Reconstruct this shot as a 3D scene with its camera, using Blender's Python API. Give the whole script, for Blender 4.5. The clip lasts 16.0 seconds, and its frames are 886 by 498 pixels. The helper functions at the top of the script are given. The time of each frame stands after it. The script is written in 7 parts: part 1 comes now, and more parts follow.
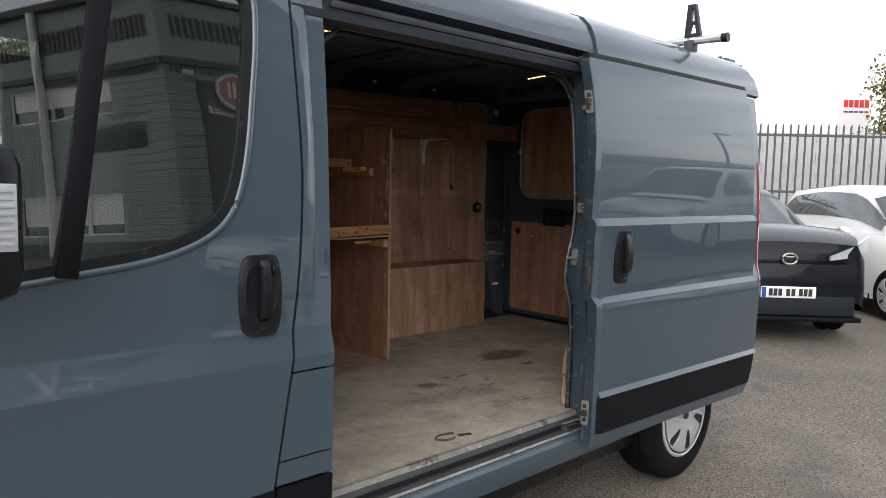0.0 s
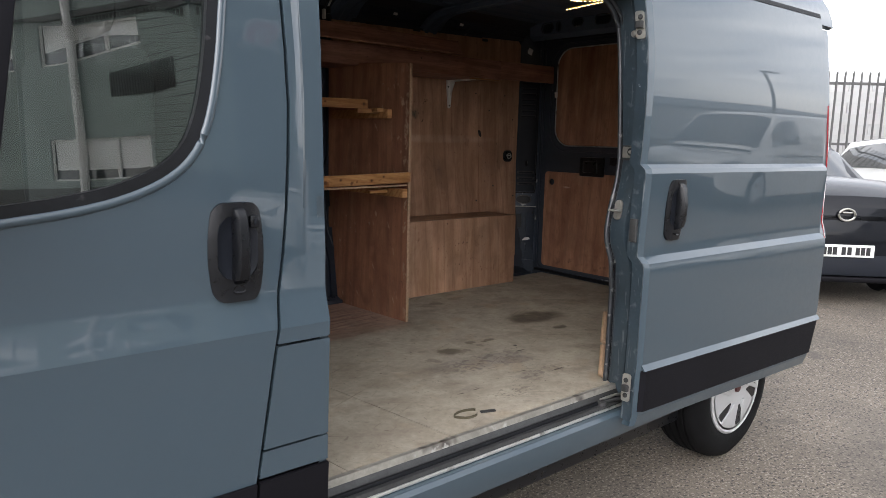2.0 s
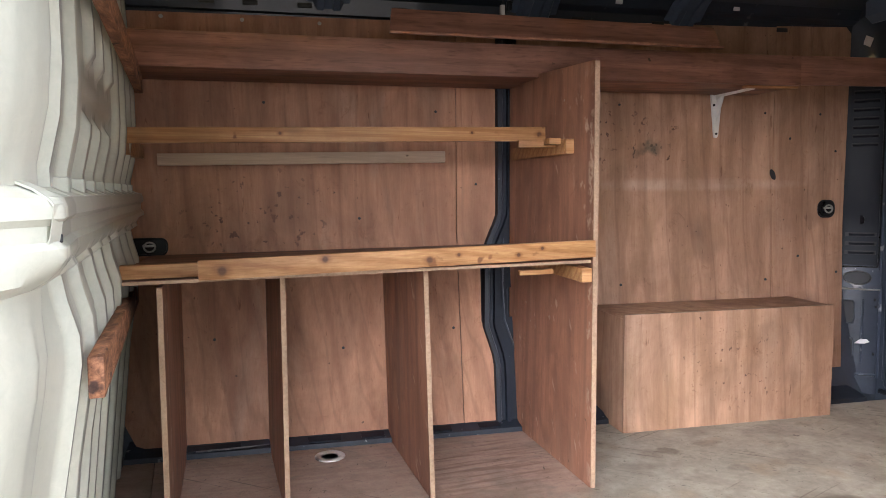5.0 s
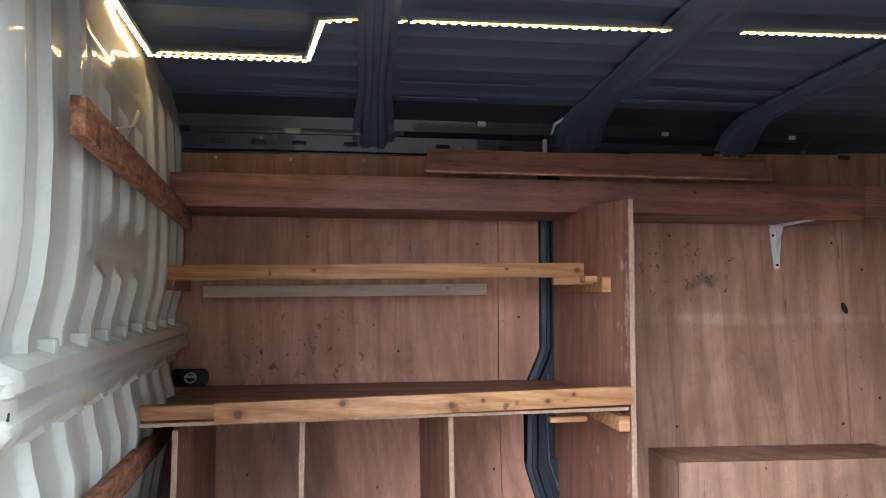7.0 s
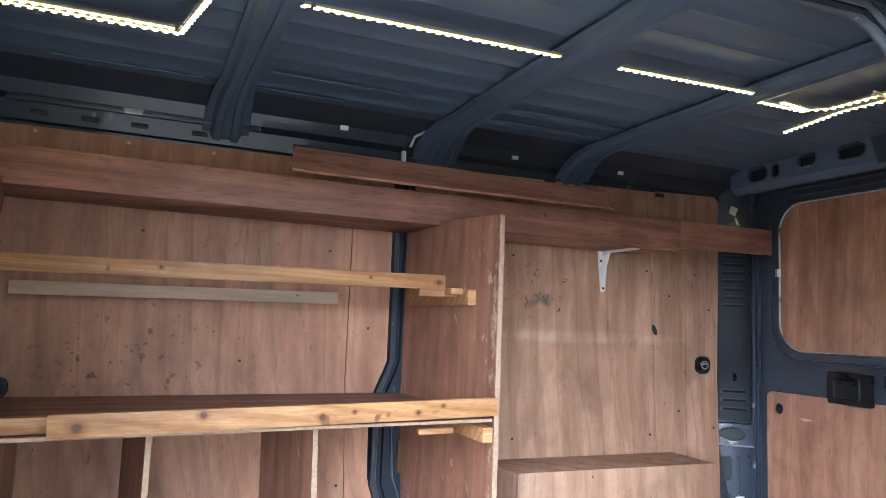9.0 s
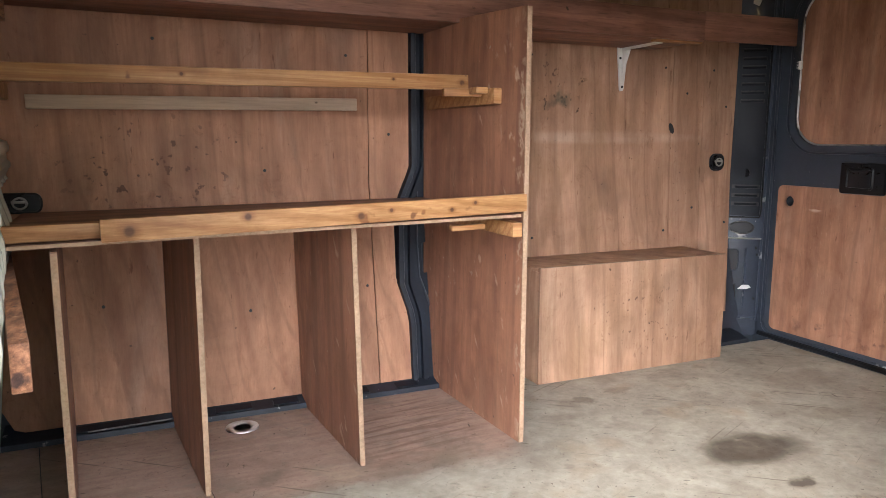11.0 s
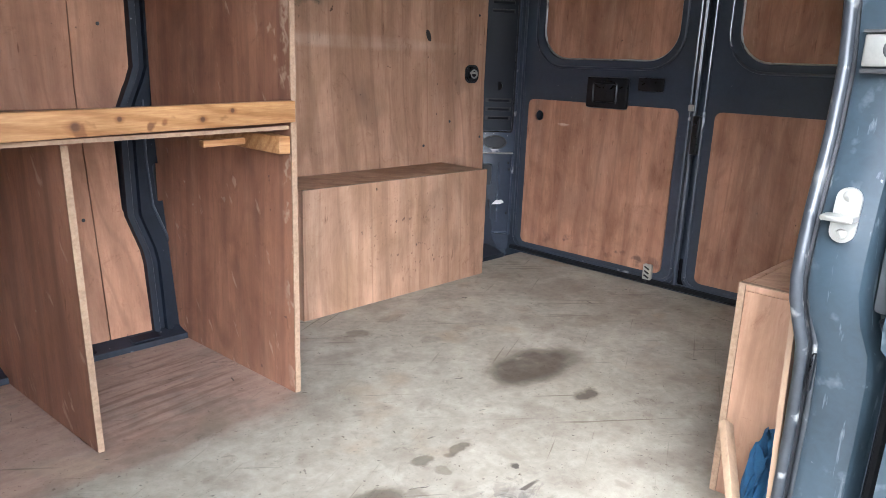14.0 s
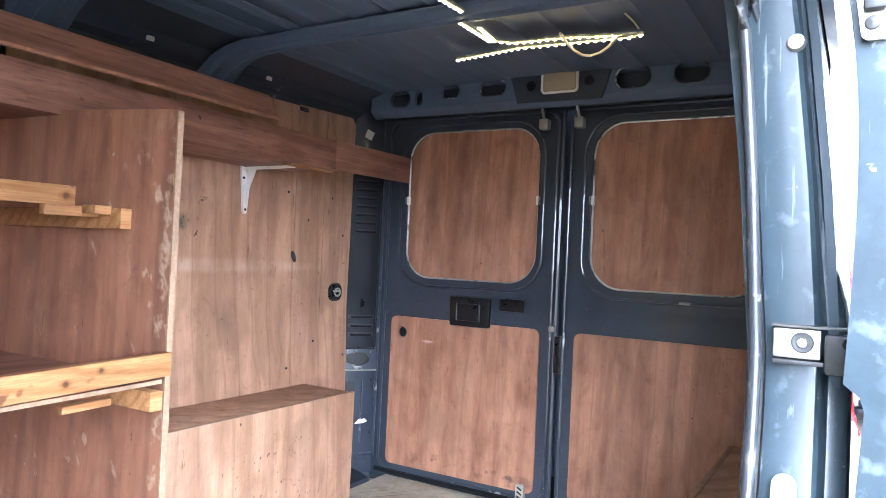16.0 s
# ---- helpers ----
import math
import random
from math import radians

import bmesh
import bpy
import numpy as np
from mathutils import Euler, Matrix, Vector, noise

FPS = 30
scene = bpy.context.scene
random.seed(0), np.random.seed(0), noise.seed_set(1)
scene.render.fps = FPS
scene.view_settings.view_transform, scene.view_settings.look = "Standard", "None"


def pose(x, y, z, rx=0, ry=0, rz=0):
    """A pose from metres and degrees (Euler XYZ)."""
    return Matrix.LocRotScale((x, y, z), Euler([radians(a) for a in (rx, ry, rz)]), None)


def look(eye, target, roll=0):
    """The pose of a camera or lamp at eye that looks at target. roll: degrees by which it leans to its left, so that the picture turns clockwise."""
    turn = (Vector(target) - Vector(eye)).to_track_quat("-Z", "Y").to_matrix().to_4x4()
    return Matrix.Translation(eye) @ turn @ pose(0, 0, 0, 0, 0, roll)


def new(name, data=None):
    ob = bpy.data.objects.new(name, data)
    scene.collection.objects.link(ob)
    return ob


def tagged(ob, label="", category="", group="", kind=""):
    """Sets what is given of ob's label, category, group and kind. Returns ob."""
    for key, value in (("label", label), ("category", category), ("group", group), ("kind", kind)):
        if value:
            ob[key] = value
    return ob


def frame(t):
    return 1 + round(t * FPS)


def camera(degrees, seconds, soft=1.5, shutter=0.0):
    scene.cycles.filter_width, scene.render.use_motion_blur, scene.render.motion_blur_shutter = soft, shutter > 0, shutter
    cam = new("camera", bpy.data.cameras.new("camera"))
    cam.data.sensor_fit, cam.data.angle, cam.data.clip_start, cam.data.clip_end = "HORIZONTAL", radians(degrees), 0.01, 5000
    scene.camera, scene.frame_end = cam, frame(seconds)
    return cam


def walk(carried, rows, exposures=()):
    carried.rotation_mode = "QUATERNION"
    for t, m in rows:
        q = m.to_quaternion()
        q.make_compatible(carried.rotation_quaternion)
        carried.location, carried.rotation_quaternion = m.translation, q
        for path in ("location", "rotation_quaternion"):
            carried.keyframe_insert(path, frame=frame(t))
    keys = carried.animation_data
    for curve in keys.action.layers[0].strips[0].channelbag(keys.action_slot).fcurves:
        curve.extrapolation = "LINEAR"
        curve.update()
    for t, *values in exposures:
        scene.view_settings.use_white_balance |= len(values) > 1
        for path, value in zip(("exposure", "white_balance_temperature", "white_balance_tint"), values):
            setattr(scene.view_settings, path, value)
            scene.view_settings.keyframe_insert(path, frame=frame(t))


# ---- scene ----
cam = camera(63.9, 16.0, soft=0.85)
PATH = [
    (0, (-1.139, -1.659, 1.457), (0.233, -0.214, 1.282), 1.2),
    (0.5, (-1.125, -1.653, 1.443), (0.244, -0.208, 1.25), 0.9),
    (1, (-1.08, -1.617, 1.425), (0.282, -0.169, 1.203), 1.3),
    (1.5, (-0.993, -1.543, 1.412), (0.353, -0.086, 1.155), 0.5),
    (2, (-0.867, -1.418, 1.413), (0.431, 0.073, 1.107), 1.4),
    (2.5, (-0.715, -1.203, 1.399), (0.564, 0.297, 1.06), 2.8),
    (3, (-0.519, -1.018, 1.396), (0.771, 0.47, 1.051), 0.9),
    (3.5, (-0.251, -0.887, 1.388), (0.849, 0.748, 1.048), 0.7),
    (4, (-0.034, -0.735, 1.395), (0.926, 0.987, 1.061), 2.0),
    (4.5, (0.159, -0.632, 1.402), (0.927, 1.191, 1.109), -0.4),
    (4.7, (0.244, -0.631, 1.393), (0.826, 1.266, 1.149), -0.7),
    (6.8, (0.499, -0.622, 1.477), (0.721, 1.361, 1.613), 0.3),
    (7, (0.5, -0.616, 1.481), (0.718, 1.367, 1.623), 0.2),
    (7.5, (0.483, -0.614, 1.49), (0.71, 1.354, 1.761), 0.3),
    (8, (0.44, -0.598, 1.487), (0.914, 1.321, 1.793), 1.9),
    (8.5, (0.33, -0.543, 1.475), (1.114, 1.272, 1.78), 1.2),
    (9, (0.293, -0.506, 1.451), (1.077, 1.322, 1.656), 2.3),
    (9.2, (0.281, -0.492, 1.422), (1.039, 1.358, 1.475), 3.0),
    (11.3, (0.205, -0.469, 1.385), (1.028, 1.297, 0.931), 0.3),
    (11.5, (0.206, -0.46, 1.364), (1.048, 1.247, 0.751), 1.1),
    (12, (0.217, -0.468, 1.341), (1.093, 1.156, 0.571), 1.2),
    (12.5, (0.209, -0.467, 1.337), (1.109, 1.147, 0.573), 0.7),
    (13, (0.206, -0.424, 1.343), (1.273, 1.131, 0.678), 2.3),
    (13.5, (0.236, -0.297, 1.331), (1.516, 1.134, 0.771), 2.3),
    (14, (0.263, -0.168, 1.346), (1.664, 1.167, 0.844), 2.1),
    (14.5, (0.262, -0.092, 1.38), (1.796, 1.146, 1.037), 3.0),
    (15, (0.238, -0.027, 1.429), (1.9, 1.074, 1.27), 2.3),
    (15.5, (0.23, -0.001, 1.466), (1.941, 1.036, 1.458), 2.6),
    (16, (0.229, -0.004, 1.473), (1.95, 1.015, 1.5), 2.7),
]
walk(cam, [(t, look(eye, target, roll)) for t, eye, target, roll in PATH],
     exposures=[(0, 1.6, 6350, 13), (1.5, 1.75, 6350, 13), (2.5, 2.45, 6450, 14), (3.5, 3.2, 6650, 15), (4.5, 4.2, 6300, 16), (7, 4.15, 5450, 15), (7.5, 3.85, 5350, 14), (8, 3.88, 4800, 10), (8.5, 4.15, 5080, 7), (9, 4.85, 5150, 7), (9.2, 4.8, 5300, 9), (11.3, 4.15, 6150, 13), (12, 3.64, 5850, 13), (13, 3.84, 5800, 13), (14.5, 4.55, 5500, 10), (16, 5.2, 5250, 11)])

# ---- world, sun ----
SUN_EL, SUN_AZ = 30, 236      # degrees; the sun is veiled by cloud
world = bpy.data.worlds.new("overcast_sky")
scene.world = world
world.use_nodes = True
wn, wl = world.node_tree.nodes, world.node_tree.links
wn.clear()
w_out, w_bg, w_sky = wn.new("ShaderNodeOutputWorld"), wn.new("ShaderNodeBackground"), wn.new("ShaderNodeTexSky")
w_sky.sky_type, w_sky.sun_disc = "NISHITA", False
w_sky.sun_elevation, w_sky.sun_rotation = radians(SUN_EL), radians(SUN_AZ)
w_sky.dust_density, w_sky.air_density = 3.0, 1.0
w_hsv, w_noise, w_ramp, w_mix = wn.new("ShaderNodeHueSaturation"), wn.new("ShaderNodeTexNoise"), wn.new("ShaderNodeValToRGB"), wn.new("ShaderNodeMixRGB")
w_tc, w_map = wn.new("ShaderNodeTexCoord"), wn.new("ShaderNodeMapping")
w_map.inputs["Scale"].default_value = (1.5, 1.5, 5)
w_hsv.inputs["Saturation"].default_value = 0.20
w_noise.inputs["Scale"].default_value, w_noise.inputs["Detail"].default_value = 2.2, 6
w_ramp.color_ramp.elements[0].position, w_ramp.color_ramp.elements[0].color = 0.35, (1.36, 1.45, 1.58, 1)
w_ramp.color_ramp.elements[1].position, w_ramp.color_ramp.elements[1].color = 0.65, (2.75, 2.70, 2.60, 1)
w_veil = wn.new("ShaderNodeGamma")      # thin cloud evens out the sky
w_veil.inputs["Gamma"].default_value = 0.48
w_mix.blend_type = "MULTIPLY"
w_mix.inputs[0].default_value = 1
wl.new(w_tc.outputs["Generated"], w_map.inputs["Vector"])
wl.new(w_map.outputs["Vector"], w_noise.inputs["Vector"])
wl.new(w_noise.outputs["Fac"], w_ramp.inputs["Fac"])
wl.new(w_sky.outputs["Color"], w_veil.inputs["Color"])
wl.new(w_veil.outputs["Color"], w_hsv.inputs["Color"])
wl.new(w_hsv.outputs["Color"], w_mix.inputs[1])
wl.new(w_ramp.outputs["Color"], w_mix.inputs[2])
wl.new(w_mix.outputs["Color"], w_bg.inputs["Color"])
w_bg.inputs["Strength"].default_value = 0.15
wl.new(w_bg.outputs["Background"], w_out.inputs["Surface"])
sun_data = bpy.data.lights.new("sun", "SUN")
sun_data.energy, sun_data.angle, sun_data.color = 0.10, radians(30), (1.0, 0.96, 0.9)
sun = new("sun", sun_data)
sun.rotation_euler = (radians(90 - SUN_EL), 0, radians(180 - SUN_AZ))


# ---- materials ----
def material(name, base, rough=0.5, metal=0.0, var=0.12, big=1.5, fine=40.0, stretch=(1, 1, 1), bump=0.05, coat=0.0, spec=0.5,
             second=None, blots=(), specks=None, extra_bump=0.0, zone=None):
    """Two scales of variation, a fine bump; blots: (x, y, rx, ry, colour, strength) stains on the xy plane; specks: (scale, threshold, colour)."""
    m = bpy.data.materials.new(name)
    m.use_nodes = True
    n, l = m.node_tree.nodes, m.node_tree.links
    b = n["Principled BSDF"]
    tc, mp = n.new("ShaderNodeTexCoord"), n.new("ShaderNodeMapping")
    mp.inputs["Scale"].default_value = stretch
    l.new(tc.outputs["Object"], mp.inputs["Vector"])
    na, nb = n.new("ShaderNodeTexNoise"), n.new("ShaderNodeTexNoise")
    na.inputs["Scale"].default_value, na.inputs["Detail"].default_value = big, 5
    nb.inputs["Scale"].default_value, nb.inputs["Detail"].default_value = fine, 6
    nb.inputs["Roughness"].default_value, nb.inputs["Distortion"].default_value = 0.65, 0.8
    l.new(mp.outputs["Vector"], na.inputs["Vector"])
    l.new(mp.outputs["Vector"], nb.inputs["Vector"])
    mixf = n.new("ShaderNodeMath")
    mixf.operation = "MULTIPLY_ADD"
    mixf.inputs[1].default_value = 0.55
    l.new(na.outputs["Fac"], mixf.inputs[0])
    half = n.new("ShaderNodeMath")
    half.operation = "MULTIPLY"
    half.inputs[1].default_value = 0.45
    l.new(nb.outputs["Fac"], half.inputs[0])
    l.new(half.outputs[0], mixf.inputs[2])
    oi = n.new("ShaderNodeObjectInfo")
    rnd = n.new("ShaderNodeMath")
    rnd.operation = "MULTIPLY_ADD"
    rnd.inputs[1].default_value = 0.08
    l.new(oi.outputs["Random"], rnd.inputs[0])
    l.new(mixf.outputs[0], rnd.inputs[2])
    ramp = n.new("ShaderNodeValToRGB")
    hi = second or [c * (1 + var) for c in base]
    lo = [c * (1 - var) for c in base]
    e = ramp.color_ramp.elements
    e[0].position, e[0].color = 0.36, (*lo, 1)
    e[1].position, e[1].color = 0.68, (*hi, 1)
    l.new(rnd.outputs[0], ramp.inputs["Fac"])
    col = ramp.outputs["Color"]
    sep = None
    for bx, by, rx, ry, bc, strength in blots:
        if sep is None:
            sep = n.new("ShaderNodeVectorMath")
            sep.operation = "ADD"
            wob, woff = n.new("ShaderNodeTexNoise"), n.new("ShaderNodeVectorMath")
            wob.inputs["Scale"].default_value, wob.inputs["Detail"].default_value = 14, 5
            woff.operation = "MULTIPLY_ADD"
            woff.inputs[1].default_value, woff.inputs[2].default_value = (0.09, 0.09, 0), (-0.045, -0.045, 0)
            l.new(tc.outputs["Object"], wob.inputs["Vector"])
            l.new(wob.outputs["Color"], woff.inputs[0])
            l.new(tc.outputs["Object"], sep.inputs[0])
            l.new(woff.outputs[0], sep.inputs[1])
        mv, ln, rg, mx = n.new("ShaderNodeMapping"), n.new("ShaderNodeVectorMath"), n.new("ShaderNodeMapRange"), n.new("ShaderNodeMixRGB")
        mv.inputs["Scale"].default_value = (1 / rx, 1 / ry, 0)
        mv.inputs["Location"].default_value = (-bx / rx, -by / ry, 0)
        ln.operation = "LENGTH"
        rg.inputs["From Min"].default_value, rg.inputs["From Max"].default_value = 1.02, 0.68
        rg.inputs["To Min"].default_value, rg.inputs["To Max"].default_value = 0, strength
        l.new(sep.outputs[0], mv.inputs["Vector"])
        l.new(mv.outputs["Vector"], ln.inputs[0])
        l.new(ln.outputs["Value"], rg.inputs["Value"])
        l.new(rg.outputs["Result"], mx.inputs[0])
        l.new(col, mx.inputs[1])
        mx.inputs[2].default_value = (*bc, 1)
        col = mx.outputs["Color"]
    if zone:
        # unworn ply under the shelves: y above a wavering line, x before the tall partition
        zy, zx, zone_lo, zone_hi = zone
        zn, zm, zs, zr, zr2, zmul, zgr, zmx = (n.new(k) for k in ("ShaderNodeTexNoise", "ShaderNodeMath", "ShaderNodeSeparateXYZ", "ShaderNodeMapRange", "ShaderNodeMapRange", "ShaderNodeMath", "ShaderNodeMixRGB", "ShaderNodeMixRGB"))
        zn.inputs["Scale"].default_value, zn.inputs["Detail"].default_value = 7, 5
        l.new(tc.outputs["Object"], zn.inputs["Vector"])
        l.new(tc.outputs["Object"], zs.inputs[0])
        zm.operation = "MULTIPLY_ADD"
        zm.inputs[1].default_value = 0.22
        l.new(zn.outputs["Fac"], zm.inputs[0])
        l.new(zs.outputs["Y"], zm.inputs[2])
        zr.inputs["From Min"].default_value, zr.inputs["From Max"].default_value = zy + 0.09, zy + 0.17
        l.new(zm.outputs[0], zr.inputs["Value"])
        zr2.inputs["From Min"].default_value, zr2.inputs["From Max"].default_value = zx + 0.01, zx - 0.01
        l.new(zs.outputs["X"], zr2.inputs["Value"])
        zmul.operation = "MULTIPLY"
        l.new(zr.outputs["Result"], zmul.inputs[0])
        l.new(zr2.outputs["Result"], zmul.inputs[1])
        zq = n.new("ShaderNodeMath")
        zq.operation = "MULTIPLY"
        zq.inputs[1].default_value = 0.8
        l.new(zmul.outputs[0], zq.inputs[0])
        zt, zmap = n.new("ShaderNodeTexNoise"), n.new("ShaderNodeMapping")
        zmap.inputs["Scale"].default_value = (2, 22, 1)
        zt.inputs["Scale"].default_value, zt.inputs["Detail"].default_value = 2, 5
        l.new(tc.outputs["Object"], zmap.inputs["Vector"])
        l.new(zmap.outputs["Vector"], zt.inputs["Vector"])
        l.new(zt.outputs["Fac"], zgr.inputs[0])
        zgr.inputs[1].default_value, zgr.inputs[2].default_value = (*zone_lo, 1), (*zone_hi, 1)
        l.new(zq.outputs[0], zmx.inputs[0])
        l.new(col, zmx.inputs[1])
        l.new(zgr.outputs["Color"], zmx.inputs[2])
        col = zmx.outputs["Color"]
    if specks:
        for sc, lo_t, hi_t, sc_col in specks:
            ns, rg, mx = n.new("ShaderNodeTexNoise"), n.new("ShaderNodeMapRange"), n.new("ShaderNodeMixRGB")
            ns.inputs["Scale"].default_value, ns.inputs["Detail"].default_value = sc, 3
            l.new(tc.outputs["Object"], ns.inputs["Vector"])
            rg.inputs["From Min"].default_value, rg.inputs["From Max"].default_value = lo_t, hi_t
            l.new(ns.outputs["Fac"], rg.inputs["Value"])
            l.new(rg.outputs["Result"], mx.inputs[0])
            l.new(col, mx.inputs[1])
            mx.inputs[2].default_value = (*sc_col, 1)
            col = mx.outputs["Color"]
    l.new(col, b.inputs["Base Color"])
    b.inputs["Metallic"].default_value = metal
    b.inputs["Specular IOR Level"].default_value = spec
    b.inputs["Coat Weight"].default_value = coat
    b.inputs["Coat Roughness"].default_value = 0.03
    rr = n.new("ShaderNodeMapRange")
    rr.inputs["To Min"].default_value, rr.inputs["To Max"].default_value = max(0.02, rough - 0.12), min(1, rough + 0.12)
    l.new(nb.outputs["Fac"], rr.inputs["Value"])
    l.new(rr.outputs["Result"], b.inputs["Roughness"])
    if bump:
        bp = n.new("ShaderNodeBump")
        bp.inputs["Strength"].default_value, bp.inputs["Distance"].default_value = bump, 0.004
        l.new(nb.outputs["Fac"], bp.inputs["Height"])
        last = bp.outputs["Normal"]
        if extra_bump:
            bq = n.new("ShaderNodeBump")
            bq.inputs["Strength"].default_value, bq.inputs["Distance"].default_value = extra_bump, 0.05
            l.new(na.outputs["Fac"], bq.inputs["Height"])
            l.new(last, bq.inputs["Normal"])
            last = bq.outputs["Normal"]
        l.new(last, b.inputs["Normal"])
    return m


def set_coat_ior(m, ior):
    m.node_tree.nodes["Principled BSDF"].inputs["Coat Roughness"].default_value = 0.004
    m.node_tree.nodes["Principled BSDF"].inputs["Coat IOR"].default_value = ior
    return m


def overlay(m, stretch, turn, noise_scale, lo, hi, colour, spot=None, strength=1.0, twist=0.0):
    """Thin marks over a material: stretched noise above a threshold; spot: (plane, u, v, ru, rv) keeps them to one region."""
    n, l = m.node_tree.nodes, m.node_tree.links
    b = n["Principled BSDF"]
    src = b.inputs["Base Color"].links[0].from_socket
    tc, rot, mp, ns, rg, mx = (n.new(k) for k in ("ShaderNodeTexCoord", "ShaderNodeMapping", "ShaderNodeMapping", "ShaderNodeTexNoise", "ShaderNodeMapRange", "ShaderNodeMixRGB"))
    rot.inputs["Rotation"].default_value = [radians(t) for t in turn]
    mp.inputs["Scale"].default_value = stretch
    ns.inputs["Scale"].default_value, ns.inputs["Detail"].default_value, ns.inputs["Distortion"].default_value = noise_scale, 4, twist
    l.new(tc.outputs["Object"], rot.inputs["Vector"])
    l.new(rot.outputs["Vector"], mp.inputs["Vector"])
    l.new(mp.outputs["Vector"], ns.inputs["Vector"])
    rg.inputs["From Min"].default_value, rg.inputs["From Max"].default_value, rg.inputs["To Max"].default_value = lo, hi, strength
    l.new(ns.outputs["Fac"], rg.inputs["Value"])
    fac = rg.outputs["Result"]
    if spot:
        plane, u, v, ru, rv = spot
        sc, lc = {"xy": ((1 / ru, 1 / rv, 0), (-u / ru, -v / rv, 0)), "xz": ((1 / ru, 0, 1 / rv), (-u / ru, 0, -v / rv)), "yz": ((0, 1 / ru, 1 / rv), (0, -u / ru, -v / rv))}[plane]
        sm, ln, sr, ml = (n.new(k) for k in ("ShaderNodeMapping", "ShaderNodeVectorMath", "ShaderNodeMapRange", "ShaderNodeMath"))
        sm.inputs["Scale"].default_value, sm.inputs["Location"].default_value = sc, lc
        ln.operation, ml.operation = "LENGTH", "MULTIPLY"
        sr.inputs["From Min"].default_value, sr.inputs["From Max"].default_value = 1.0, 0.5
        l.new(tc.outputs["Object"], sm.inputs["Vector"])
        l.new(sm.outputs["Vector"], ln.inputs[0])
        l.new(ln.outputs["Value"], sr.inputs["Value"])
        l.new(fac, ml.inputs[0])
        l.new(sr.outputs["Result"], ml.inputs[1])
        fac = ml.outputs[0]
    l.new(fac, mx.inputs[0])
    l.new(src, mx.inputs[1])
    mx.inputs[2].default_value = (*colour, 1)
    l.new(mx.outputs["Color"], b.inputs["Base Color"])


def grain(m, stretch, scale, lo, hi, colour, strength, twist=7.0):
    """Growth-ring bands: a distorted wave drawn out along the grain."""
    n, l = m.node_tree.nodes, m.node_tree.links
    b = n["Principled BSDF"]
    src = b.inputs["Base Color"].links[0].from_socket
    tc, mp, wv, rg, mx, oi, off = (n.new(k) for k in ("ShaderNodeTexCoord", "ShaderNodeMapping", "ShaderNodeTexWave", "ShaderNodeMapRange", "ShaderNodeMixRGB", "ShaderNodeObjectInfo", "ShaderNodeVectorMath"))
    off.operation = "MULTIPLY_ADD"
    off.inputs[1].default_value = (3.1, 3.1, 3.1)
    mp.inputs["Scale"].default_value = stretch
    wv.wave_type, wv.bands_direction = "BANDS", "DIAGONAL"
    wv.inputs["Scale"].default_value, wv.inputs["Distortion"].default_value = scale, twist
    wv.inputs["Detail"].default_value, wv.inputs["Detail Scale"].default_value = 3, 0.9
    l.new(tc.outputs["Object"], mp.inputs["Vector"])
    l.new(oi.outputs["Random"], off.inputs[0])
    l.new(mp.outputs["Vector"], off.inputs[2])
    l.new(off.outputs[0], wv.inputs["Vector"])
    rg.inputs["From Min"].default_value, rg.inputs["From Max"].default_value, rg.inputs["To Max"].default_value = lo, hi, strength
    l.new(wv.outputs["Fac"], rg.inputs["Value"])
    l.new(rg.outputs["Result"], mx.inputs[0])
    l.new(src, mx.inputs[1])
    mx.inputs[2].default_value = (*colour, 1)
    l.new(mx.outputs["Color"], b.inputs["Base Color"])


def mottle(m, stretch, scale, lo, hi, dark, light, detail=6, rough=0.6, twist=0.0, turn=(0, 0, 0)):
    """Multiplies the colour by a noise that runs from dark to light."""
    n, l = m.node_tree.nodes, m.node_tree.links
    b = n["Principled BSDF"]
    src = b.inputs["Base Color"].links[0].from_socket
    tc, rot, mp, ns, rp, mx = (n.new(k) for k in ("ShaderNodeTexCoord", "ShaderNodeMapping", "ShaderNodeMapping", "ShaderNodeTexNoise", "ShaderNodeValToRGB", "ShaderNodeMixRGB"))
    rot.inputs["Rotation"].default_value = [radians(t) for t in turn]
    mp.inputs["Scale"].default_value = stretch
    ns.inputs["Scale"].default_value, ns.inputs["Detail"].default_value = scale, detail
    ns.inputs["Roughness"].default_value, ns.inputs["Distortion"].default_value = rough, twist
    rp.color_ramp.elements[0].position, rp.color_ramp.elements[0].color = lo, (*dark, 1)
    rp.color_ramp.elements[1].position, rp.color_ramp.elements[1].color = hi, (*light, 1)
    mx.blend_type = "MULTIPLY"
    mx.inputs[0].default_value = 1
    l.new(tc.outputs["Object"], rot.inputs["Vector"])
    l.new(rot.outputs["Vector"], mp.inputs["Vector"])
    l.new(mp.outputs["Vector"], ns.inputs["Vector"])
    l.new(ns.outputs["Fac"], rp.inputs["Fac"])
    l.new(src, mx.inputs[1])
    l.new(rp.outputs["Color"], mx.inputs[2])
    l.new(mx.outputs["Color"], b.inputs["Base Color"])


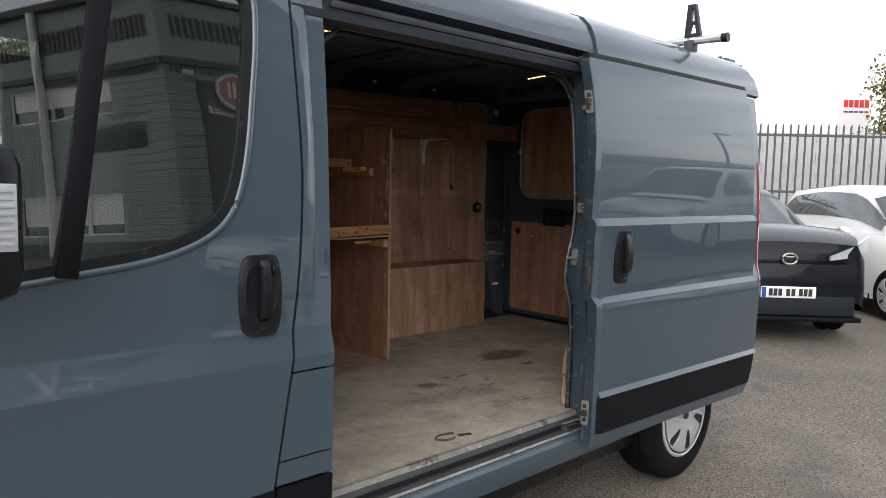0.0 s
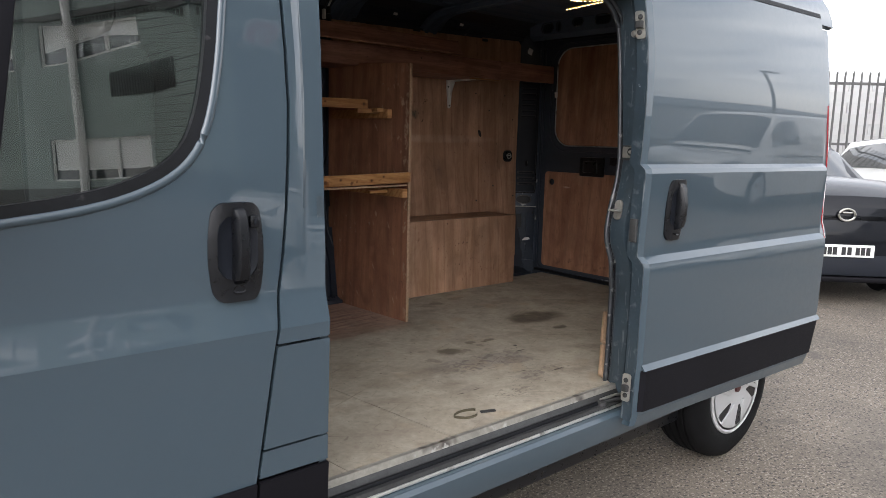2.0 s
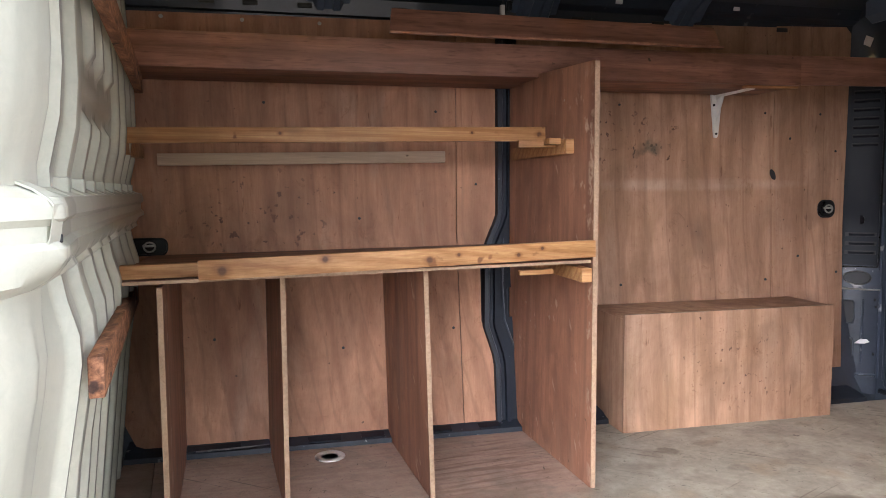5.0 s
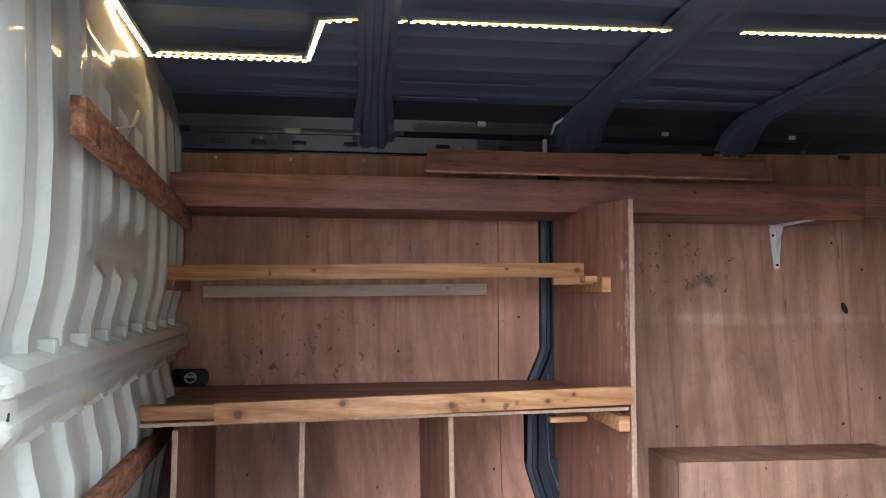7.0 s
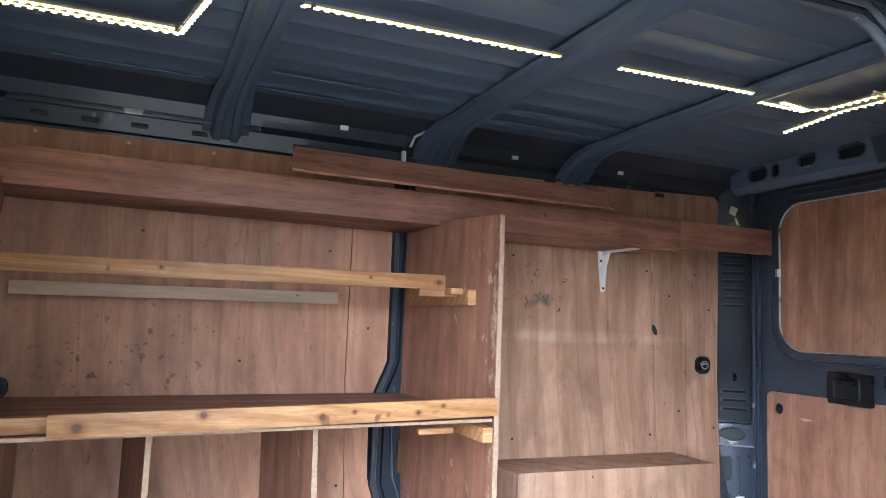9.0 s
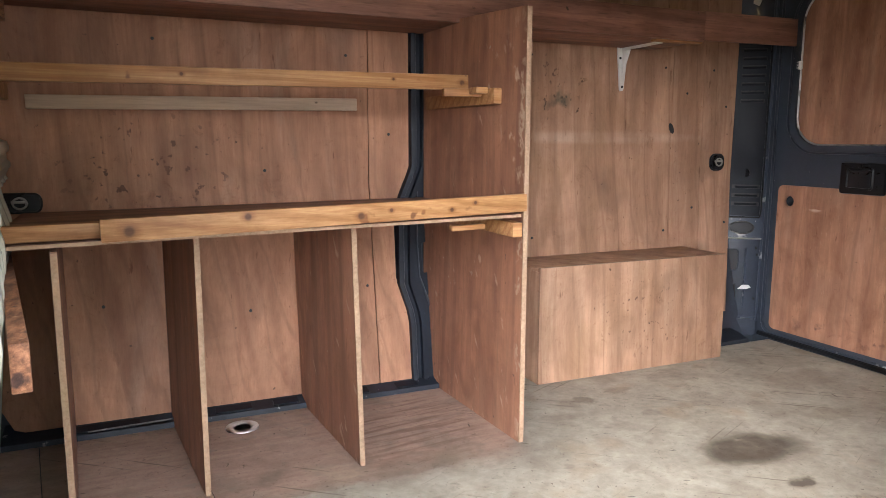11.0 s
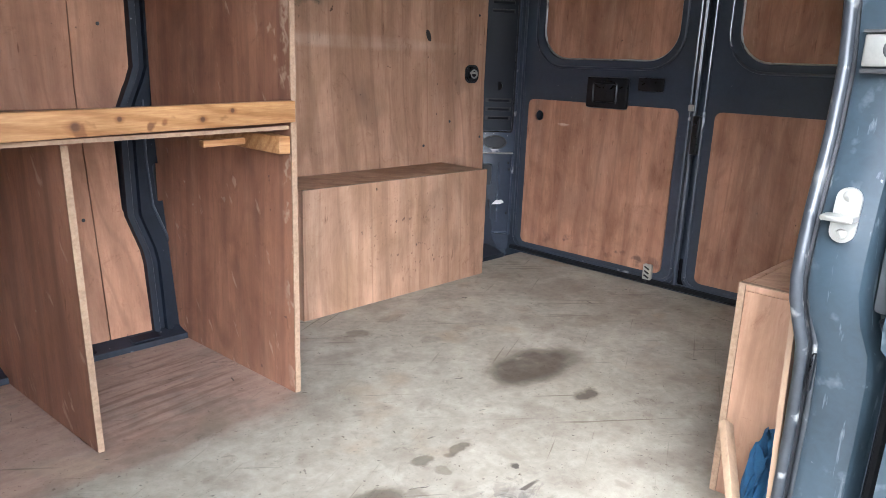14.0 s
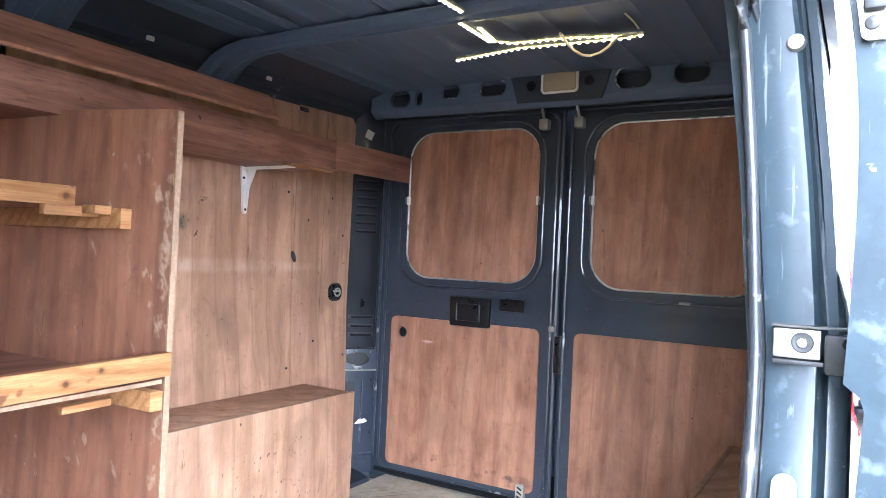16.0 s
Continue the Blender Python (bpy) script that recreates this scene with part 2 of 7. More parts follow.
DARK_SPECK = (0.06, 0.035, 0.02)
PLY_Z = material("plywood_upright", (0.375, 0.173, 0.093), 0.62, var=0.16, second=(0.495, 0.260, 0.149), big=1.6, fine=7, stretch=(4, 4, 0.4), bump=0.10, spec=0.3,
                 specks=[(34, 0.735, 0.775, DARK_SPECK), (3.0, 0.62, 0.80, (0.24, 0.13, 0.075))])
PLY_PALE = material("pale_plywood_upright", (0.415, 0.233, 0.137), 0.62, var=0.16, second=(0.537, 0.325, 0.201), big=1.6, fine=7, stretch=(4, 4, 0.4), bump=0.10, spec=0.3,
                    specks=[(34, 0.735, 0.775, DARK_SPECK), (3.0, 0.62, 0.80, (0.20, 0.125, 0.08))])
PLY_DOOR = material("red_plywood_upright", (0.392, 0.176, 0.099), 0.55, var=0.16, second=(0.506, 0.258, 0.153), big=1.6, fine=7, stretch=(4, 4, 0.4), bump=0.08, spec=0.35,
                    specks=[(34, 0.745, 0.785, DARK_SPECK)])
PLY_RED = material("plywood_stained_red", (0.280, 0.120, 0.066), 0.5, var=0.18, second=(0.387, 0.188, 0.110), big=1.6, fine=7, stretch=(4, 4, 0.4), bump=0.1, spec=0.4,
                   specks=[(30, 0.74, 0.78, (0.45, 0.33, 0.24)), (2.6, 0.62, 0.8, (0.30, 0.17, 0.10))])
PLY_X = material("plywood_lengthwise", (0.225, 0.106, 0.072), 0.55, var=0.18, second=(0.333, 0.171, 0.118), big=1.6, fine=7, stretch=(0.4, 5, 5), bump=0.1, spec=0.35,
                 specks=[(30, 0.74, 0.78, DARK_SPECK)])
PLY_EDGE = material("plywood_edge", (0.30, 0.200, 0.128), 0.8, var=0.22, big=6, fine=60, stretch=(1, 1, 1), bump=0.2)
PINE = material("pine_timber", (0.34, 0.165, 0.065), 0.55, var=0.2, second=(0.45, 0.25, 0.11), big=1.6, fine=9, stretch=(0.7, 14, 14), bump=0.12, spec=0.35,
                specks=[(13, 0.67, 0.71, (0.16, 0.07, 0.03))])
OFFCUT = material("pale_offcut_timber", (0.34, 0.225, 0.14), 0.7, var=0.25, big=4, fine=12, stretch=(14, 14, 0.8), bump=0.15)
BATTEN = material("chipped_brown_batten", (0.22, 0.085, 0.038), 0.75, var=0.35, second=(0.36, 0.17, 0.085), big=6, fine=30, stretch=(14, 2.2, 14), bump=0.3, specks=[(20, 0.64, 0.69, (0.07, 0.03, 0.02)), (26, 0.66, 0.72, (0.48, 0.33, 0.21))])
PINE_GREY = material("weathered_timber", (0.48, 0.36, 0.26), 0.75, var=0.25, big=2, fine=9, stretch=(0.8, 14, 14), bump=0.15,
                     specks=[(16, 0.72, 0.76, (0.07, 0.04, 0.03))])
FLOOR_BLOTS = [(1.80, 0.928, 0.170, 0.092, (0.085, 0.064, 0.044), 0.80), (1.752, 0.722, 0.045, 0.026, (0.085, 0.065, 0.045), 0.8),
               (1.058, 0.735, 0.060, 0.042, (0.12, 0.095, 0.065), 0.75), (1.115, 0.705, 0.045, 0.022, (0.15, 0.12, 0.09), 0.6), (1.217, 0.784, 0.036, 0.022, (0.12, 0.095, 0.068), 0.75), (1.223, 0.730, 0.020, 0.018, (0.17, 0.14, 0.10), 0.6),
               (1.320, 0.765, 0.045, 0.020, (0.10, 0.078, 0.054), 0.8), (1.356, 0.648, 0.012, 0.012, (0.05, 0.04, 0.03), 0.9), (0.923, 0.679, 0.024, 0.024, (0.18, 0.15, 0.12), 0.6),
               (1.13, 0.545, 0.19, 0.070, (0.225, 0.20, 0.185), 0.55), (1.22, 0.49, 0.085, 0.045, (0.19, 0.165, 0.15), 0.55), (0.93, 0.60, 0.12, 0.05, (0.25, 0.22, 0.195), 0.45), (1.11, 0.335, 0.08, 0.035, (0.22, 0.19, 0.165), 0.5), (0.82, 0.35, 0.06, 0.035, (0.24, 0.21, 0.18), 0.45),
               (1.587, 1.439, 0.05, 0.03, (0.15, 0.12, 0.09), 0.6), (1.753, 1.465, 0.05, 0.025, (0.20, 0.16, 0.12), 0.5), (1.713, 1.258, 0.045, 0.03, (0.22, 0.19, 0.155), 0.5), (1.922, 1.268, 0.05, 0.03, (0.20, 0.17, 0.14), 0.5),
               (2.25, 1.02, 0.10, 0.05, (0.22, 0.18, 0.13), 0.45), (0.33, 0.95, 0.08, 0.08, (0.26, 0.21, 0.15), 0.4), (0.62, 1.19, 0.5, 0.03, (0.22, 0.15, 0.11), 0.5),
               (0.80, 1.28, 0.10, 0.05, (0.12, 0.085, 0.06), 0.55), (0.10, 0.93, 0.06, 0.05, (0.16, 0.13, 0.10), 0.55), (2.45, 1.3, 0.2, 0.1, (0.22, 0.18, 0.14), 0.4)]
FLOOR = material("worn_floor_ply", (0.294, 0.252, 0.194), 0.68, var=0.12, second=(0.412, 0.368, 0.296), big=2.4, fine=22, stretch=(1, 1, 1), bump=0.12, spec=0.3, blots=FLOOR_BLOTS, zone=(1.16, 1.21, (0.24, 0.120, 0.084), (0.43, 0.292, 0.218)),
                 specks=[(55, 0.72, 0.77, (0.12, 0.09, 0.06)), (5, 0.6, 0.8, (0.34, 0.26, 0.18))])
PAINT = material("blue_grey_car_paint", (0.040, 0.060, 0.076), 0.35, var=0.02, big=0.8, fine=30, bump=0.0, coat=1.0, spec=0.2)
set_coat_ior(PAINT, 1.52)
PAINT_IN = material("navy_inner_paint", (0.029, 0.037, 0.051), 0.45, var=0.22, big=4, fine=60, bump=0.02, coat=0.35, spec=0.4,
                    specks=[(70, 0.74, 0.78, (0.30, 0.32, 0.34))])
PAINT_JAMB = material("dusty_jamb_paint", (0.024, 0.037, 0.047), 0.42, var=0.25, big=5, fine=50, bump=0.05, coat=0.22,
                      specks=[(60, 0.72, 0.78, (0.26, 0.28, 0.29)), (14, 0.64, 0.85, (0.10, 0.12, 0.135))])
CREAM = material("pale_bulkhead_paint", (0.43, 0.43, 0.35), 0.36, var=0.12, big=3, fine=50, bump=0.02, coat=0.6,
                 specks=[(50, 0.74, 0.8, (0.3, 0.3, 0.27))])
# pale flecks stand for worn paint and for glints painted along edges
PAINT_WORN_GLINT = material("worn_glinting_navy_edge", (0.033, 0.044, 0.064), 0.45, var=0.22, big=4, fine=60, bump=0.02, coat=0.7, specks=[(11, 0.60, 0.66, (0.40, 0.40, 0.39)), (90, 0.68, 0.74, (0.30, 0.30, 0.30))])
# pale flecks painted for spots of highlight, with a little wear
PAINT_BEAD = material("glossy_navy_bead", (0.029, 0.037, 0.051), 0.34, var=0.22, big=4, fine=60, bump=0.02, coat=0.45, specks=[(7, 0.66, 0.70, (0.30, 0.31, 0.32)), (90, 0.72, 0.77, (0.26, 0.27, 0.28))])
# roof parts: the inner navy, missing light and haze lifted into its colour
PAINT_LIFTED = material("lifted_navy_roof", (0.074, 0.100, 0.146), 0.58, var=0.18, big=3, fine=60, bump=0.02, coat=0.04, spec=0.4)
# cant rail and corner post: the inner navy darkened in colour for shade
PAINT_DIMMED = material("dimmed_navy_cant", (0.021, 0.029, 0.044), 0.4, var=0.25, big=3, fine=60, bump=0.02, coat=0.3, spec=0.4, specks=[(12, 0.66, 0.72, (0.16, 0.17, 0.18))])
# near-black navy, much darker than the inner paint
PILLAR_DARK = material("near_black_pillar", (0.007, 0.010, 0.016), 0.42, var=0.35, big=6, fine=40, bump=0.0, coat=0.12, spec=0.22, specks=[(60, 0.74, 0.78, (0.12, 0.13, 0.14))])
BLACK = material("black_plastic", (0.006, 0.0065, 0.008), 0.30, var=0.3, big=5, fine=40, bump=0.0, spec=0.30)
VENT = material("matt_black_vent_plastic", (0.009, 0.011, 0.016), 0.55, var=0.3, fine=120, bump=0.05, spec=0.25)
# sill navy darkened for the shadow at the foot of the lining
SILL_PAINT = material("shaded_navy_sill", (0.012, 0.016, 0.024), 0.5, var=0.5, big=6, fine=40, bump=0.1, spec=0.4, specks=[(40, 0.68, 0.74, (0.2, 0.2, 0.2))])
TRIM = material("black_textured_trim", (0.0055, 0.0052, 0.007), 0.6, var=0.25, big=3, fine=160, bump=0.12, spec=0.12)
RUBBER = material("rubber_seal", (0.007, 0.0075, 0.009), 0.5, var=0.3, big=12, fine=90, bump=0.1, spec=0.2, specks=[(22, 0.66, 0.74, (0.05, 0.05, 0.05))])
SEAL = material("dusty_worn_seal", (0.026, 0.029, 0.033), 0.34, var=0.35, big=9, fine=70, bump=0.08, spec=0.5, specks=[(30, 0.63, 0.70, (0.20, 0.20, 0.19)), (12, 0.66, 0.76, (0.11, 0.11, 0.105))])
TYRE = material("tyre_rubber", (0.006, 0.006, 0.0065), 0.7, spec=0.10, var=0.3, big=9, fine=120, bump=0.2)
STEEL = material("zinc_steel", (0.42, 0.41, 0.37), 0.40, metal=0.8, var=0.15, big=8, fine=90, bump=0.05)
ALU = material("worn_aluminium", (0.55, 0.55, 0.53), 0.42, metal=0.75, var=0.3, big=7, fine=60, bump=0.12, specks=[(14, 0.58, 0.7, (0.12, 0.11, 0.10))])
STRIP = material("grimy_edge_aluminium", (0.07, 0.07, 0.066), 0.55, metal=0.35, var=0.35, big=9, fine=60, bump=0.12, specks=[(14, 0.50, 0.62, (0.07, 0.065, 0.06)), (30, 0.60, 0.68, (0.22, 0.21, 0.19))])
SILL_STRIP = material("scuffed_edge_aluminium", (0.30, 0.285, 0.25), 0.48, metal=0.45, var=0.3, big=9, fine=60, bump=0.12, specks=[(9, 0.56, 0.66, (0.10, 0.09, 0.08)), (30, 0.62, 0.70, (0.45, 0.44, 0.41))])
DARKSTEEL = material("grimy_track_steel", (0.045, 0.045, 0.045), 0.5, metal=0.5, var=0.4, big=8, fine=60, bump=0.15)
WHITE = material("white_enamel", (0.74, 0.72, 0.68), 0.4, var=0.06, big=5, fine=60, bump=0.03)
SILVER = material("silver_wheel_trim", (0.56, 0.57, 0.58), 0.34, metal=0.45, var=0.05, big=5, fine=90, bump=0.02, coat=0.5)
ASPHALT = material("worn_asphalt", (0.116, 0.093, 0.071), 0.88, var=0.25, second=(0.182, 0.152, 0.120), big=0.5, fine=60, bump=0.6, extra_bump=0.05,
                   specks=[(0.35, 0.55, 0.75, (0.120, 0.100, 0.078)), (85, 0.56, 0.62, (0.28, 0.245, 0.20)), (70, 0.57, 0.63, (0.045, 0.04, 0.035)), (3, 0.62, 0.75, (0.09, 0.078, 0.064)), (26, 0.72, 0.75, (0.30, 0.28, 0.25))])
FENCE_STEEL = material("galvanised_fence_steel", (0.11, 0.11, 0.108), 0.5, metal=0.4, var=0.2, big=3, fine=30)
BLOCKWALL = material("pale_block_wall", (0.50, 0.50, 0.49), 0.8, var=0.1, big=2, fine=20, bump=0.2)
RENDERED = material("grey_rendered_wall", (0.29, 0.34, 0.31), 0.85, var=0.08, big=0.7, fine=3, bump=0)
STONE_DARK = material("dark_stone", (0.09, 0.088, 0.082), 0.85, var=0.25, big=1.5, fine=12, bump=0.3)
ROOFING = material("grey_cladding", (0.16, 0.175, 0.19), 0.5, metal=0.2, var=0.1, big=0.6, fine=12)
CAR_DARK = material("dark_navy_car_paint", (0.006, 0.007, 0.010), 0.3, var=0.05, fine=300, bump=0, coat=0.35, spec=0.1)
CAR_WHITE = material("pearl_white_car_paint", (0.68, 0.67, 0.64), 0.35, var=0.04, fine=300, bump=0, coat=1)
CAR_RED = material("red_car_paint", (0.35, 0.02, 0.025), 0.35, var=0.05, fine=300, bump=0, coat=1)
RED_LAMP = material("red_lamp_lens", (0.32, 0.012, 0.016), 0.12, var=0.1, coat=1, bump=0)
HUB_RED = material("dark_red_badge", (0.05, 0.010, 0.011), 0.4, var=0.2, bump=0)
AMBER = material("clear_lamp_lens", (0.36, 0.37, 0.38), 0.1, var=0.2, fine=60, coat=1, bump=0.3)
CAR_GLASS = material("tinted_car_glass", (0.012, 0.015, 0.016), 0.05, var=0.1, fine=20, bump=0, coat=1.0, spec=0.6)
BLUE_CLOTH = material("blue_cloth", (0.012, 0.065, 0.14), 0.9, var=0.3, big=10, fine=120, bump=0.5)
SEAT = material("dark_seat_fabric", (0.035, 0.036, 0.04), 0.9, var=0.3, big=6, fine=160, bump=0.3)
PLATE_W = material("white_number_plate", (0.78, 0.78, 0.74), 0.4, var=0.03, bump=0)
PLATE_B = material("blue_plate_band", (0.02, 0.06, 0.35), 0.4, var=0.03, bump=0)
# also the flat black put into holes and slots, where only shade shows
INK = material("black_ink_and_holes", (0.015, 0.015, 0.016), 0.6, var=0.1, bump=0)
RED_INK = material("red_sign_paint", (0.55, 0.03, 0.03), 0.5, var=0.08, bump=0)
BARK = material("birch_bark", (0.20, 0.18, 0.15), 0.9, var=0.3, big=6, fine=30, bump=0.5)
LEAF = material("olive_leaf", (0.11, 0.115, 0.035), 0.7, var=0.35, second=(0.20, 0.17, 0.06), big=3, fine=8, bump=0)


# scratches, scuffs, clusters of dark marks
overlay(FLOOR, (1.5, 40, 1), (0, 0, 38), 1.6, 0.66, 0.72, (0.13, 0.10, 0.07), strength=0.7)
overlay(FLOOR, (1.5, 45, 1), (0, 0, -25), 1.8, 0.67, 0.73, (0.15, 0.115, 0.08), strength=0.6)
overlay(FLOOR, (1, 1.3, 1), (0, 0, 20), 6, 0.52, 0.68, (0.20, 0.165, 0.13), strength=0.5)
overlay(FLOOR, (1, 1, 1), (0, 0, 0), 17, 0.60, 0.70, (0.19, 0.155, 0.12), strength=0.5)
overlay(FLOOR, (2, 9, 1), (0, 0, 30), 9, 0.71, 0.745, (0.07, 0.055, 0.042), strength=0.8)
overlay(FLOOR, (9, 2, 1), (0, 0, 15), 8, 0.715, 0.75, (0.08, 0.06, 0.045), strength=0.8)
overlay(FLOOR, (1, 1, 1), (0, 0, 0), 70, 0.70, 0.74, (0.09, 0.07, 0.05), strength=0.7)
overlay(FLOOR, (2, 26, 1), (0, 0, -6), 2.0, 0.47, 0.62, (0.15, 0.075, 0.05), ("xy", 0.95, 1.48, 0.30, 0.28), 0.6)
overlay(FLOOR, (1, 1, 1), (0, 0, 0), 3.2, 0.50, 0.66, (0.16, 0.12, 0.09), ("xy", 0.7, 1.25, 0.75, 0.16), 0.6, 1.0)
overlay(FLOOR, (1, 1.6, 1), (0, 0, 0), 22, 0.50, 0.60, (0.115, 0.095, 0.085), ("xy", 1.10, 0.55, 0.33, 0.12), 0.55, 1.2)
overlay(FLOOR, (1, 1.6, 1), (0, 0, 0), 26, 0.53, 0.61, (0.12, 0.10, 0.085), ("xy", 1.15, 0.33, 0.19, 0.08), 0.5, 1.2)
overlay(FLOOR, (1, 1.6, 1), (0, 0, 0), 30, 0.55, 0.62, (0.10, 0.08, 0.065), ("xy", 0.92, 0.24, 0.14, 0.07), 0.55, 1.5)
for sx, sy, sr, sq, deep in ((1.80, 0.93, 0.22, 0.125, 0.75), (1.752, 0.722, 0.055, 0.034, 0.5), (1.066, 0.730, 0.09, 0.05, 0.5), (1.320, 0.765, 0.055, 0.026, 0.6)):
    overlay(FLOOR, (1, 1, 1), (0, 0, 0), 16, 0.32, 0.56, (0.080, 0.060, 0.042), ("xy", sx, sy, sr, sq), deep)
for gx, gy, ga, gl in ((0.80, 0.335, 24, 0.07), (1.24, 0.310, 2, 0.10), (1.10, 0.375, 30, 0.05), (1.19, 0.42, -60, 0.03), (1.30, 0.57, 10, 0.06)):
    overlay(FLOOR, (1, 1, 1), (0, 0, ga), 24, 0.46, 0.52, (0.075, 0.060, 0.046), ("xy", gx, gy, gl, 0.007), 0.9)
for wx, wz, wr, wq in ((0.28, 1.32, 0.34, 0.20), (1.62, 1.60, 0.30, 0.16), (2.0, 0.75, 0.3, 0.2)):
    for_ply = PLY_Z if wx < 1 else PLY_PALE
    overlay(for_ply, (1, 1, 0.9), (0, 0, 0), 36 if wx < 1 else 46, 0.625, 0.665, (0.065, 0.034, 0.027), ("xz", wx, wz, wr, wq), 0.8)
    overlay(for_ply, (1, 1, 1), (0, 0, 0), 6, 0.50, 0.70, (0.14, 0.08, 0.055), ("xz", wx, wz, wr, wq), 0.25)
overlay(PLY_PALE, (1, 1, 1), (0, 0, 0), 16, 0.44, 0.60, (0.07, 0.085, 0.06), ("xz", 1.735, 1.555, 0.075, 0.06), 0.75)
overlay(PLY_PALE, (0.4, 1, 3), (0, 0, 0), 5, 0.30, 0.60, (0.62, 0.45, 0.32), ("xz", 1.92, 1.415, 0.62, 0.030), 0.55)
overlay(PLY_DOOR, (1, 1, 1), (0, 0, 0), 20, 0.56, 0.66, (0.09, 0.05, 0.035), ("yz", 1.35, 0.62, 0.4, 0.05), 0.8)
overlay(PLY_DOOR, (1, 1, 1), (0, 0, 0), 20, 0.56, 0.66, (0.09, 0.05, 0.035), ("yz", 0.60, 0.62, 0.4, 0.05), 0.8)
for ply, fleck, flame, pale in ((PLY_Z, (0.15, 0.075, 0.045), (0.21, 0.105, 0.062), (0.43, 0.28, 0.19)), (PLY_PALE, (0.18, 0.105, 0.065), (0.25, 0.135, 0.078), (0.47, 0.31, 0.20)), (PLY_DOOR, (0.13, 0.058, 0.034), (0.19, 0.085, 0.048), (0.39, 0.225, 0.145)), (PLY_RED, (0.085, 0.035, 0.022), (0.125, 0.050, 0.030), (0.31, 0.185, 0.12))):
    overlay(ply, (2.6, 2.6, 0.55), (0, 0, 0), 2.2, 0.46, 0.66, flame, strength=0.5, twist=1.6)
    overlay(ply, (3.4, 3.4, 0.8), (0, 0, 0), 1.7, 0.54, 0.72, pale, strength=0.5, twist=1.2)
    overlay(ply, (55, 55, 7), (0, 0, 0), 2.0, 0.58, 0.74, fleck, strength=0.20)
    overlay(ply, (1, 1, 1), (0, 0, 0), 42, 0.725, 0.765, (0.07, 0.04, 0.028), strength=0.7)
overlay(PLY_X, (0.55, 2.6, 2.6), (0, 0, 0), 2.2, 0.46, 0.66, (0.11, 0.045, 0.028), strength=0.6, twist=1.6)
overlay(PLY_X, (7, 55, 55), (0, 0, 0), 2.0, 0.56, 0.70, (0.08, 0.035, 0.022), strength=0.55)
overlay(PLY_DOOR, (1, 1.6, 0.7), (0, 0, 0), 7, 0.50, 0.72, (0.20, 0.085, 0.042), strength=0.55, twist=1.2)
overlay(PLY_DOOR, (1, 22, 3), (12, 0, 0), 9, 0.62, 0.72, (0.50, 0.33, 0.22), strength=0.3)
overlay(PLY_RED, (1, 1.4, 0.8), (0, 0, 0), 6, 0.52, 0.74, (0.13, 0.055, 0.028), strength=0.5, twist=1.2)
overlay(PLY_PALE, (1.2, 1, 0.7), (0, 0, 0), 4, 0.52, 0.76, (0.30, 0.17, 0.085), strength=0.5, twist=1.0)
grain(PLY_Z, (1, 1, 0.05), 5.0, 0.62, 0.98, (0.22, 0.10, 0.055), 0.34)
grain(PLY_PALE, (1, 1, 0.045), 4.2, 0.60, 0.98, (0.25, 0.125, 0.068), 0.36)
grain(PLY_DOOR, (1, 1, 0.05), 5.5, 0.60, 0.98, (0.20, 0.085, 0.045), 0.34)
grain(PLY_RED, (1, 1, 0.06), 6.0, 0.62, 0.98, (0.12, 0.05, 0.028), 0.34)
grain(PLY_X, (0.05, 1, 1), 6.0, 0.62, 0.98, (0.10, 0.042, 0.026), 0.40)
grain(PINE, (0.05, 1, 1), 16.0, 0.55, 0.95, (0.24, 0.10, 0.032), 0.55, 4.0)
overlay(PLY_RED, (1, 1, 0.8), (0, 0, 0), 26, 0.56, 0.64, (0.46, 0.34, 0.24), ("yz", 1.232, 1.15, 0.035, 0.75), 0.85)
overlay(PINE, (0.5, 9, 9), (0, 0, 0), 3.0, 0.52, 0.68, (0.27, 0.125, 0.045), strength=0.6, twist=0.8)
overlay(PINE, (3, 3, 3), (0, 0, 0), 3.0, 0.60, 0.75, (0.20, 0.11, 0.05), strength=0.5)
overlay(PLY_RED, (1, 1, 0.6), (0, 0, 0), 24, 0.60, 0.68, (0.60, 0.46, 0.34), ("yz", 1.27, 1.52, 0.10, 0.24), 0.8)
overlay(PLY_RED, (1, 3, 1), (30, 0, 0), 12, 0.66, 0.72, (0.52, 0.38, 0.28), strength=0.5)
overlay(ASPHALT, (1, 1, 1), (0, 0, 0), 1.1, 0.52, 0.72, (0.075, 0.066, 0.056), strength=0.6)
overlay(PAINT_JAMB, (1, 1, 1), (0, 0, 0), 30, 0.60, 0.72, (0.16, 0.18, 0.19), strength=0.4)
overlay(PAINT_JAMB, (40, 40, 3), (0, 0, 0), 2, 0.64, 0.70, (0.20, 0.22, 0.23), strength=0.5)

for kx, kz, kr in ((0.205, 1.208, 0.014), (0.45, 1.228, 0.010), (0.72, 1.217, 0.011), (0.80, 1.228, 0.006), (0.97, 1.222, 0.007), (1.04, 1.238, 0.006), (1.150, 1.572, 0.010), (0.93, 1.575, 0.005), (0.35, 1.566, 0.006)):
    overlay(PINE, (1, 1, 1), (0, 0, 0), 30, 0.20, 0.40, (0.20, 0.085, 0.030), ("xz", kx, kz, kr * 2.2, kr * 1.5), 0.7)
    overlay(PINE, (1, 1, 1), (0, 0, 0), 30, 0.20, 0.40, (0.085, 0.035, 0.016), ("xz", kx, kz, kr, kr), 0.95)
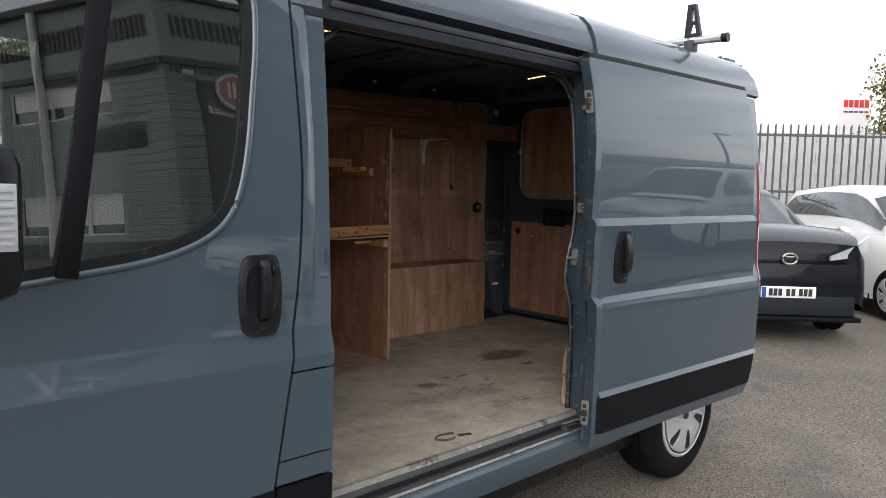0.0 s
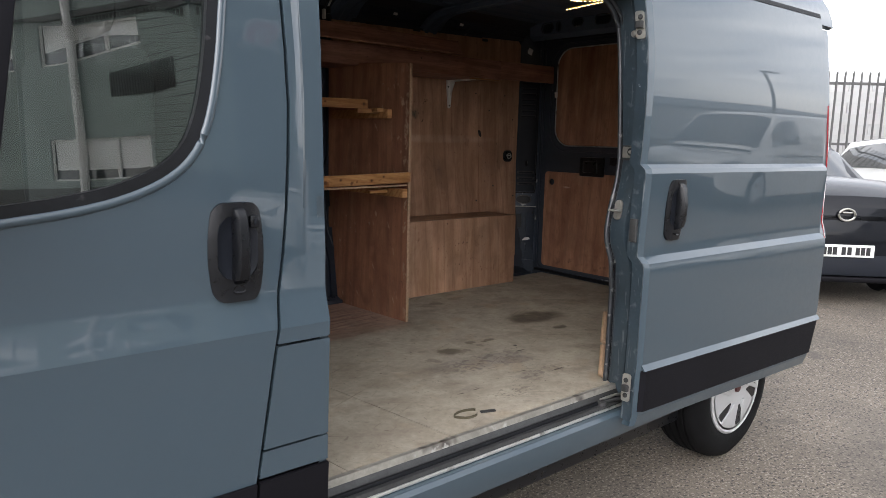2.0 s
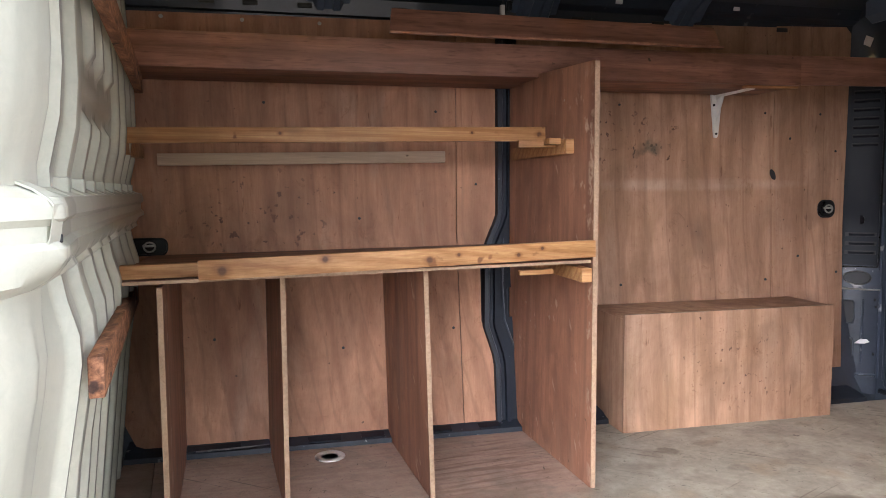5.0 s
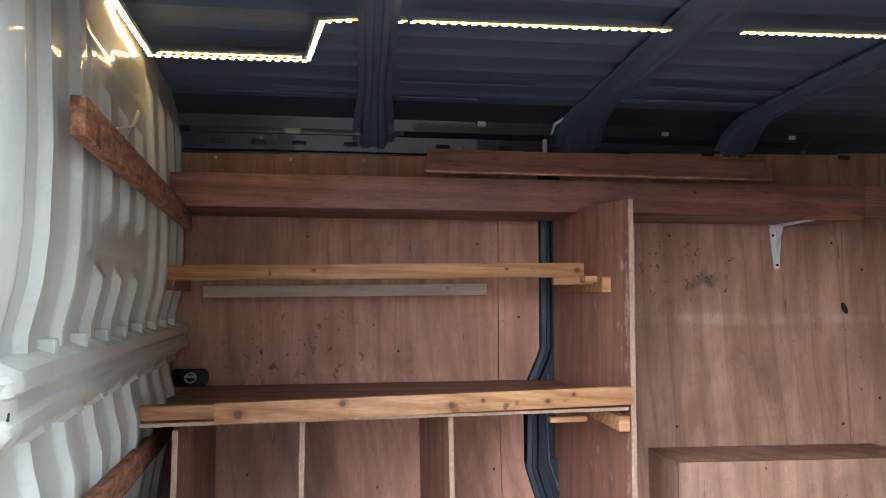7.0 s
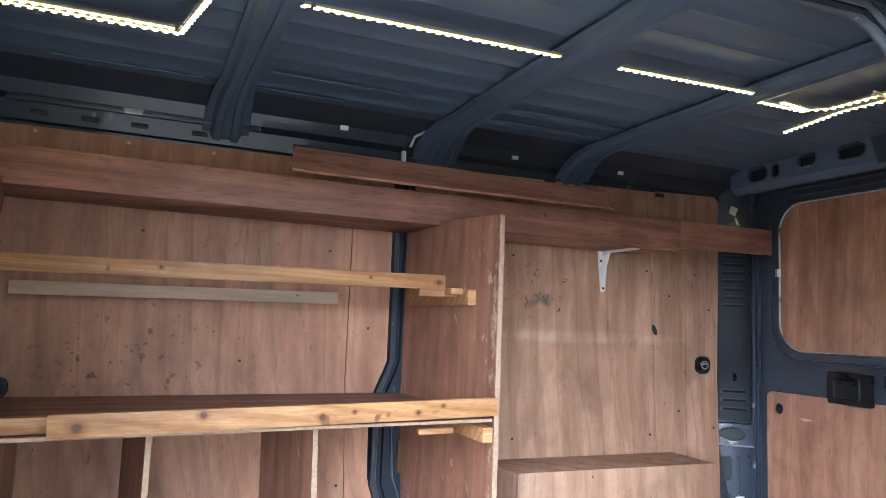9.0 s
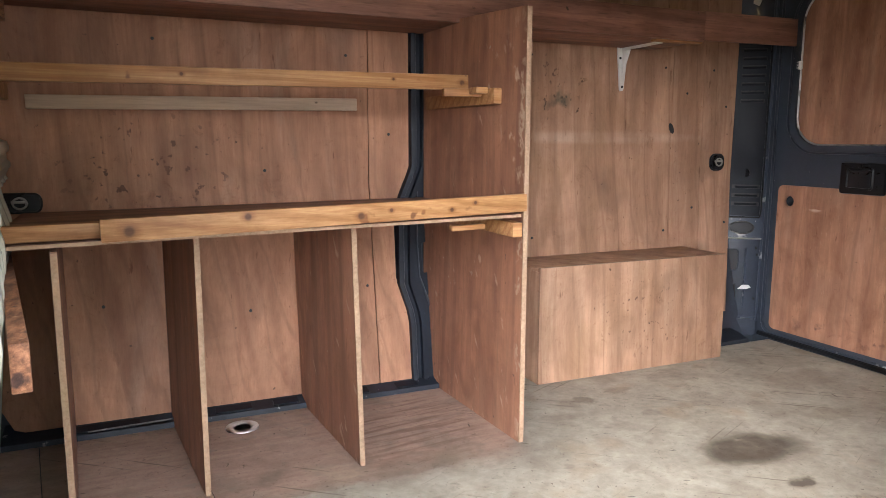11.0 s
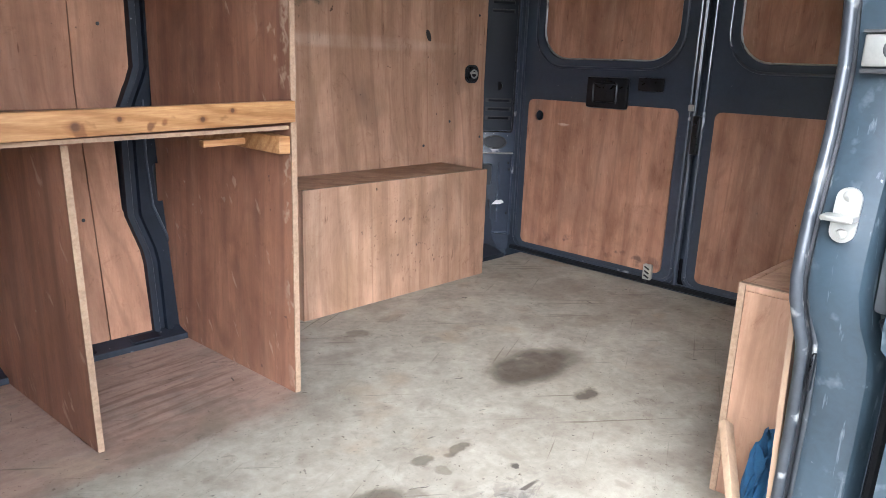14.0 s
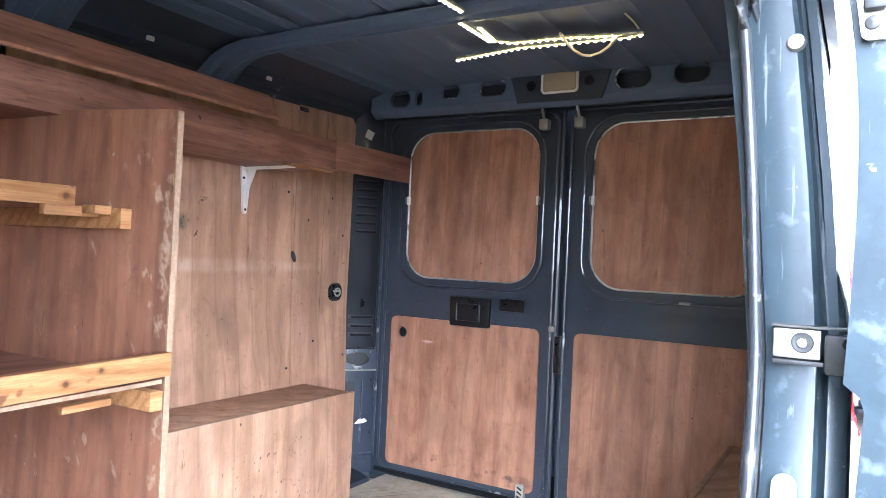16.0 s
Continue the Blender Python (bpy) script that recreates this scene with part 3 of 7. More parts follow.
mottle(PLY_DOOR, (1, 1, 1), 1.0, 0.0, 1.0, (0.96, 1.0, 1.0), (0.96, 1.0, 1.0), 0)
overlay(PLY_DOOR, (1, 0.5, 2), (0, 0, 0), 24, 0.40, 0.50, (0.55, 0.40, 0.30), ("yz", 1.563, 1.128, 0.036, 0.016), 0.8)
# open pores and streaks along the grain, handling dirt across the sheets
for ply in (PLY_Z, PLY_PALE, PLY_DOOR, PLY_RED):
    mottle(ply, (1, 1, 0.07), 190, 0.36, 0.60, (0.96, 0.95, 0.94), (1.02, 1.02, 1.02), 3, 0.6)
    mottle(ply, (1, 1, 0.10), 26, 0.32, 0.64, (0.96, 0.95, 0.94), (1.03, 1.03, 1.03), 6, 0.7, 1.4)
    mottle(ply, (1, 1, 0.7), 5.0, 0.34, 0.64, (0.82, 0.79, 0.78), (1.10, 1.10, 1.10), 9, 0.72, 0.7)
    mottle(ply, (1, 1, 0.8), 15, 0.57, 0.70, (1, 1, 1), (0.76, 0.71, 0.67), 8, 0.78, 1.4)
    mottle(ply, (1, 1, 0.16), 62, 0.67, 0.73, (1, 1, 1), (0.62, 0.56, 0.52), 4, 0.6)
    mottle(ply, (1, 1, 3.0), 30, 0.70, 0.76, (1, 1, 1), (0.70, 0.65, 0.61), 4, 0.7, 0.5)
    grain(ply, (1, 1, 0.07), 7.0, 0.90, 1.0, (0.17, 0.085, 0.05), 0.26, 11.0)
    mottle(ply, (1, 1, 1), 1.0, 0.0, 1.0, (0.98, 1.0, 1.05), (0.98, 1.0, 1.05), 0)
mottle(PLY_X, (0.05, 1, 1), 190, 0.36, 0.60, (0.88, 0.86, 0.84), (1.04, 1.04, 1.04), 3, 0.6)
mottle(PLY_X, (0.07, 1, 1), 30, 0.34, 0.62, (0.86, 0.83, 0.81), (1.07, 1.07, 1.07), 5, 0.65, 1.0)
mottle(PLY_X, (0.6, 1, 1), 5, 0.34, 0.62, (0.80, 0.78, 0.78), (1.12, 1.11, 1.10), 9, 0.70, 0.5)
mottle(PINE, (0.02, 1, 1), 240, 0.38, 0.60, (0.86, 0.80, 0.74), (1.04, 1.03, 1.02), 3, 0.6)
mottle(PINE, (0.5, 1, 1), 9, 0.32, 0.60, (0.76, 0.72, 0.68), (1.06, 1.06, 1.06), 8, 0.7, 0.4)
mottle(BATTEN, (1, 0.25, 1), 60, 0.40, 0.62, (0.45, 0.38, 0.32), (1.15, 1.12, 1.10), 6, 0.75)
mottle(PLY_EDGE, (1, 1, 1), 90, 0.36, 0.60, (0.86, 0.82, 0.78), (1.10, 1.09, 1.08), 5, 0.7)
mottle(FLOOR, (1, 1, 1), 5.5, 0.33, 0.62, (0.82, 0.81, 0.80), (1.06, 1.06, 1.06), 9, 0.72, 0.5)
mottle(FLOOR, (1, 1, 1), 34, 0.35, 0.62, (0.88, 0.87, 0.86), (1.05, 1.05, 1.05), 7, 0.75)
mottle(FLOOR, (1, 1, 1), 13, 0.60, 0.72, (1, 1, 1), (0.62, 0.60, 0.58), 7, 0.75, 1.2)
mottle(FLOOR, (1, 1, 1), 90, 0.63, 0.70, (1, 1, 1), (0.62, 0.58, 0.54), 4, 0.7)


def emitter(name, colour, power):
    m = bpy.data.materials.new(name)
    m.use_nodes = True
    b = m.node_tree.nodes["Principled BSDF"]
    b.inputs["Base Color"].default_value = (*colour, 1)
    b.inputs["Emission Color"].default_value, b.inputs["Emission Strength"].default_value = (*colour, 1), power
    return m


LED = emitter("warm_led", (1.0, 0.74, 0.36), 1.3)
# tape emits faint yellow for the bloom round the diodes
LED_FRINGE = emitter("led_fringe_glow", (1.0, 0.72, 0.22), 0.045)
CABLE = material("cream_cable", (0.62, 0.56, 0.42), 0.5, var=0.08, bump=0)
LAMP_LENS = material("cream_lamp_lens", (0.34, 0.28, 0.18), 0.35, var=0.08, fine=60, bump=0.05)


def clear_glass(name, tint):
    m = bpy.data.materials.new(name)
    m.use_nodes = True
    b = m.node_tree.nodes["Principled BSDF"]
    b.inputs["Base Color"].default_value = (*tint, 1)
    b.inputs["Transmission Weight"].default_value, b.inputs["Roughness"].default_value, b.inputs["IOR"].default_value = 1, 0.0, 1.85
    return m


GLASS = clear_glass("door_window_glass", (0.30, 0.36, 0.34))


# ---- mesh helpers ----
def part(name, bm, mat, parent=None, label="", sharp=35):
    me = bpy.data.meshes.new(name)
    bmesh.ops.recalc_face_normals(bm, faces=bm.faces)
    bm.to_mesh(me)
    bm.free()
    for p in me.polygons:
        p.use_smooth = True
    me.set_sharp_from_angle(angle=radians(sharp))
    me.materials.append(mat)
    ob = new(name, me)
    ob.parent = parent
    if label:
        ob["label"] = label
    return ob


def thing(name, label, category, group="", kind="", at=(0, 0, 0)):
    ob = new(name)
    ob.location = at
    ob.empty_display_size = 0.2
    return tagged(ob, label, category, group, kind)


def box(x0, x1, y0, y1, z0, z1, bev=0.0, bm=None):
    own = bm or bmesh.new()
    vs = [own.verts.new((x, y, z)) for x in (x0, x1) for y in (y0, y1) for z in (z0, z1)]
    fs = [own.faces.new([vs[i] for i in q]) for q in ((0, 1, 3, 2), (4, 6, 7, 5), (0, 4, 5, 1), (2, 3, 7, 6), (0, 2, 6, 4), (1, 5, 7, 3))]
    if bev:
        es = list({e for f in fs for e in f.edges})
        bmesh.ops.bevel(own, geom=es, offset=bev, segments=2, affect="EDGES", profile=0.5)
    return own


def beam(a, b, w, h, bev=0.002, up=(0, 0, 1)):
    """A straight timber from a to b (centre line), w across and h along up."""
    a, b = Vector(a), Vector(b)
    d = (b - a).normalized()
    s = d.cross(Vector(up)).normalized()
    u = s.cross(d)
    bm = bmesh.new()
    vs = [bm.verts.new(p + s * i * w / 2 + u * j * h / 2) for p in (a, b) for i, j in ((-1, -1), (1, -1), (1, 1), (-1, 1))]
    for q in ((0, 1, 2, 3), (7, 6, 5, 4), (0, 4, 5, 1), (1, 5, 6, 2), (2, 6, 7, 3), (3, 7, 4, 0)):
        bm.faces.new([vs[i] for i in q])
    if bev:
        bmesh.ops.bevel(bm, geom=list(bm.edges), offset=bev, segments=2, affect="EDGES", profile=0.5)
    return bm


def grid(f, us, vs, thick=None, bm=None):
    """A sheet f(u, v); thick, a vector, closes it into a solid."""
    own = bm or bmesh.new()
    def layer(off):
        return [[own.verts.new(Vector(f(u, v)) + off) for v in vs] for u in us]
    a = layer(Vector((0, 0, 0)))
    for i in range(len(us) - 1):
        for j in range(len(vs) - 1):
            own.faces.new((a[i][j], a[i + 1][j], a[i + 1][j + 1], a[i][j + 1]))
    if thick:
        b = layer(Vector(thick))
        for i in range(len(us) - 1):
            for j in range(len(vs) - 1):
                own.faces.new((b[i][j], b[i][j + 1], b[i + 1][j + 1], b[i + 1][j]))
        n, m = len(us) - 1, len(vs) - 1
        for i in range(n):
            own.faces.new((a[i][0], b[i][0], b[i + 1][0], a[i + 1][0]))
            own.faces.new((a[i][m], a[i + 1][m], b[i + 1][m], b[i][m]))
        for j in range(m):
            own.faces.new((a[0][j], a[0][j + 1], b[0][j + 1], b[0][j]))
            own.faces.new((a[n][j], b[n][j], b[n][j + 1], a[n][j + 1]))
    return own


def skin(outer, holes, to3, thick, us=(), vs=()):
    """A panel with holes: outlines in (u, v), cut at the lines us and vs so that it can bend, mapped by to3(u, v), thickened along thick."""
    bm = bmesh.new()
    edges = []
    for loop in [outer, *holes]:
        ring = [bm.verts.new((u, v, 0)) for u, v in loop]
        edges += [bm.edges.new((ring[i], ring[(i + 1) % len(ring)])) for i in range(len(ring))]
    bmesh.ops.triangle_fill(bm, use_beauty=True, use_dissolve=False, edges=edges)
    for val, no in [(u, (1, 0, 0)) for u in us] + [(v, (0, 1, 0)) for v in vs]:
        co = (val, 0, 0) if no[0] else (0, val, 0)
        bmesh.ops.bisect_plane(bm, geom=bm.verts[:] + bm.edges[:] + bm.faces[:], dist=1e-5, plane_co=co, plane_no=no)
    for f in bm.faces:
        if f.normal.z < 0:
            f.normal_flip()
    rim = [e for e in bm.edges if len(e.link_faces) == 1]
    front = list(bm.verts)
    back = {}
    for v in front:
        p = Vector(to3(v.co.x, v.co.y))
        v.co = p
        back[v] = bm.verts.new(p + Vector(thick))
    for f in list(bm.faces):
        bm.faces.new([back[v] for v in reversed(f.verts)])
    for e in rim:
        a, b = e.verts
        bm.faces.new((a, b, back[b], back[a]))
    return bm


def rounded(u0, u1, v0, v1, r, n=6):
    pts = []
    for cu, cv, a0 in ((u1 - r, v1 - r, 0), (u0 + r, v1 - r, 90), (u0 + r, v0 + r, 180), (u1 - r, v0 + r, 270)):
        pts += [(cu + r * math.cos(radians(a0 + 90 * i / n)), cv + r * math.sin(radians(a0 + 90 * i / n))) for i in range(n + 1)]
    return pts


def tube(pts, r, seg=8, closed=False, flat=1.0):
    """A round rod along pts."""
    bm = bmesh.new()
    pts = [Vector(p) for p in pts]
    rings = []
    n = len(pts)
    for i, p in enumerate(pts):
        d = (pts[(i + 1) % n] - pts[i - 1]) if closed else (pts[min(i + 1, n - 1)] - pts[max(i - 1, 0)])
        d.normalize()
        ref = Vector((0, 0, 1)) if abs(d.z) < 0.9 else Vector((0, 1, 0))
        s = d.cross(ref).normalized()
        u = s.cross(d)
        rings.append([bm.verts.new(p + s * r * math.cos(2 * math.pi * k / seg) + u * r * flat * math.sin(2 * math.pi * k / seg)) for k in range(seg)])
    for i in range(n if closed else n - 1):
        a, b = rings[i], rings[(i + 1) % n]
        for k in range(seg):
            bm.faces.new((a[k], a[(k + 1) % seg], b[(k + 1) % seg], b[k]))
    if not closed:
        bm.faces.new(rings[0][::-1])
        bm.faces.new(rings[-1])
    return bm


def lathe(profile, centre, axis="y", seg=40):
    """profile: (radius, offset along the axis)."""
    bm = bmesh.new()
    rings = []
    c = Vector(centre)
    for r, o in profile:
        ring = []
        for k in range(seg):
            a = 2 * math.pi * k / seg
            p = {"y": (r * math.cos(a), o, r * math.sin(a)), "x": (o, r * math.cos(a), r * math.sin(a)), "z": (r * math.cos(a), r * math.sin(a), o)}[axis]
            ring.append(bm.verts.new(c + Vector(p)))
        rings.append(ring)
    for a, b in zip(rings, rings[1:]):
        for k in range(seg):
            bm.faces.new((a[k], a[(k + 1) % seg], b[(k + 1) % seg], b[k]))
    if profile[0][0] > 0:
        bm.faces.new(rings[0][::-1])
    if profile[-1][0] > 0:
        bm.faces.new(rings[-1])
    return bm


def lerp(table, v):
    """Piecewise straight interpolation in a short table of (key, value)."""
    table = sorted(table)
    if v <= table[0][0]:
        return table[0][1]
    for (a, fa), (b, fb) in zip(table, table[1:]):
        if v <= b:
            return fa + (fb - fa) * (v - a) / (b - a)
    return table[-1][1]


def steps(a, b, n):
    return [a + (b - a) * i / n for i in range(n + 1)]


# ======================= the place: yard =======================
FLOOR_Z = 0.53
ground = part("ground", grid(lambda u, v: (u, v, 0.004 * noise.noise(Vector((u * 0.3, v * 0.3, 0))) - 0.004), [-3000, -150, -40] + steps(-12, 16, 28) + [40, 150, 3000], [-3000, -150, -40] + steps(-12, 16, 28) + [40, 150, 3000]), ASPHALT)
tagged(ground, "grey worn asphalt yard with loose grit, flat to the horizon", "ground", kind="structure")
# ======================= the van =======================
van = thing("panel_van", "blue-grey panel van with its side sliding door open", "van")


# outer side of the body: how far the skin stands in from y = 0 at each height
SIDE = [(0.34, 0.05), (0.40, 0.012), (0.46, -0.004), (0.64, -0.014), (0.96, -0.022), (0.985, -0.023), (1.0, -0.019), (1.05, -0.002), (1.07, 0.001), (1.36, 0.004), (1.6, 0.022), (1.8, 0.044), (1.95, 0.064), (2.03, 0.078), (2.08, 0.09), (2.13, 0.115), (2.17, 0.155), (2.195, 0.22)]


def side(z):
    return lerp(SIDE, z)


ZS = [0.40, 0.46, 0.55, 0.64, 0.80, 0.96, 0.985, 1.0, 1.05, 1.07, 1.15, 1.25, 1.36, 1.48, 1.6, 1.7, 1.8, 1.88, 1.95]

# edges of the openings
DOOR_GAP = [(0.40, -0.205), (0.62, -0.189), (0.96, -0.138), (1.19, -0.104), (1.5, -0.086), (1.79, -0.095), (1.99, -0.10)]
FRONT_X = [(0.40, 0.0), (0.9, 0.0), (1.2, 0.005), (1.95, 0.02)]
WIN_EDGE = [(-1.30, 1.17), (-0.684, 1.248), (-0.53, 1.268), (-0.43, 1.292), (-0.352, 1.328), (-0.30, 1.378), (-0.268, 1.45), (-0.246, 1.55), (-0.228, 1.68), (-0.212, 1.80), (-0.206, 1.90), (-0.212, 1.935), (-0.232, 1.955), (-0.28, 1.962), (-0.9, 1.93), (-1.12, 1.72)]


def smooth_loop(pts, n=4):
    """A closed curve through the points."""
    out = []
    for i in range(len(pts)):
        p0, p1, p2, p3 = (Vector(pts[(i + k) % len(pts)]) for k in (-1, 0, 1, 2))
        if (p2 - p1).length > 0.30:
            out.append(tuple(p1))
            continue
        for k in range(n):
            t = k / n
            q = 0.5 * (2 * p1 + (p2 - p0) * t + (2 * p0 - 5 * p1 + 4 * p2 - p3) * t * t + (3 * p1 - p0 - 3 * p2 + p3) * t ** 3)
            out.append((q.x, q.y))
    return out


def inset(loop, d):
    """The same loop drawn in by d, pointwise along its normals."""
    c = Vector((sum(p[0] for p in loop) / len(loop), sum(p[1] for p in loop) / len(loop)))
    out = []
    for i, p in enumerate(loop):
        t = Vector(loop[(i + 1) % len(loop)]) - Vector(loop[i - 1])
        n = Vector((-t.y, t.x)).normalized()
        if n.dot(c - Vector(p)) < 0:
            n = -n
        out.append((p[0] + n.x * d, p[1] + n.y * d))
    return out


def on_side(x, z, d=0.0):
    return (x, side(z) + d, z)


WIN_EDGE = WIN_EDGE[:1] + smooth_loop(WIN_EDGE)[1:]

# front door: skin with a window hole
front_door = thing("front_door", "", "")
front_door.parent = van
gap = [(lerp(DOOR_GAP, z), z) for z in ZS]
door_outline = [(-1.35, 0.40)] + [(x, z) for x, z in gap] + [(-0.105, 1.985), (-1.0, 1.975), (-1.35, 1.70)]
part("door_skin", skin(door_outline, [WIN_EDGE], lambda u, v: on_side(u, v), (0, 0.02, 0), us=steps(-1.3, -0.15, 10), vs=ZS[1:]), PAINT, front_door, sharp=13)
part("door_trim", skin([(-1.35, 0.40), (lerp(DOOR_GAP, 0.40), 0.40), (lerp(DOOR_GAP, 0.632), 0.632), (-1.35, 0.632)], [], lambda u, v: on_side(u, v, -0.008), (0, 0.012, 0), vs=[0.46, 0.55]), TRIM, front_door, "black textured side trim")
inner_win = inset(WIN_EDGE, 0.027)
part("window_seal", skin([(u + 0.004, v + 0.003) for u, v in WIN_EDGE], [inner_win], lambda u, v: on_side(u, v, -0.002), (0, 0.016, 0), vs=ZS[9:]), RUBBER, front_door, "black rubber window surround")
part("window_flange", tube([on_side(u, v, 0.003) for u, v in inset(WIN_EDGE, -0.004)], 0.010, 12, True), PAINT, front_door)
pane = part("window_pane", skin(WIN_EDGE, [], lambda u, v: on_side(u, v, 0.010), (0, 0.004, 0), vs=ZS[9:]), GLASS, front_door, "tinted glass pane")
pane.visible_shadow = False
part("window_divider", beam((-0.682, side(1.25) - 0.004, 1.243), (-0.566, side(1.95), 1.955), 0.046, 0.022, 0.004, up=(0, 1, 0)), TRIM, front_door, "black upright window divider bar")


def handle(parent, cx, cz, w, h, y0, name="door_handle"):
    """Recessed black pull: barrel-shaped surround, dark bowl, broad upright grip, lock."""
    def barrel(u, v):
        return cx + (u - cx) * (1 - 0.20 * ((v - cz) / (h / 2)) ** 2)
    zb0, zb1 = cz - h * 0.27, cz + h * 0.37
    bw = w * 0.36
    hd = part(name, skin(rounded(cx - w / 2, cx + w / 2, cz - h / 2, cz + h / 2, w * 0.22, 8), [rounded(cx - bw, cx + bw, zb0, zb1, w * 0.26, 8)],
                         lambda u, v: (barrel(u, v), y0(v) - 0.013 + 0.011 * (abs(u - cx) / (w / 2)) ** 4, v), (0, 0.016, 0), us=steps(cx - w * 0.45, cx + w * 0.45, 8), vs=steps(cz - h * 0.4, cz + h * 0.4, 6)), BLACK, parent, "black plastic recessed pull handle")
    ring = rounded(-1, 1, -1, 1, 0.70, 8)
    ring.append(ring[0])
    zm, zh = (zb0 + zb1) / 2, (zb1 - zb0) / 2
    def bowl_f(u, v):
        k = 1.01 - 0.30 * v
        a = ring[int(u)]
        z = zm + a[1] * zh * k
        return (barrel(cx + a[0] * bw * k, z), y0(z) - 0.011 + 0.006 * v, z)
    bm = grid(bowl_f, list(range(len(ring))), [0, 0.5, 1.0])
    bm.verts.ensure_lookup_table()
    bm.faces.new([bm.verts[i * 3 + 2] for i in range(len(ring) - 1)])
    part("bowl", bm, VENT, hd)
    secs = [(0.46, 0.085, 0.006), (0.43, 0.105, 0.020), (0.36, 0.115, 0.030), (0.10, 0.118, 0.038), (-0.15, 0.125, 0.036), (-0.27, 0.135, 0.028), (-0.31, 0.12, 0.016), (-0.33, 0.10, 0.004)]
    def grip_f(i, k):
        f, hw, out = secs[int(i)]
        q = [(-1, 0.0), (-0.95, 0.7), (-0.6, 1.0), (0.6, 1.0), (0.95, 0.7), (1, 0.0)][int(k)]
        z = cz + f * h
        return (cx + w * 0.02 + q[0] * hw * w, y0(cz) - 0.006 - (out - 0.002) * q[1] - max(0, out - 0.02) * (1 - q[1]) * 0.5, z)
    part("grip", grid(grip_f, list(range(len(secs))), list(range(6)), (0, 0.004, 0)), BLACK, hd, "upright black grip bar")
    part("thumb_pad", tube([(cx - w * 0.10, y0(cz) - 0.014, cz - h * 0.385), (cx - w * 0.07, y0(cz) - 0.015, cz - h * 0.405), (cx + w * 0.07, y0(cz) - 0.015, cz - h * 0.405), (cx + w * 0.10, y0(cz) - 0.014, cz - h * 0.385)], 0.003, 6), BLACK, hd)
    lk = part("lock_cylinder", box(cx + w * 0.20, cx + w * 0.38, y0(cz) - 0.019, y0(cz) - 0.004, cz + h * 0.24, cz + h * 0.37, 0.005), BLACK, hd)
    part("key_slot", box(cx + w * 0.265, cx + w * 0.315, y0(cz) - 0.0205, y0(cz) - 0.018, cz + h * 0.27, cz + h * 0.34, 0.001), VENT, lk)
    return hd


handle(front_door, -0.217, 1.164, 0.126, 0.212, lambda z: side(z))

# wing mirror on the front door
mirror = part("wing_mirror", box(-1.06, -0.818, -0.296, -0.12, 1.240, 1.520, 0.045), BLACK, van, "black wing mirror housing with clear indicator")
lens = part("indicator_lens", box(-1.02, -0.836, -0.3005, -0.25, 1.332, 1.447, 0.003), AMBER, mirror, "ribbed clear indicator lens")
for zz in steps(1.345, 1.435, 7):
    part("lens_rib", box(-1.0, -0.842, -0.3030, -0.300, zz - 0.0035, zz + 0.0035, 0.001), AMBER, lens)
part("mirror_arm", beam((-0.90, -0.10, 1.28), (-0.96, 0.02, 1.22), 0.10, 0.06, 0.015), BLACK, mirror)

# pillar between the doors: upper skin, service flap, lower skin and black trim
def pillar_in(x, z):
    """The rear half of the pillar is stepped in above the waist."""
    step = 0.0
    if z > 1.22:
        t = min(1, max(0, (x + 0.052) / 0.012)) * min(1, (z - 1.22) / 0.05)
        step = 0.013 * t
    return (x, side(z) + step, z)


def pillar_piece(name, z0, z1, mat, d=0.0, label=""):
    zs = [z0] + [z for z in ZS if z0 < z < z1] + [z1]
    return part(name, grid(lambda u, z: tuple(Vector(pillar_in(lerp(DOOR_GAP, z) + 0.008 + u * (lerp(FRONT_X, z) - lerp(DOOR_GAP, z) - 0.008), z)) + Vector((0, d, 0))),
                           [0, 0.2, 0.38, 0.48, 0.52, 0.60, 0.68, 0.8, 0.93, 1.0], zs, (0, 0.012, 0)), mat, van, label, sharp=16)


pillar_piece("pillar_skin", 0.950, 1.985, PAINT)
pillar_piece("service_flap", 0.708, 0.944, PAINT, -0.001, "blue-grey painted service flap")
pillar_piece("pillar_foot", 0.640, 0.702, PAINT)
pillar_piece("pillar_trim", 0.40, 0.632, TRIM, -0.006, "black textured side trim")
part("pillar_backing", grid(lambda u, z: (-0.20 + 0.21 * u, side(z) + 0.022, z), [0, 1], ZS, (0, 0.01, 0)), BLACK, van)
part("front_jamb", grid(lambda s, z: (lerp(FRONT_X, z) + 0.041 * s, side(z) + 0.006 + 0.098 * s + (0.013 if z > 1.25 else 0), z), [0, 0.3, 0.7, 1], ZS, (-0.02, 0.0, 0)), PAINT_JAMB, van)

# sill under the opening
SILL = [(0.080, 0.5325), (0.062, 0.5335), (0.058, 0.515), (0.050, 0.505), (0.046, 0.490), (0.022, 0.488), (0.018, 0.470)]
part("floor_edge_strip", grid(lambda x, i: (x, SILL[int(i)][0], SILL[int(i)][1]), steps(0.02, 1.285, 6), [0, 1, 2], (0, 0, -0.004)), SILL_STRIP, van, "scuffed aluminium edge strip")
part("step_track", grid(lambda x, i: (x, SILL[int(i)][0], SILL[int(i)][1]), steps(0.02, 1.30, 6), [2, 3, 4, 5, 6], (0, 0, -0.006)), DARKSTEEL, van, "grimy sliding door track")
part("track_rail", beam((0.02, 0.016, 0.472), (1.29, 0.016, 0.472), 0.006, 0.010, 0.002), ALU, van, "bright metal rail")
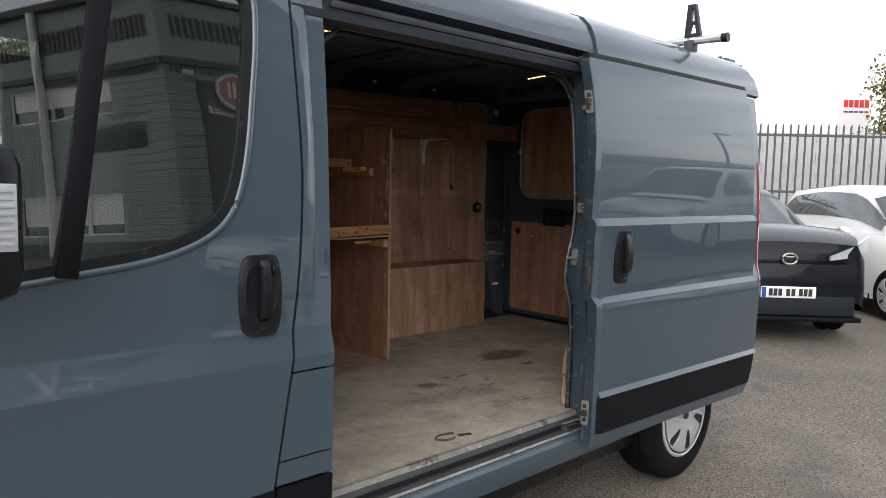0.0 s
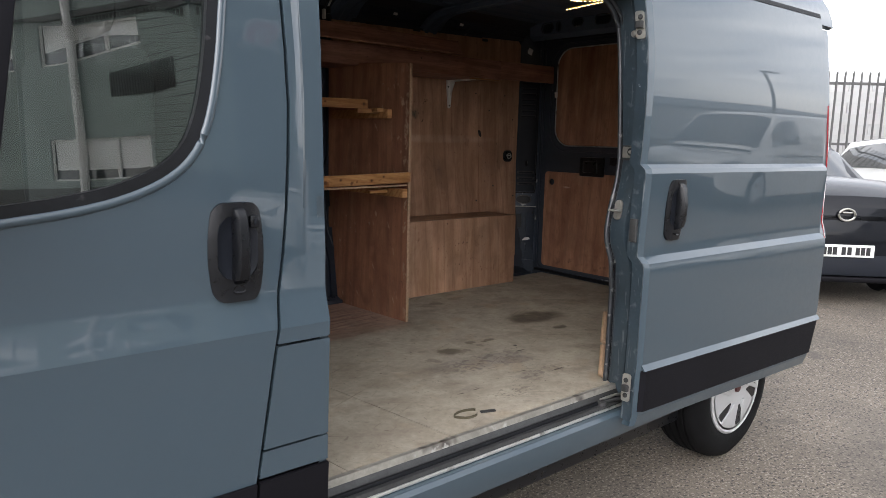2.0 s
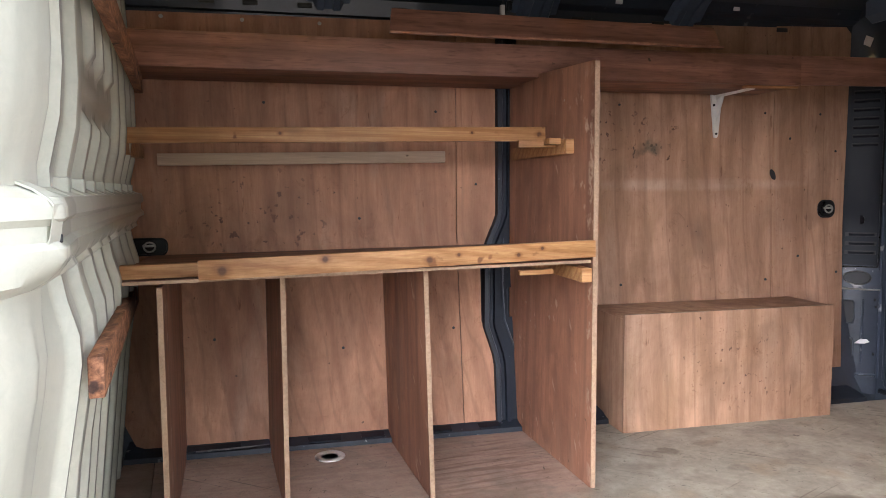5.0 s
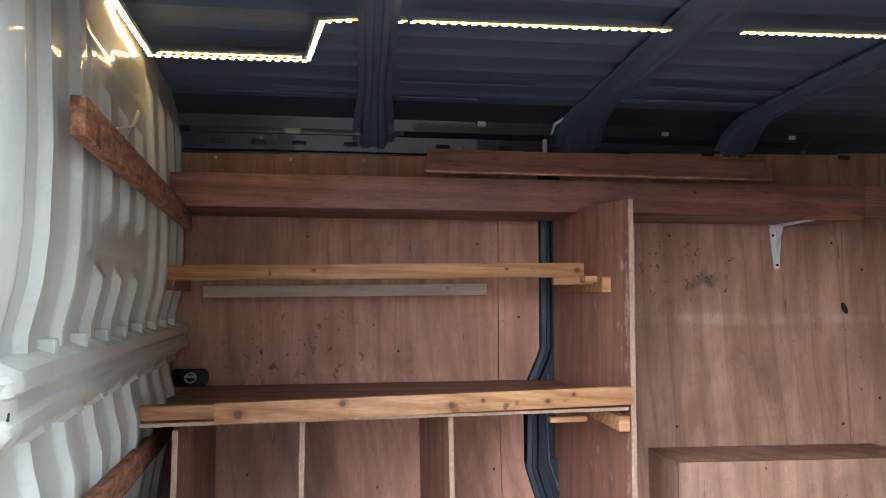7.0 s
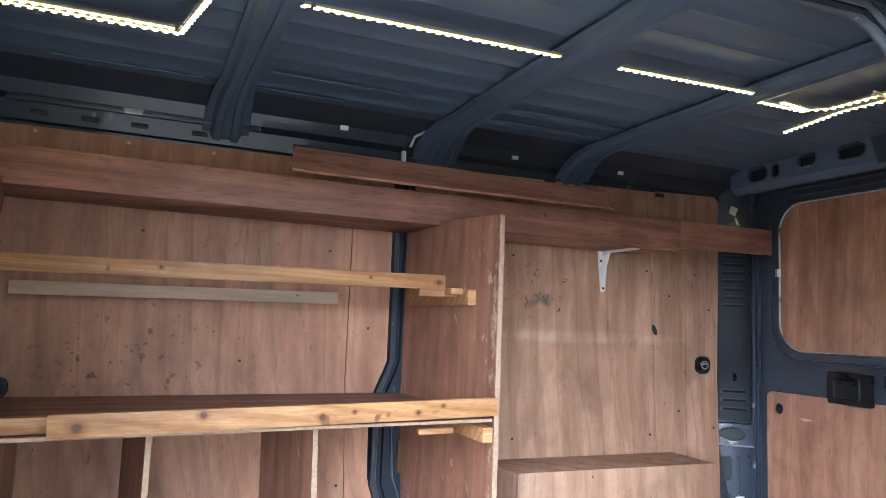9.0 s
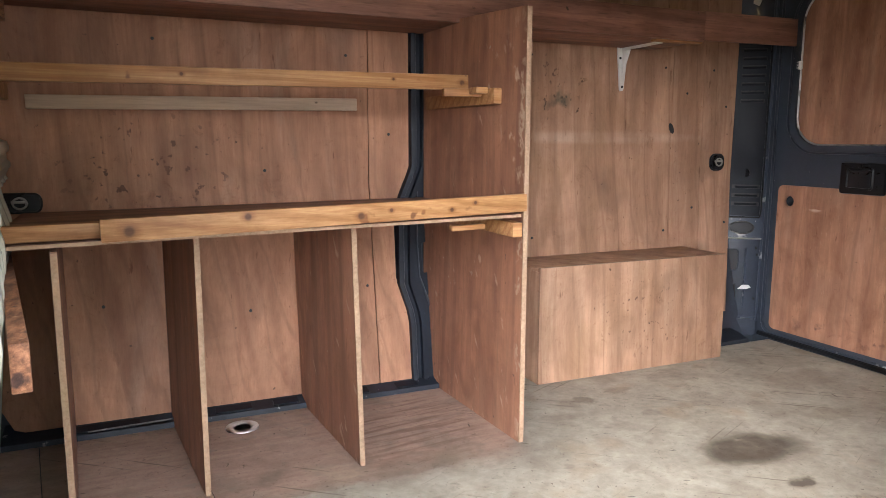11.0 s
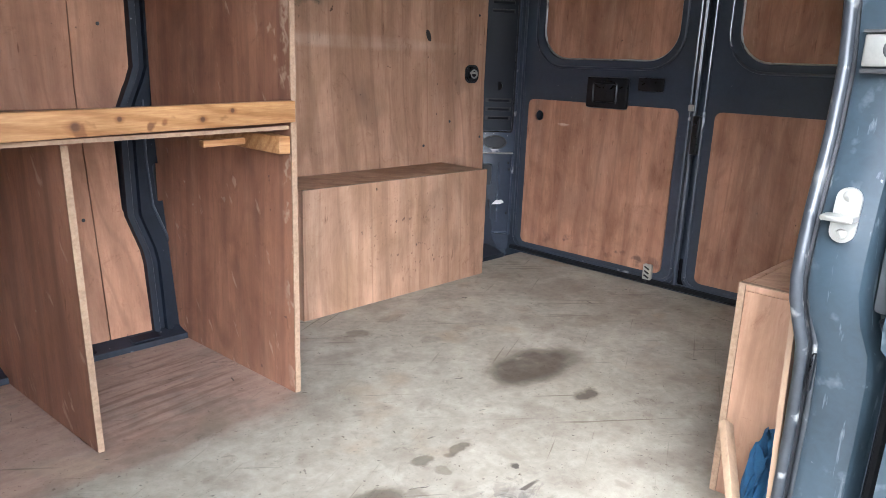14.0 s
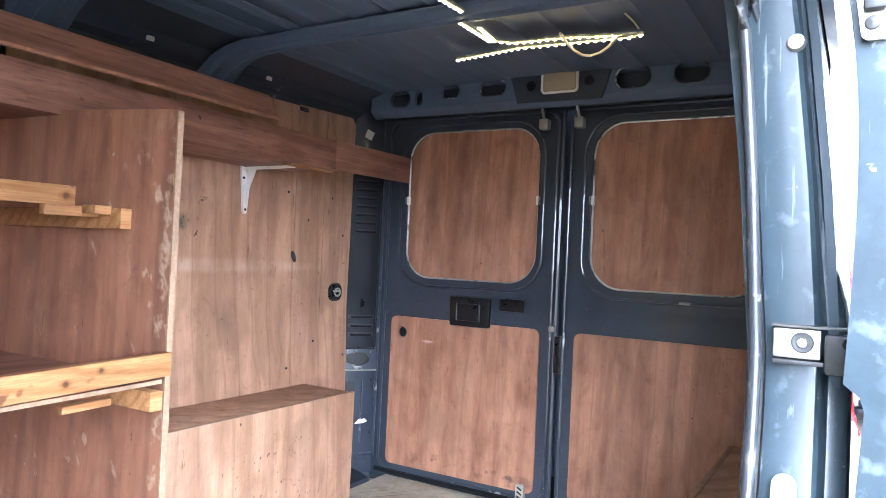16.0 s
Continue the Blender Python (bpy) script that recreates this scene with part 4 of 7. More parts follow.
part("track_rubber", beam((0.02, 0.040, 0.494), (1.26, 0.040, 0.494), 0.012, 0.012, 0.003), RUBBER, van)
part("sill_panel", grid(lambda x, i: (x, [0.016, 0.0, -0.010, -0.012, 0.0, 0.05, 0.12][int(i)], [0.466, 0.462, 0.450, 0.41, 0.365, 0.34, 0.335][int(i)]), steps(-0.20, 2.0, 8), list(range(7)), (0, 0.012, -0.002)), PAINT, van)

# rear jamb of the opening
REAR_X = [(0.40, 1.285), (0.60, 1.285), (0.88, 1.278), (1.0, 1.262), (1.10, 1.245), (1.18, 1.262), (1.27, 1.292), (1.36, 1.305), (1.78, 1.30), (1.95, 1.285)]
JAMB = [(0.000, 0.075), (0.004, 0.052), (0.012, 0.046), (0.028, 0.044), (0.033, 0.036), (0.036, 0.008), (0.042, 0.001), (0.060, 0.0), (0.094, 0.0), (0.103, 0.005), (0.108, 0.018), (0.13, 0.022)]
JZS = steps(0.40, 2.0, 40)


def jamb(i, z):
    a, b = JAMB[int(i)]
    if i < 5:      # the rebate narrows above the waist
        a += (0.034 - a) * 0.75 * min(1, max(0, (z - 1.42) / 0.12))
    return (lerp(REAR_X, z) + b, side(z) + a, z)


part("rear_jamb", grid(jamb, list(range(len(JAMB))), JZS, (0.015, 0, 0)), PAINT_JAMB, van, "dusty blue-grey door jamb")


def seal_path():
    pts = [(lerp([(0.55, 0.039), (1.1, 0.042), (1.4, 0.045), (1.9, 0.045)], z), side(z) + 0.104, z) for z in steps(0.545, 1.80, 14)]
    for a in range(15, 91, 15):
        pts.append((0.045 + 0.11 * (1 - math.cos(radians(a))), side(1.85) + 0.106, 1.80 + 0.115 * math.sin(radians(a))))
    pts += [(x, side(1.9) + 0.115, 1.918) for x in steps(0.25, 1.10, 8)]
    for a in range(15, 91, 15):
        pts.append((1.16 + 0.142 * math.sin(radians(a)), 0.118 + 0.72 * side(1.78 + 0.138 * math.cos(radians(a))), 1.78 + 0.138 * math.cos(radians(a))))
    pts += [(lerp(REAR_X, z) + 0.004, 0.118 + 0.72 * side(z), z) for z in steps(1.74, 0.50, 40)]
    return pts


part("door_seal", tube(seal_path(), 0.0085, 16), SEAL, van, "worn grey rubber door seal")
part("seal_lip", tube([(x + (0.007 if x > 0.7 else -0.010), y - 0.017, z + (0.01 if z > 1.9 else 0)) for x, y, z in seal_path()], 0.0055, 12), SEAL, van)
part("seal_carrier", tube([(x + (0.012 if x > 0.7 else -0.012), y - 0.007, z) for x, y, z in seal_path()], 0.006, 8), RUBBER, van)

# striker and catches on the rear jamb
striker = part("striker_plate", skin(rounded(0.060, 0.090, 1.145, 1.215, 0.0148), [], lambda u, v: (1.247 + (0.008 if v > 1.19 else 0), u, v), (0.006, 0, 0)), STEEL, van, "zinc striker plate with pin")
part("striker_pin", beam((1.222, 0.078, 1.178), (1.25, 0.078, 1.178), 0.038, 0.007, 0.002), STEEL, striker)
for zz in (1.156, 1.204):
    part("bolt", lathe([(0.0, -0.004), (0.006, -0.003), (0.007, 0.0)], (1.247 + (0.008 if zz > 1.19 else 0), 0.075, zz), "x", 12), STEEL, striker)
catch = part("upper_catch", box(1.288, 1.30, 0.040, 0.098, 1.362, 1.402, 0.003), STEEL, van, "bright steel catch plate")
part("bolt_washer", lathe([(0.008, -0.002), (0.0125, -0.0025), (0.014, 0.0)], (1.288, 0.062, 1.384), "x", 18), DARKSTEEL, catch)
part("catch_bolt", lathe([(0.0, -0.007), (0.006, -0.006), (0.008, 0.0)], (1.288, 0.062, 1.384), "x", 14), STEEL, catch)
part("catch_recess", box(1.286, 1.302, 0.02, 0.098, 1.354, 1.360, 0.001), DARKSTEEL, catch)
part("catch_lip", box(1.284, 1.302, -0.01, 0.100, 1.403, 1.407, 0.001), STRIP, catch)
part("hook_bracket", box(1.276, 1.296, -0.004, 0.036, 1.345, 1.398, 0.005), DARKSTEEL, catch)
part("door_check_hook", tube([(1.29, 0.012, 1.385), (1.255, -0.005, 1.392), (1.252, -0.010, 1.345), (1.272, -0.022, 1.30), (1.29, -0.04, 1.30)], 0.010, 8), DARKSTEEL, van, "grey steel hook")
part("jamb_buffer", box(1.262, 1.31, -0.004, 0.028, 1.06, 1.17, 0.006), material("grey_rubber_block", (0.05, 0.056, 0.060), 0.7, var=0.25, fine=80, bump=0.2), van, "grey rubber buffer block")
part("jamb_slot", box(1.262, 1.272, 0.083, 0.088, 0.93, 0.985, 0.002), BLACK, van)
part("jamb_rubber", tube([(lerp(REAR_X, z) + 0.026, side(z) + 0.014, z) for z in steps(1.05, 0.47, 12)], 0.010, 8), RUBBER, van)
part("jamb_bolt", lathe([(0, -0.006), (0.010, -0.004), (0.013, 0.004)], (1.296, 0.085, 1.79), "x", 16), STEEL, van)
arm = part("roller_arm", tube([(1.165, 0.032, 0.498), (1.22, 0.020, 0.500), (1.30, -0.02, 0.492), (1.36, -0.05, 0.490)], 0.007, 8), DARKSTEEL, van, "oily steel door roller arm")
part("arm_plate", box(1.15, 1.24, 0.012, 0.040, 0.484, 0.490, 0.002), DARKSTEEL, arm)
part("arm_brace", tube([(1.17, 0.045, 0.500), (1.25, 0.035, 0.506), (1.31, 0.015, 0.504)], 0.005, 6), STEEL, arm)
part("roller", lathe([(0, -0.012), (0.018, -0.012), (0.018, 0.012), (0, 0.012)], (1.165, 0.032, 0.49), "z", 16), DARKSTEEL, arm)

# track and roof edge over the opening
part("upper_track", grid(lambda x, i: (x, [0.105, 0.070, 0.060, 0.120, 0.125, 0.075, 0.078][int(i)] + 0.0, [1.915, 1.925, 1.945, 1.955, 2.000, 2.012, 2.035][int(i)]), steps(-0.09, 1.35, 8), list(range(7)), (0, 0.01, 0.003)), PAINT_IN, van, "grimy recessed upper door track")
part("upper_rail", beam((0.05, 0.085, 1.972), (1.30, 0.085, 1.972), 0.018, 0.022, 0.004), DARKSTEEL, van)
part("upper_roller", box(1.22, 1.34, 0.02, 0.07, 1.955, 1.985, 0.006), DARKSTEEL, van, "upper door roller bracket")
part("roof_edge", grid(lambda x, z: (x, side(z), z), steps(-1.3, 1.335, 8), [2.035] + [2.08, 2.13, 2.17, 2.195], (0, 0.02, -0.01)), PAINT, van)
part("rear_roof_edge", grid(lambda u, z: (1.345 + u * (1.555 - 0.14 * ((z - 1.985) / 0.21) ** 2), side(z) - 0.012, z), steps(0, 1, 8), [1.992, 2.03, 2.08, 2.13, 2.17, 2.195], (0, 0.02, -0.01)), PAINT, van)


def roof_f(x, y):
    c = (y - 1.03) / 0.83
    return (x, y, 2.185 + 0.035 * (1 - c * c) + 0.006 * (1 if int((y - 0.2) / 0.13) % 2 else 0))


part("roof_skin", grid(roof_f, steps(-1.3, 2.77, 8), steps(0.20, 1.86, 60), (0, 0, -0.008)), PAINT, van)
bar = part("roof_bar", tube([(2.30, -0.005, 2.215), (2.30, 1.9, 2.26)], 0.020, 10), ALU, van, "aluminium roof bar with upright load stop")
part("bar_cap", tube([(2.30, -0.03, 2.214), (2.30, 0.0, 2.215)], 0.023, 10), BLACK, bar)
part("bar_foot", box(2.27, 2.33, 0.14, 0.19, 2.13, 2.22, 0.006), DARKSTEEL, bar)
part("load_stop", skin([(0.11, 2.23), (0.20, 2.23), (0.185, 2.40), (0.145, 2.40)], [[(0.135, 2.255), (0.175, 2.255), (0.165, 2.30), (0.145, 2.30)], [(0.147, 2.315), (0.166, 2.315), (0.165, 2.375), (0.152, 2.375)]], lambda u, v: (2.29, u, v), (0.025, 0, 0)), BLACK, bar)

# rear quarter of the body
ARCH_C = (2.17, 0.34)
arch = [(ARCH_C[0] + 0.42 * math.cos(radians(a)), ARCH_C[1] + 0.42 * math.sin(radians(a))) for a in range(160, 19, -10)]
quarter = [(1.345, 0.40), (1.345, 1.98), (2.90, 1.98), (2.90, 0.45), (2.62, 0.42)] + [p for p in arch[::-1] if p[1] > 0.42] + [(1.70, 0.40)]
part("quarter_panel", skin(quarter, [], lambda u, v: on_side(u, v, 0.014), (0, 0.012, 0), us=steps(1.4, 2.85, 6), vs=ZS[1:]), PAINT, van)
part("wheel_housing", grid(lambda a, y: (ARCH_C[0] + 0.43 * math.cos(radians(a)), y, ARCH_C[1] + 0.43 * math.sin(radians(a))), list(range(0, 181, 15)), [0.02, 0.30, 0.33], (0, 0.005, 0)), TRIM, van)
lamp = part("tail_lamp", grid(lambda u, z: (2.878 + 0.068 * math.sin(u * 1.4), side(z) + 0.008 + 0.09 * (1 - math.cos(u * 1.4)), z), steps(0, 1, 6), steps(0.97, 1.62, 8), (0, 0.02, 0)), RED_LAMP, van, "tall red tail lamp")
part("rear_corner", grid(lambda u, z: (2.90 + 0.03 * math.sin(u * 1.5), side(z) + 0.014 + 0.06 * (1 - math.cos(u * 1.5)), z), steps(0, 1, 5), ZS, (0, 0.02, 0)), PAINT, van)
part("rear_bumper", box(2.86, 2.96, 0.03, 2.06, 0.46, 0.64, 0.02), TRIM, van)


# wheels
def wheel(cx, cz, y_face, parent, sign=1, r=0.335):
    w = part("wheel", lathe([(0.205, 0.012), (0.22, 0.0), (0.25, -0.006), (0.295, 0.0), (0.322, 0.018), (0.333, 0.045), (r - 0.001, 0.060), (r - 0.010, 0.062), (r - 0.010, 0.069), (r, 0.071), (r, 0.097), (r - 0.011, 0.099), (r - 0.011, 0.108), (r, 0.110), (r, 0.134), (r - 0.011, 0.136), (r - 0.011, 0.145), (r, 0.147), (r - 0.001, 0.170), (r - 0.010, 0.172), (r - 0.010, 0.178), (0.331, 0.180), (0.322, 0.205), (0.29, 0.222), (0.22, 0.225)], (cx, y_face, cz), "y", 48), TYRE, parent, "black tyre on a silver trimmed wheel")
    part("wheel_trim", lathe([(0.0, -0.004), (0.036, -0.006), (0.060, -0.012), (0.11, -0.010), (0.165, -0.008), (0.188, -0.004), (0.196, 0.000), (0.202, 0.020)], (cx, y_face, cz), "y", 48), SILVER, w)
    for k in range(6):
        a = math.radians(60 * k + 45)
        bm = bmesh.new()
        pts = [(0.085, -0.05), (0.168, -0.21), (0.182, -0.15), (0.182, 0.15), (0.168, 0.21), (0.085, 0.05)]
        f1 = [bm.verts.new((cx + rr * math.cos(a + t), y_face - 0.0118 + 0.003 * (rr - 0.112) / 0.056, cz + rr * math.sin(a + t))) for rr, t in pts]
        f2 = [bm.verts.new(v.co + Vector((0, 0.014, 0))) for v in f1]
        bm.faces.new(f1)
        bm.faces.new(f2[::-1])
        for i in range(6):
            bm.faces.new((f1[i], f2[i], f2[(i + 1) % 6], f1[(i + 1) % 6]))
        part("trim_slot", bm, BLACK, w)
        part("spoke_blade", beam((cx + 0.075 * math.cos(a + 0.42), y_face - 0.014, cz + 0.075 * math.sin(a + 0.42)), (cx + 0.186 * math.cos(a + 0.10), y_face - 0.008, cz + 0.186 * math.sin(a + 0.10)), 0.020, 0.012, 0.004, up=(0, 1, 0)), SILVER, w)
    part("hub_cap", lathe([(0.0, -0.012), (0.018, -0.011), (0.022, 0.006)], (cx, y_face - 0.004, cz), "y", 20), HUB_RED, w, "dark red hub badge")
    part("rim_ring", lathe([(0.196, -0.004), (0.205, -0.008), (0.214, -0.002), (0.214, 0.02), (0.196, 0.02), (0.196, -0.004)], (cx, y_face, cz), "y", 48), SILVER, w)
    return w


wheel(2.17, 0.335, 0.03, van)
wheel(-1.28 - 0.0, 0.335, 0.03, van)

# sliding door, slid back along the outside
def slid(x, z):
    return -0.066 - 0.040 * (x - 1.22) + lerp(DOOR_PROFILE, z)


DOOR_PROFILE = [(0.40, 0.010), (0.46, -0.006), (0.64, -0.010), (0.68, -0.0107), (0.80, -0.0128), (0.95, -0.0154), (0.985, -0.016), (1.008, -0.012), (1.030, 0.010), (1.06, 0.012), (1.08, 0.0108), (1.12, 0.0085), (1.20, 0.0038), (1.28, -0.0009), (1.305, -0.0024), (1.315, -0.003), (1.330, 0.002), (1.345, 0.020), (1.38, 0.0182), (1.42, 0.0165), (1.46, 0.0151), (1.50, 0.0140), (1.54, 0.0133), (1.58, 0.0130), (1.62, 0.0133), (1.66, 0.0145), (1.70, 0.0168), (1.75, 0.0212), (1.80, 0.0275), (1.85, 0.0355), (1.90, 0.0455), (1.95, 0.0575), (1.99, 0.068)]
DZS = [z for z, y in DOOR_PROFILE]
DOOR_FRONT = [(0.40, 1.218), (0.60, 1.222), (0.95, 1.218), (1.2, 1.214), (1.6, 1.212), (1.98, 1.210)]
DOOR_REAR = [(0.40, 2.520), (0.66, 2.590), (1.0, 2.585), (1.36, 2.555), (1.98, 2.490)]
sliding = thing("sliding_door", "", "")
sliding.parent = van


def door_piece(name, z0, z1, mat, out=0.0, thick=0.030, x_in=0.0, label=""):
    zs = [z0] + [z for z in DZS if z0 + 1e-4 < z < z1 - 1e-4] + [z1]
    def f(u, z):
        x = lerp(DOOR_FRONT, z) + x_in + u * (lerp(DOOR_REAR, z) - lerp(DOOR_FRONT, z) - 2 * x_in)
        curl = 0.012 * max(0, 1 - u / 0.012) + 0.010 * max(0, (u - 0.985) / 0.015)
        return (x, slid(x, z) - out + curl, z)
    return part(name, grid(f, [0, 0.004, 0.008, 0.012, 0.014, 0.018, 0.03, 0.06, 0.25, 0.5, 0.75, 0.93, 0.965, 0.98, 0.985, 0.99, 0.995, 1.0], zs, (0, thick, 0)), mat, sliding, label, sharp=13)


door_piece("door_skin", 0.42, 1.972, PAINT)
door_piece("door_trim", 0.478, 0.628, TRIM, 0.012, 0.010, 0.012, "black textured side trim")
part("trim_cap", grid(lambda x, z: (x, slid(x, z) - 0.014 * (0.648 - z) / 0.020, z), steps(1.234, 2.575, 8), [0.628, 0.634, 0.641, 0.648], (0, 0.004, -0.002)), PAINT, sliding, "painted bevel above the trim")
door_piece("door_top_seal", 1.973, 1.990, RUBBER, 0.002, 0.028)
part("door_inner", skin(rounded(1.24, 2.48, 0.50, 1.93, 0.10), [rounded(1.42, 2.36, 1.32, 1.85, 0.12), rounded(1.42, 2.40, 0.62, 1.12, 0.10)], lambda u, v: (u, slid(u, v) + 0.030, v), (0, 0.014, 0), vs=DZS[1:-1]), PAINT_JAMB, sliding)
part("leading_edge", grid(lambda v, z: (1.208 + 0.006 * v + lerp(DOOR_FRONT, z) - 1.214, slid(1.212, z) + 0.012 + 0.046 * v, z), [0, 0.2, 0.5, 0.8, 1], [0.44] + [z for z in DZS if 0.45 < z < 1.95] + [1.955], (0.012, 0, 0)), PAINT_JAMB, sliding)
handle(sliding, 1.388, 1.186, 0.118, 0.214, lambda z: slid(1.385, z))
for zz, hh in ((1.80, 0.045), (0.565, 0.050)):
    lp = part("latch_plate", skin(rounded(-0.016, 0.016, zz - hh, zz + hh, 0.008), [], lambda u, v: (1.199, slid(1.21, v) + 0.034 + u, v), (0.006, 0, 0)), STEEL, sliding, "zinc latch plate on the door edge")
    for k in (-0.55, 0.55):
        part("screw", lathe([(0.0, -0.006), (0.008, -0.004), (0.009, 0.0)], (1.199, slid(1.21, zz) + 0.034, zz + k * hh), "x", 12), DARKSTEEL, lp)
    part("latch_nose", box(1.184, 1.201, slid(1.21, zz) + 0.020, slid(1.21, zz) + 0.044, zz - 0.012, zz + 0.012, 0.004), DARKSTEEL, lp)
part("door_edge_plate", box(1.200, 1.212, -0.040, -0.012, 1.08, 1.16, 0.003), DARKSTEEL, sliding)

# ---------------- inside of the van ----------------
# bulkhead behind the cab
RIBS = [0.28, 0.445, 0.61, 0.79, 0.96, 1.13, 1.32, 1.49, 1.65, 1.80]


def ramp(v, lo, hi):
    return min(1.0, max(0.0, (v - lo) / (hi - lo)))


def bulk(y, z):
    """Pressed steel: flat-topped upright ribs, a raised panel in the upper middle, a cross beam."""
    base = lerp([(0.112, 0.030), (0.15, 0.052), (0.20, 0.064), (0.25, 0.069), (0.30, 0.070), (0.45, 0.041), (0.62, 0.022), (1.0, -0.028), (1.93, -0.123)], y)
    near = min(RIBS, key=lambda r: abs(r - y))
    rib = 1 - ramp(abs(y - near) if y > RIBS[0] else 0, 0.018, 0.034)
    if near in (0.79, 0.96, 1.13):
        rib *= max(1 - ramp(z, 1.52, 1.545), ramp(z, 1.62, 1.645) * (1 - ramp(z, 1.865, 1.89)))
    else:
        rib *= 1 - ramp(z, 2.02, 2.07)
    rise = ramp(y, 0.685, 0.70) * (1 - ramp(y, 1.225, 1.24)) * ramp(z, 1.562, 1.577) * (1 - ramp(z, 1.955, 1.97))
    bel = lerp([(0.50, -0.075), (1.0, -0.022), (1.16, 0.010), (1.20, 0.008), (1.25, -0.008), (1.285, -0.014), (1.308, 0.024), (1.322, 0.034), (1.38, 0.034), (1.392, 0.028), (1.405, -0.022), (1.43, -0.022), (1.50, -0.006), (1.57, 0.0), (1.70, 0.0), (2.2, -0.03)], z)
    if bel > 0:
        bel *= ramp(y, 0.13, 0.245) * (1 - 0.3 * ramp(y, 0.257, 0.262))
    if z < 1.30:
        base -= lerp([(0.5, 0.02), (1.04, 0.035), (1.17, 0.032), (1.285, 0.010)], z) * (1 - ramp(y, 0.30, 0.42))
    groove = -0.008 * (1 if 1.340 < z < 1.362 else 0)
    if z < 1.31:
        base -= 0.055 * ramp(y, 1.70, 1.88)
    if 1.30 < z < 1.405:
        rib *= 0.0
    return (base + bel + groove + 0.016 * rib + 0.007 * rise, y, z)


BZ = [0.50, 0.60, 0.70, 0.80, 0.95, 1.10, 1.16, 1.20, 1.25, 1.27, 1.285, 1.298, 1.308, 1.322, 1.334, 1.342, 1.360, 1.368, 1.38, 1.392, 1.405, 1.415, 1.43, 1.46, 1.50, 1.52, 1.532, 1.545, 1.562, 1.570, 1.577, 1.60, 1.62, 1.632, 1.645, 1.70, 1.78, 1.865, 1.878, 1.89, 1.93, 1.955, 1.963, 1.97, 2.0, 2.02, 2.045, 2.07, 2.10, 2.16]
bulkhead = part("bulkhead", grid(bulk, steps(0.112, 1.93, 300), BZ, (-0.006, 0, 0)), CREAM, van, "pale cream ribbed steel bulkhead")
for yy in [(p + q) / 2 for p, q in zip(RIBS[1:], RIBS[2:])]:
    part("beam_clip", box(bulk(yy, 1.40)[0] - 0.02, bulk(yy, 1.40)[0] + 0.008, yy - 0.008, yy + 0.008, 1.385, 1.420, 0.003), CREAM, bulkhead)

# open end of the cross beam
BEAM_END = [(0.060, 1.412), (0.082, 1.402), (0.098, 1.390), (0.102, 1.384), (0.101, 1.376), (0.096, 1.346), (0.091, 1.338), (0.070, 1.332), (0.040, 1.328)]
beam_end = part("beam_end", grid(lambda i, y: (BEAM_END[int(i)][0] - 0.14 * (0.255 - y), y, BEAM_END[int(i)][1]), list(range(len(BEAM_END))), [0.228, 0.24, 0.255], (0.0, 0, -0.003)), CREAM, bulkhead, "open end of the pale cross beam")
part("end_plate", box(0.03, 0.090, 0.246, 0.249, 1.340, 1.388, 0.001), CREAM, beam_end)
for zz in (1.386, 1.350):
    part("end_gap", box(0.086, 0.0985, 0.2545, 0.2575, zz - 0.010, zz, 0.001), INK, beam_end)

# navy painted shell: far side, roof inside, rear frame
def far_shell(x, z):
    return (x, lerp([(0.50, 1.83), (0.60, 1.86), (1.25, 1.945), (2.0, 1.945), (2.06, 1.92), (2.11, 1.86), (2.15, 1.74), (2.165, 1.66)], z), z)


part("side_shell", grid(far_shell, steps(-0.25, 2.80, 10), [0.50, 0.56, 0.60, 0.9, 1.25, 1.6, 2.0, 2.03, 2.06, 2.085, 2.11, 2.13, 2.15, 2.165], (0, 0.012, 0.004)), PAINT_IN, van, "navy painted inner side")
part("outer_far_side", box(-0.15, 2.9, 2.03, 2.05, 0.35, 2.15), PAINT, van)
part("cant_rail", grid(lambda x, i: (x, [1.93, 1.905, 1.895, 1.865, 1.85, 1.80][int(i)], [2.004, 2.006, 2.060, 2.075, 2.115, 2.13][int(i)]), steps(-0.16, 2.66, 6), list(range(6)), (0, 0.01, 0.004)), PAINT_DIMMED, van)
part("cant_flange", beam((-0.10, 1.868, 2.064), (0.633, 1.868, 2.069), 0.004, 0.020, 0.001), PAINT_WORN_GLINT, van, "pale scuffed flange along the roof edge")
for sx0 in (-0.04, 0.10, 0.24, 0.42, 0.75, 0.98, 1.42, 1.75, 2.3):
    part("cant_slot", box(sx0, sx0 + 0.05, 1.8925, 1.897, 2.022, 2.038, 0.003), INK, van)
for rx0, rx1, ry in ((0.03, 0.43, 1.655), (0.56, 0.86, 1.662), (0.60, 1.02, 1.50), (1.36, 1.80, 1.60), (1.36, 1.80, 1.46)):
    part("roof_rib_end", beam((rx0, ry, 2.1395), (rx1, ry, 2.1395), 0.014, 0.005, 0.0015), PAINT_LIFTED, van)
part("wall_sill", grid(lambda x, i: (x, [1.738, 1.744, 1.765, 1.79, 1.86][int(i)], [0.512, 0.546, 0.550, 0.560, 0.570][int(i)]), steps(-0.16, 2.66, 12), list(range(5)), (0, 0.004, -0.006)), SILL_PAINT, van)
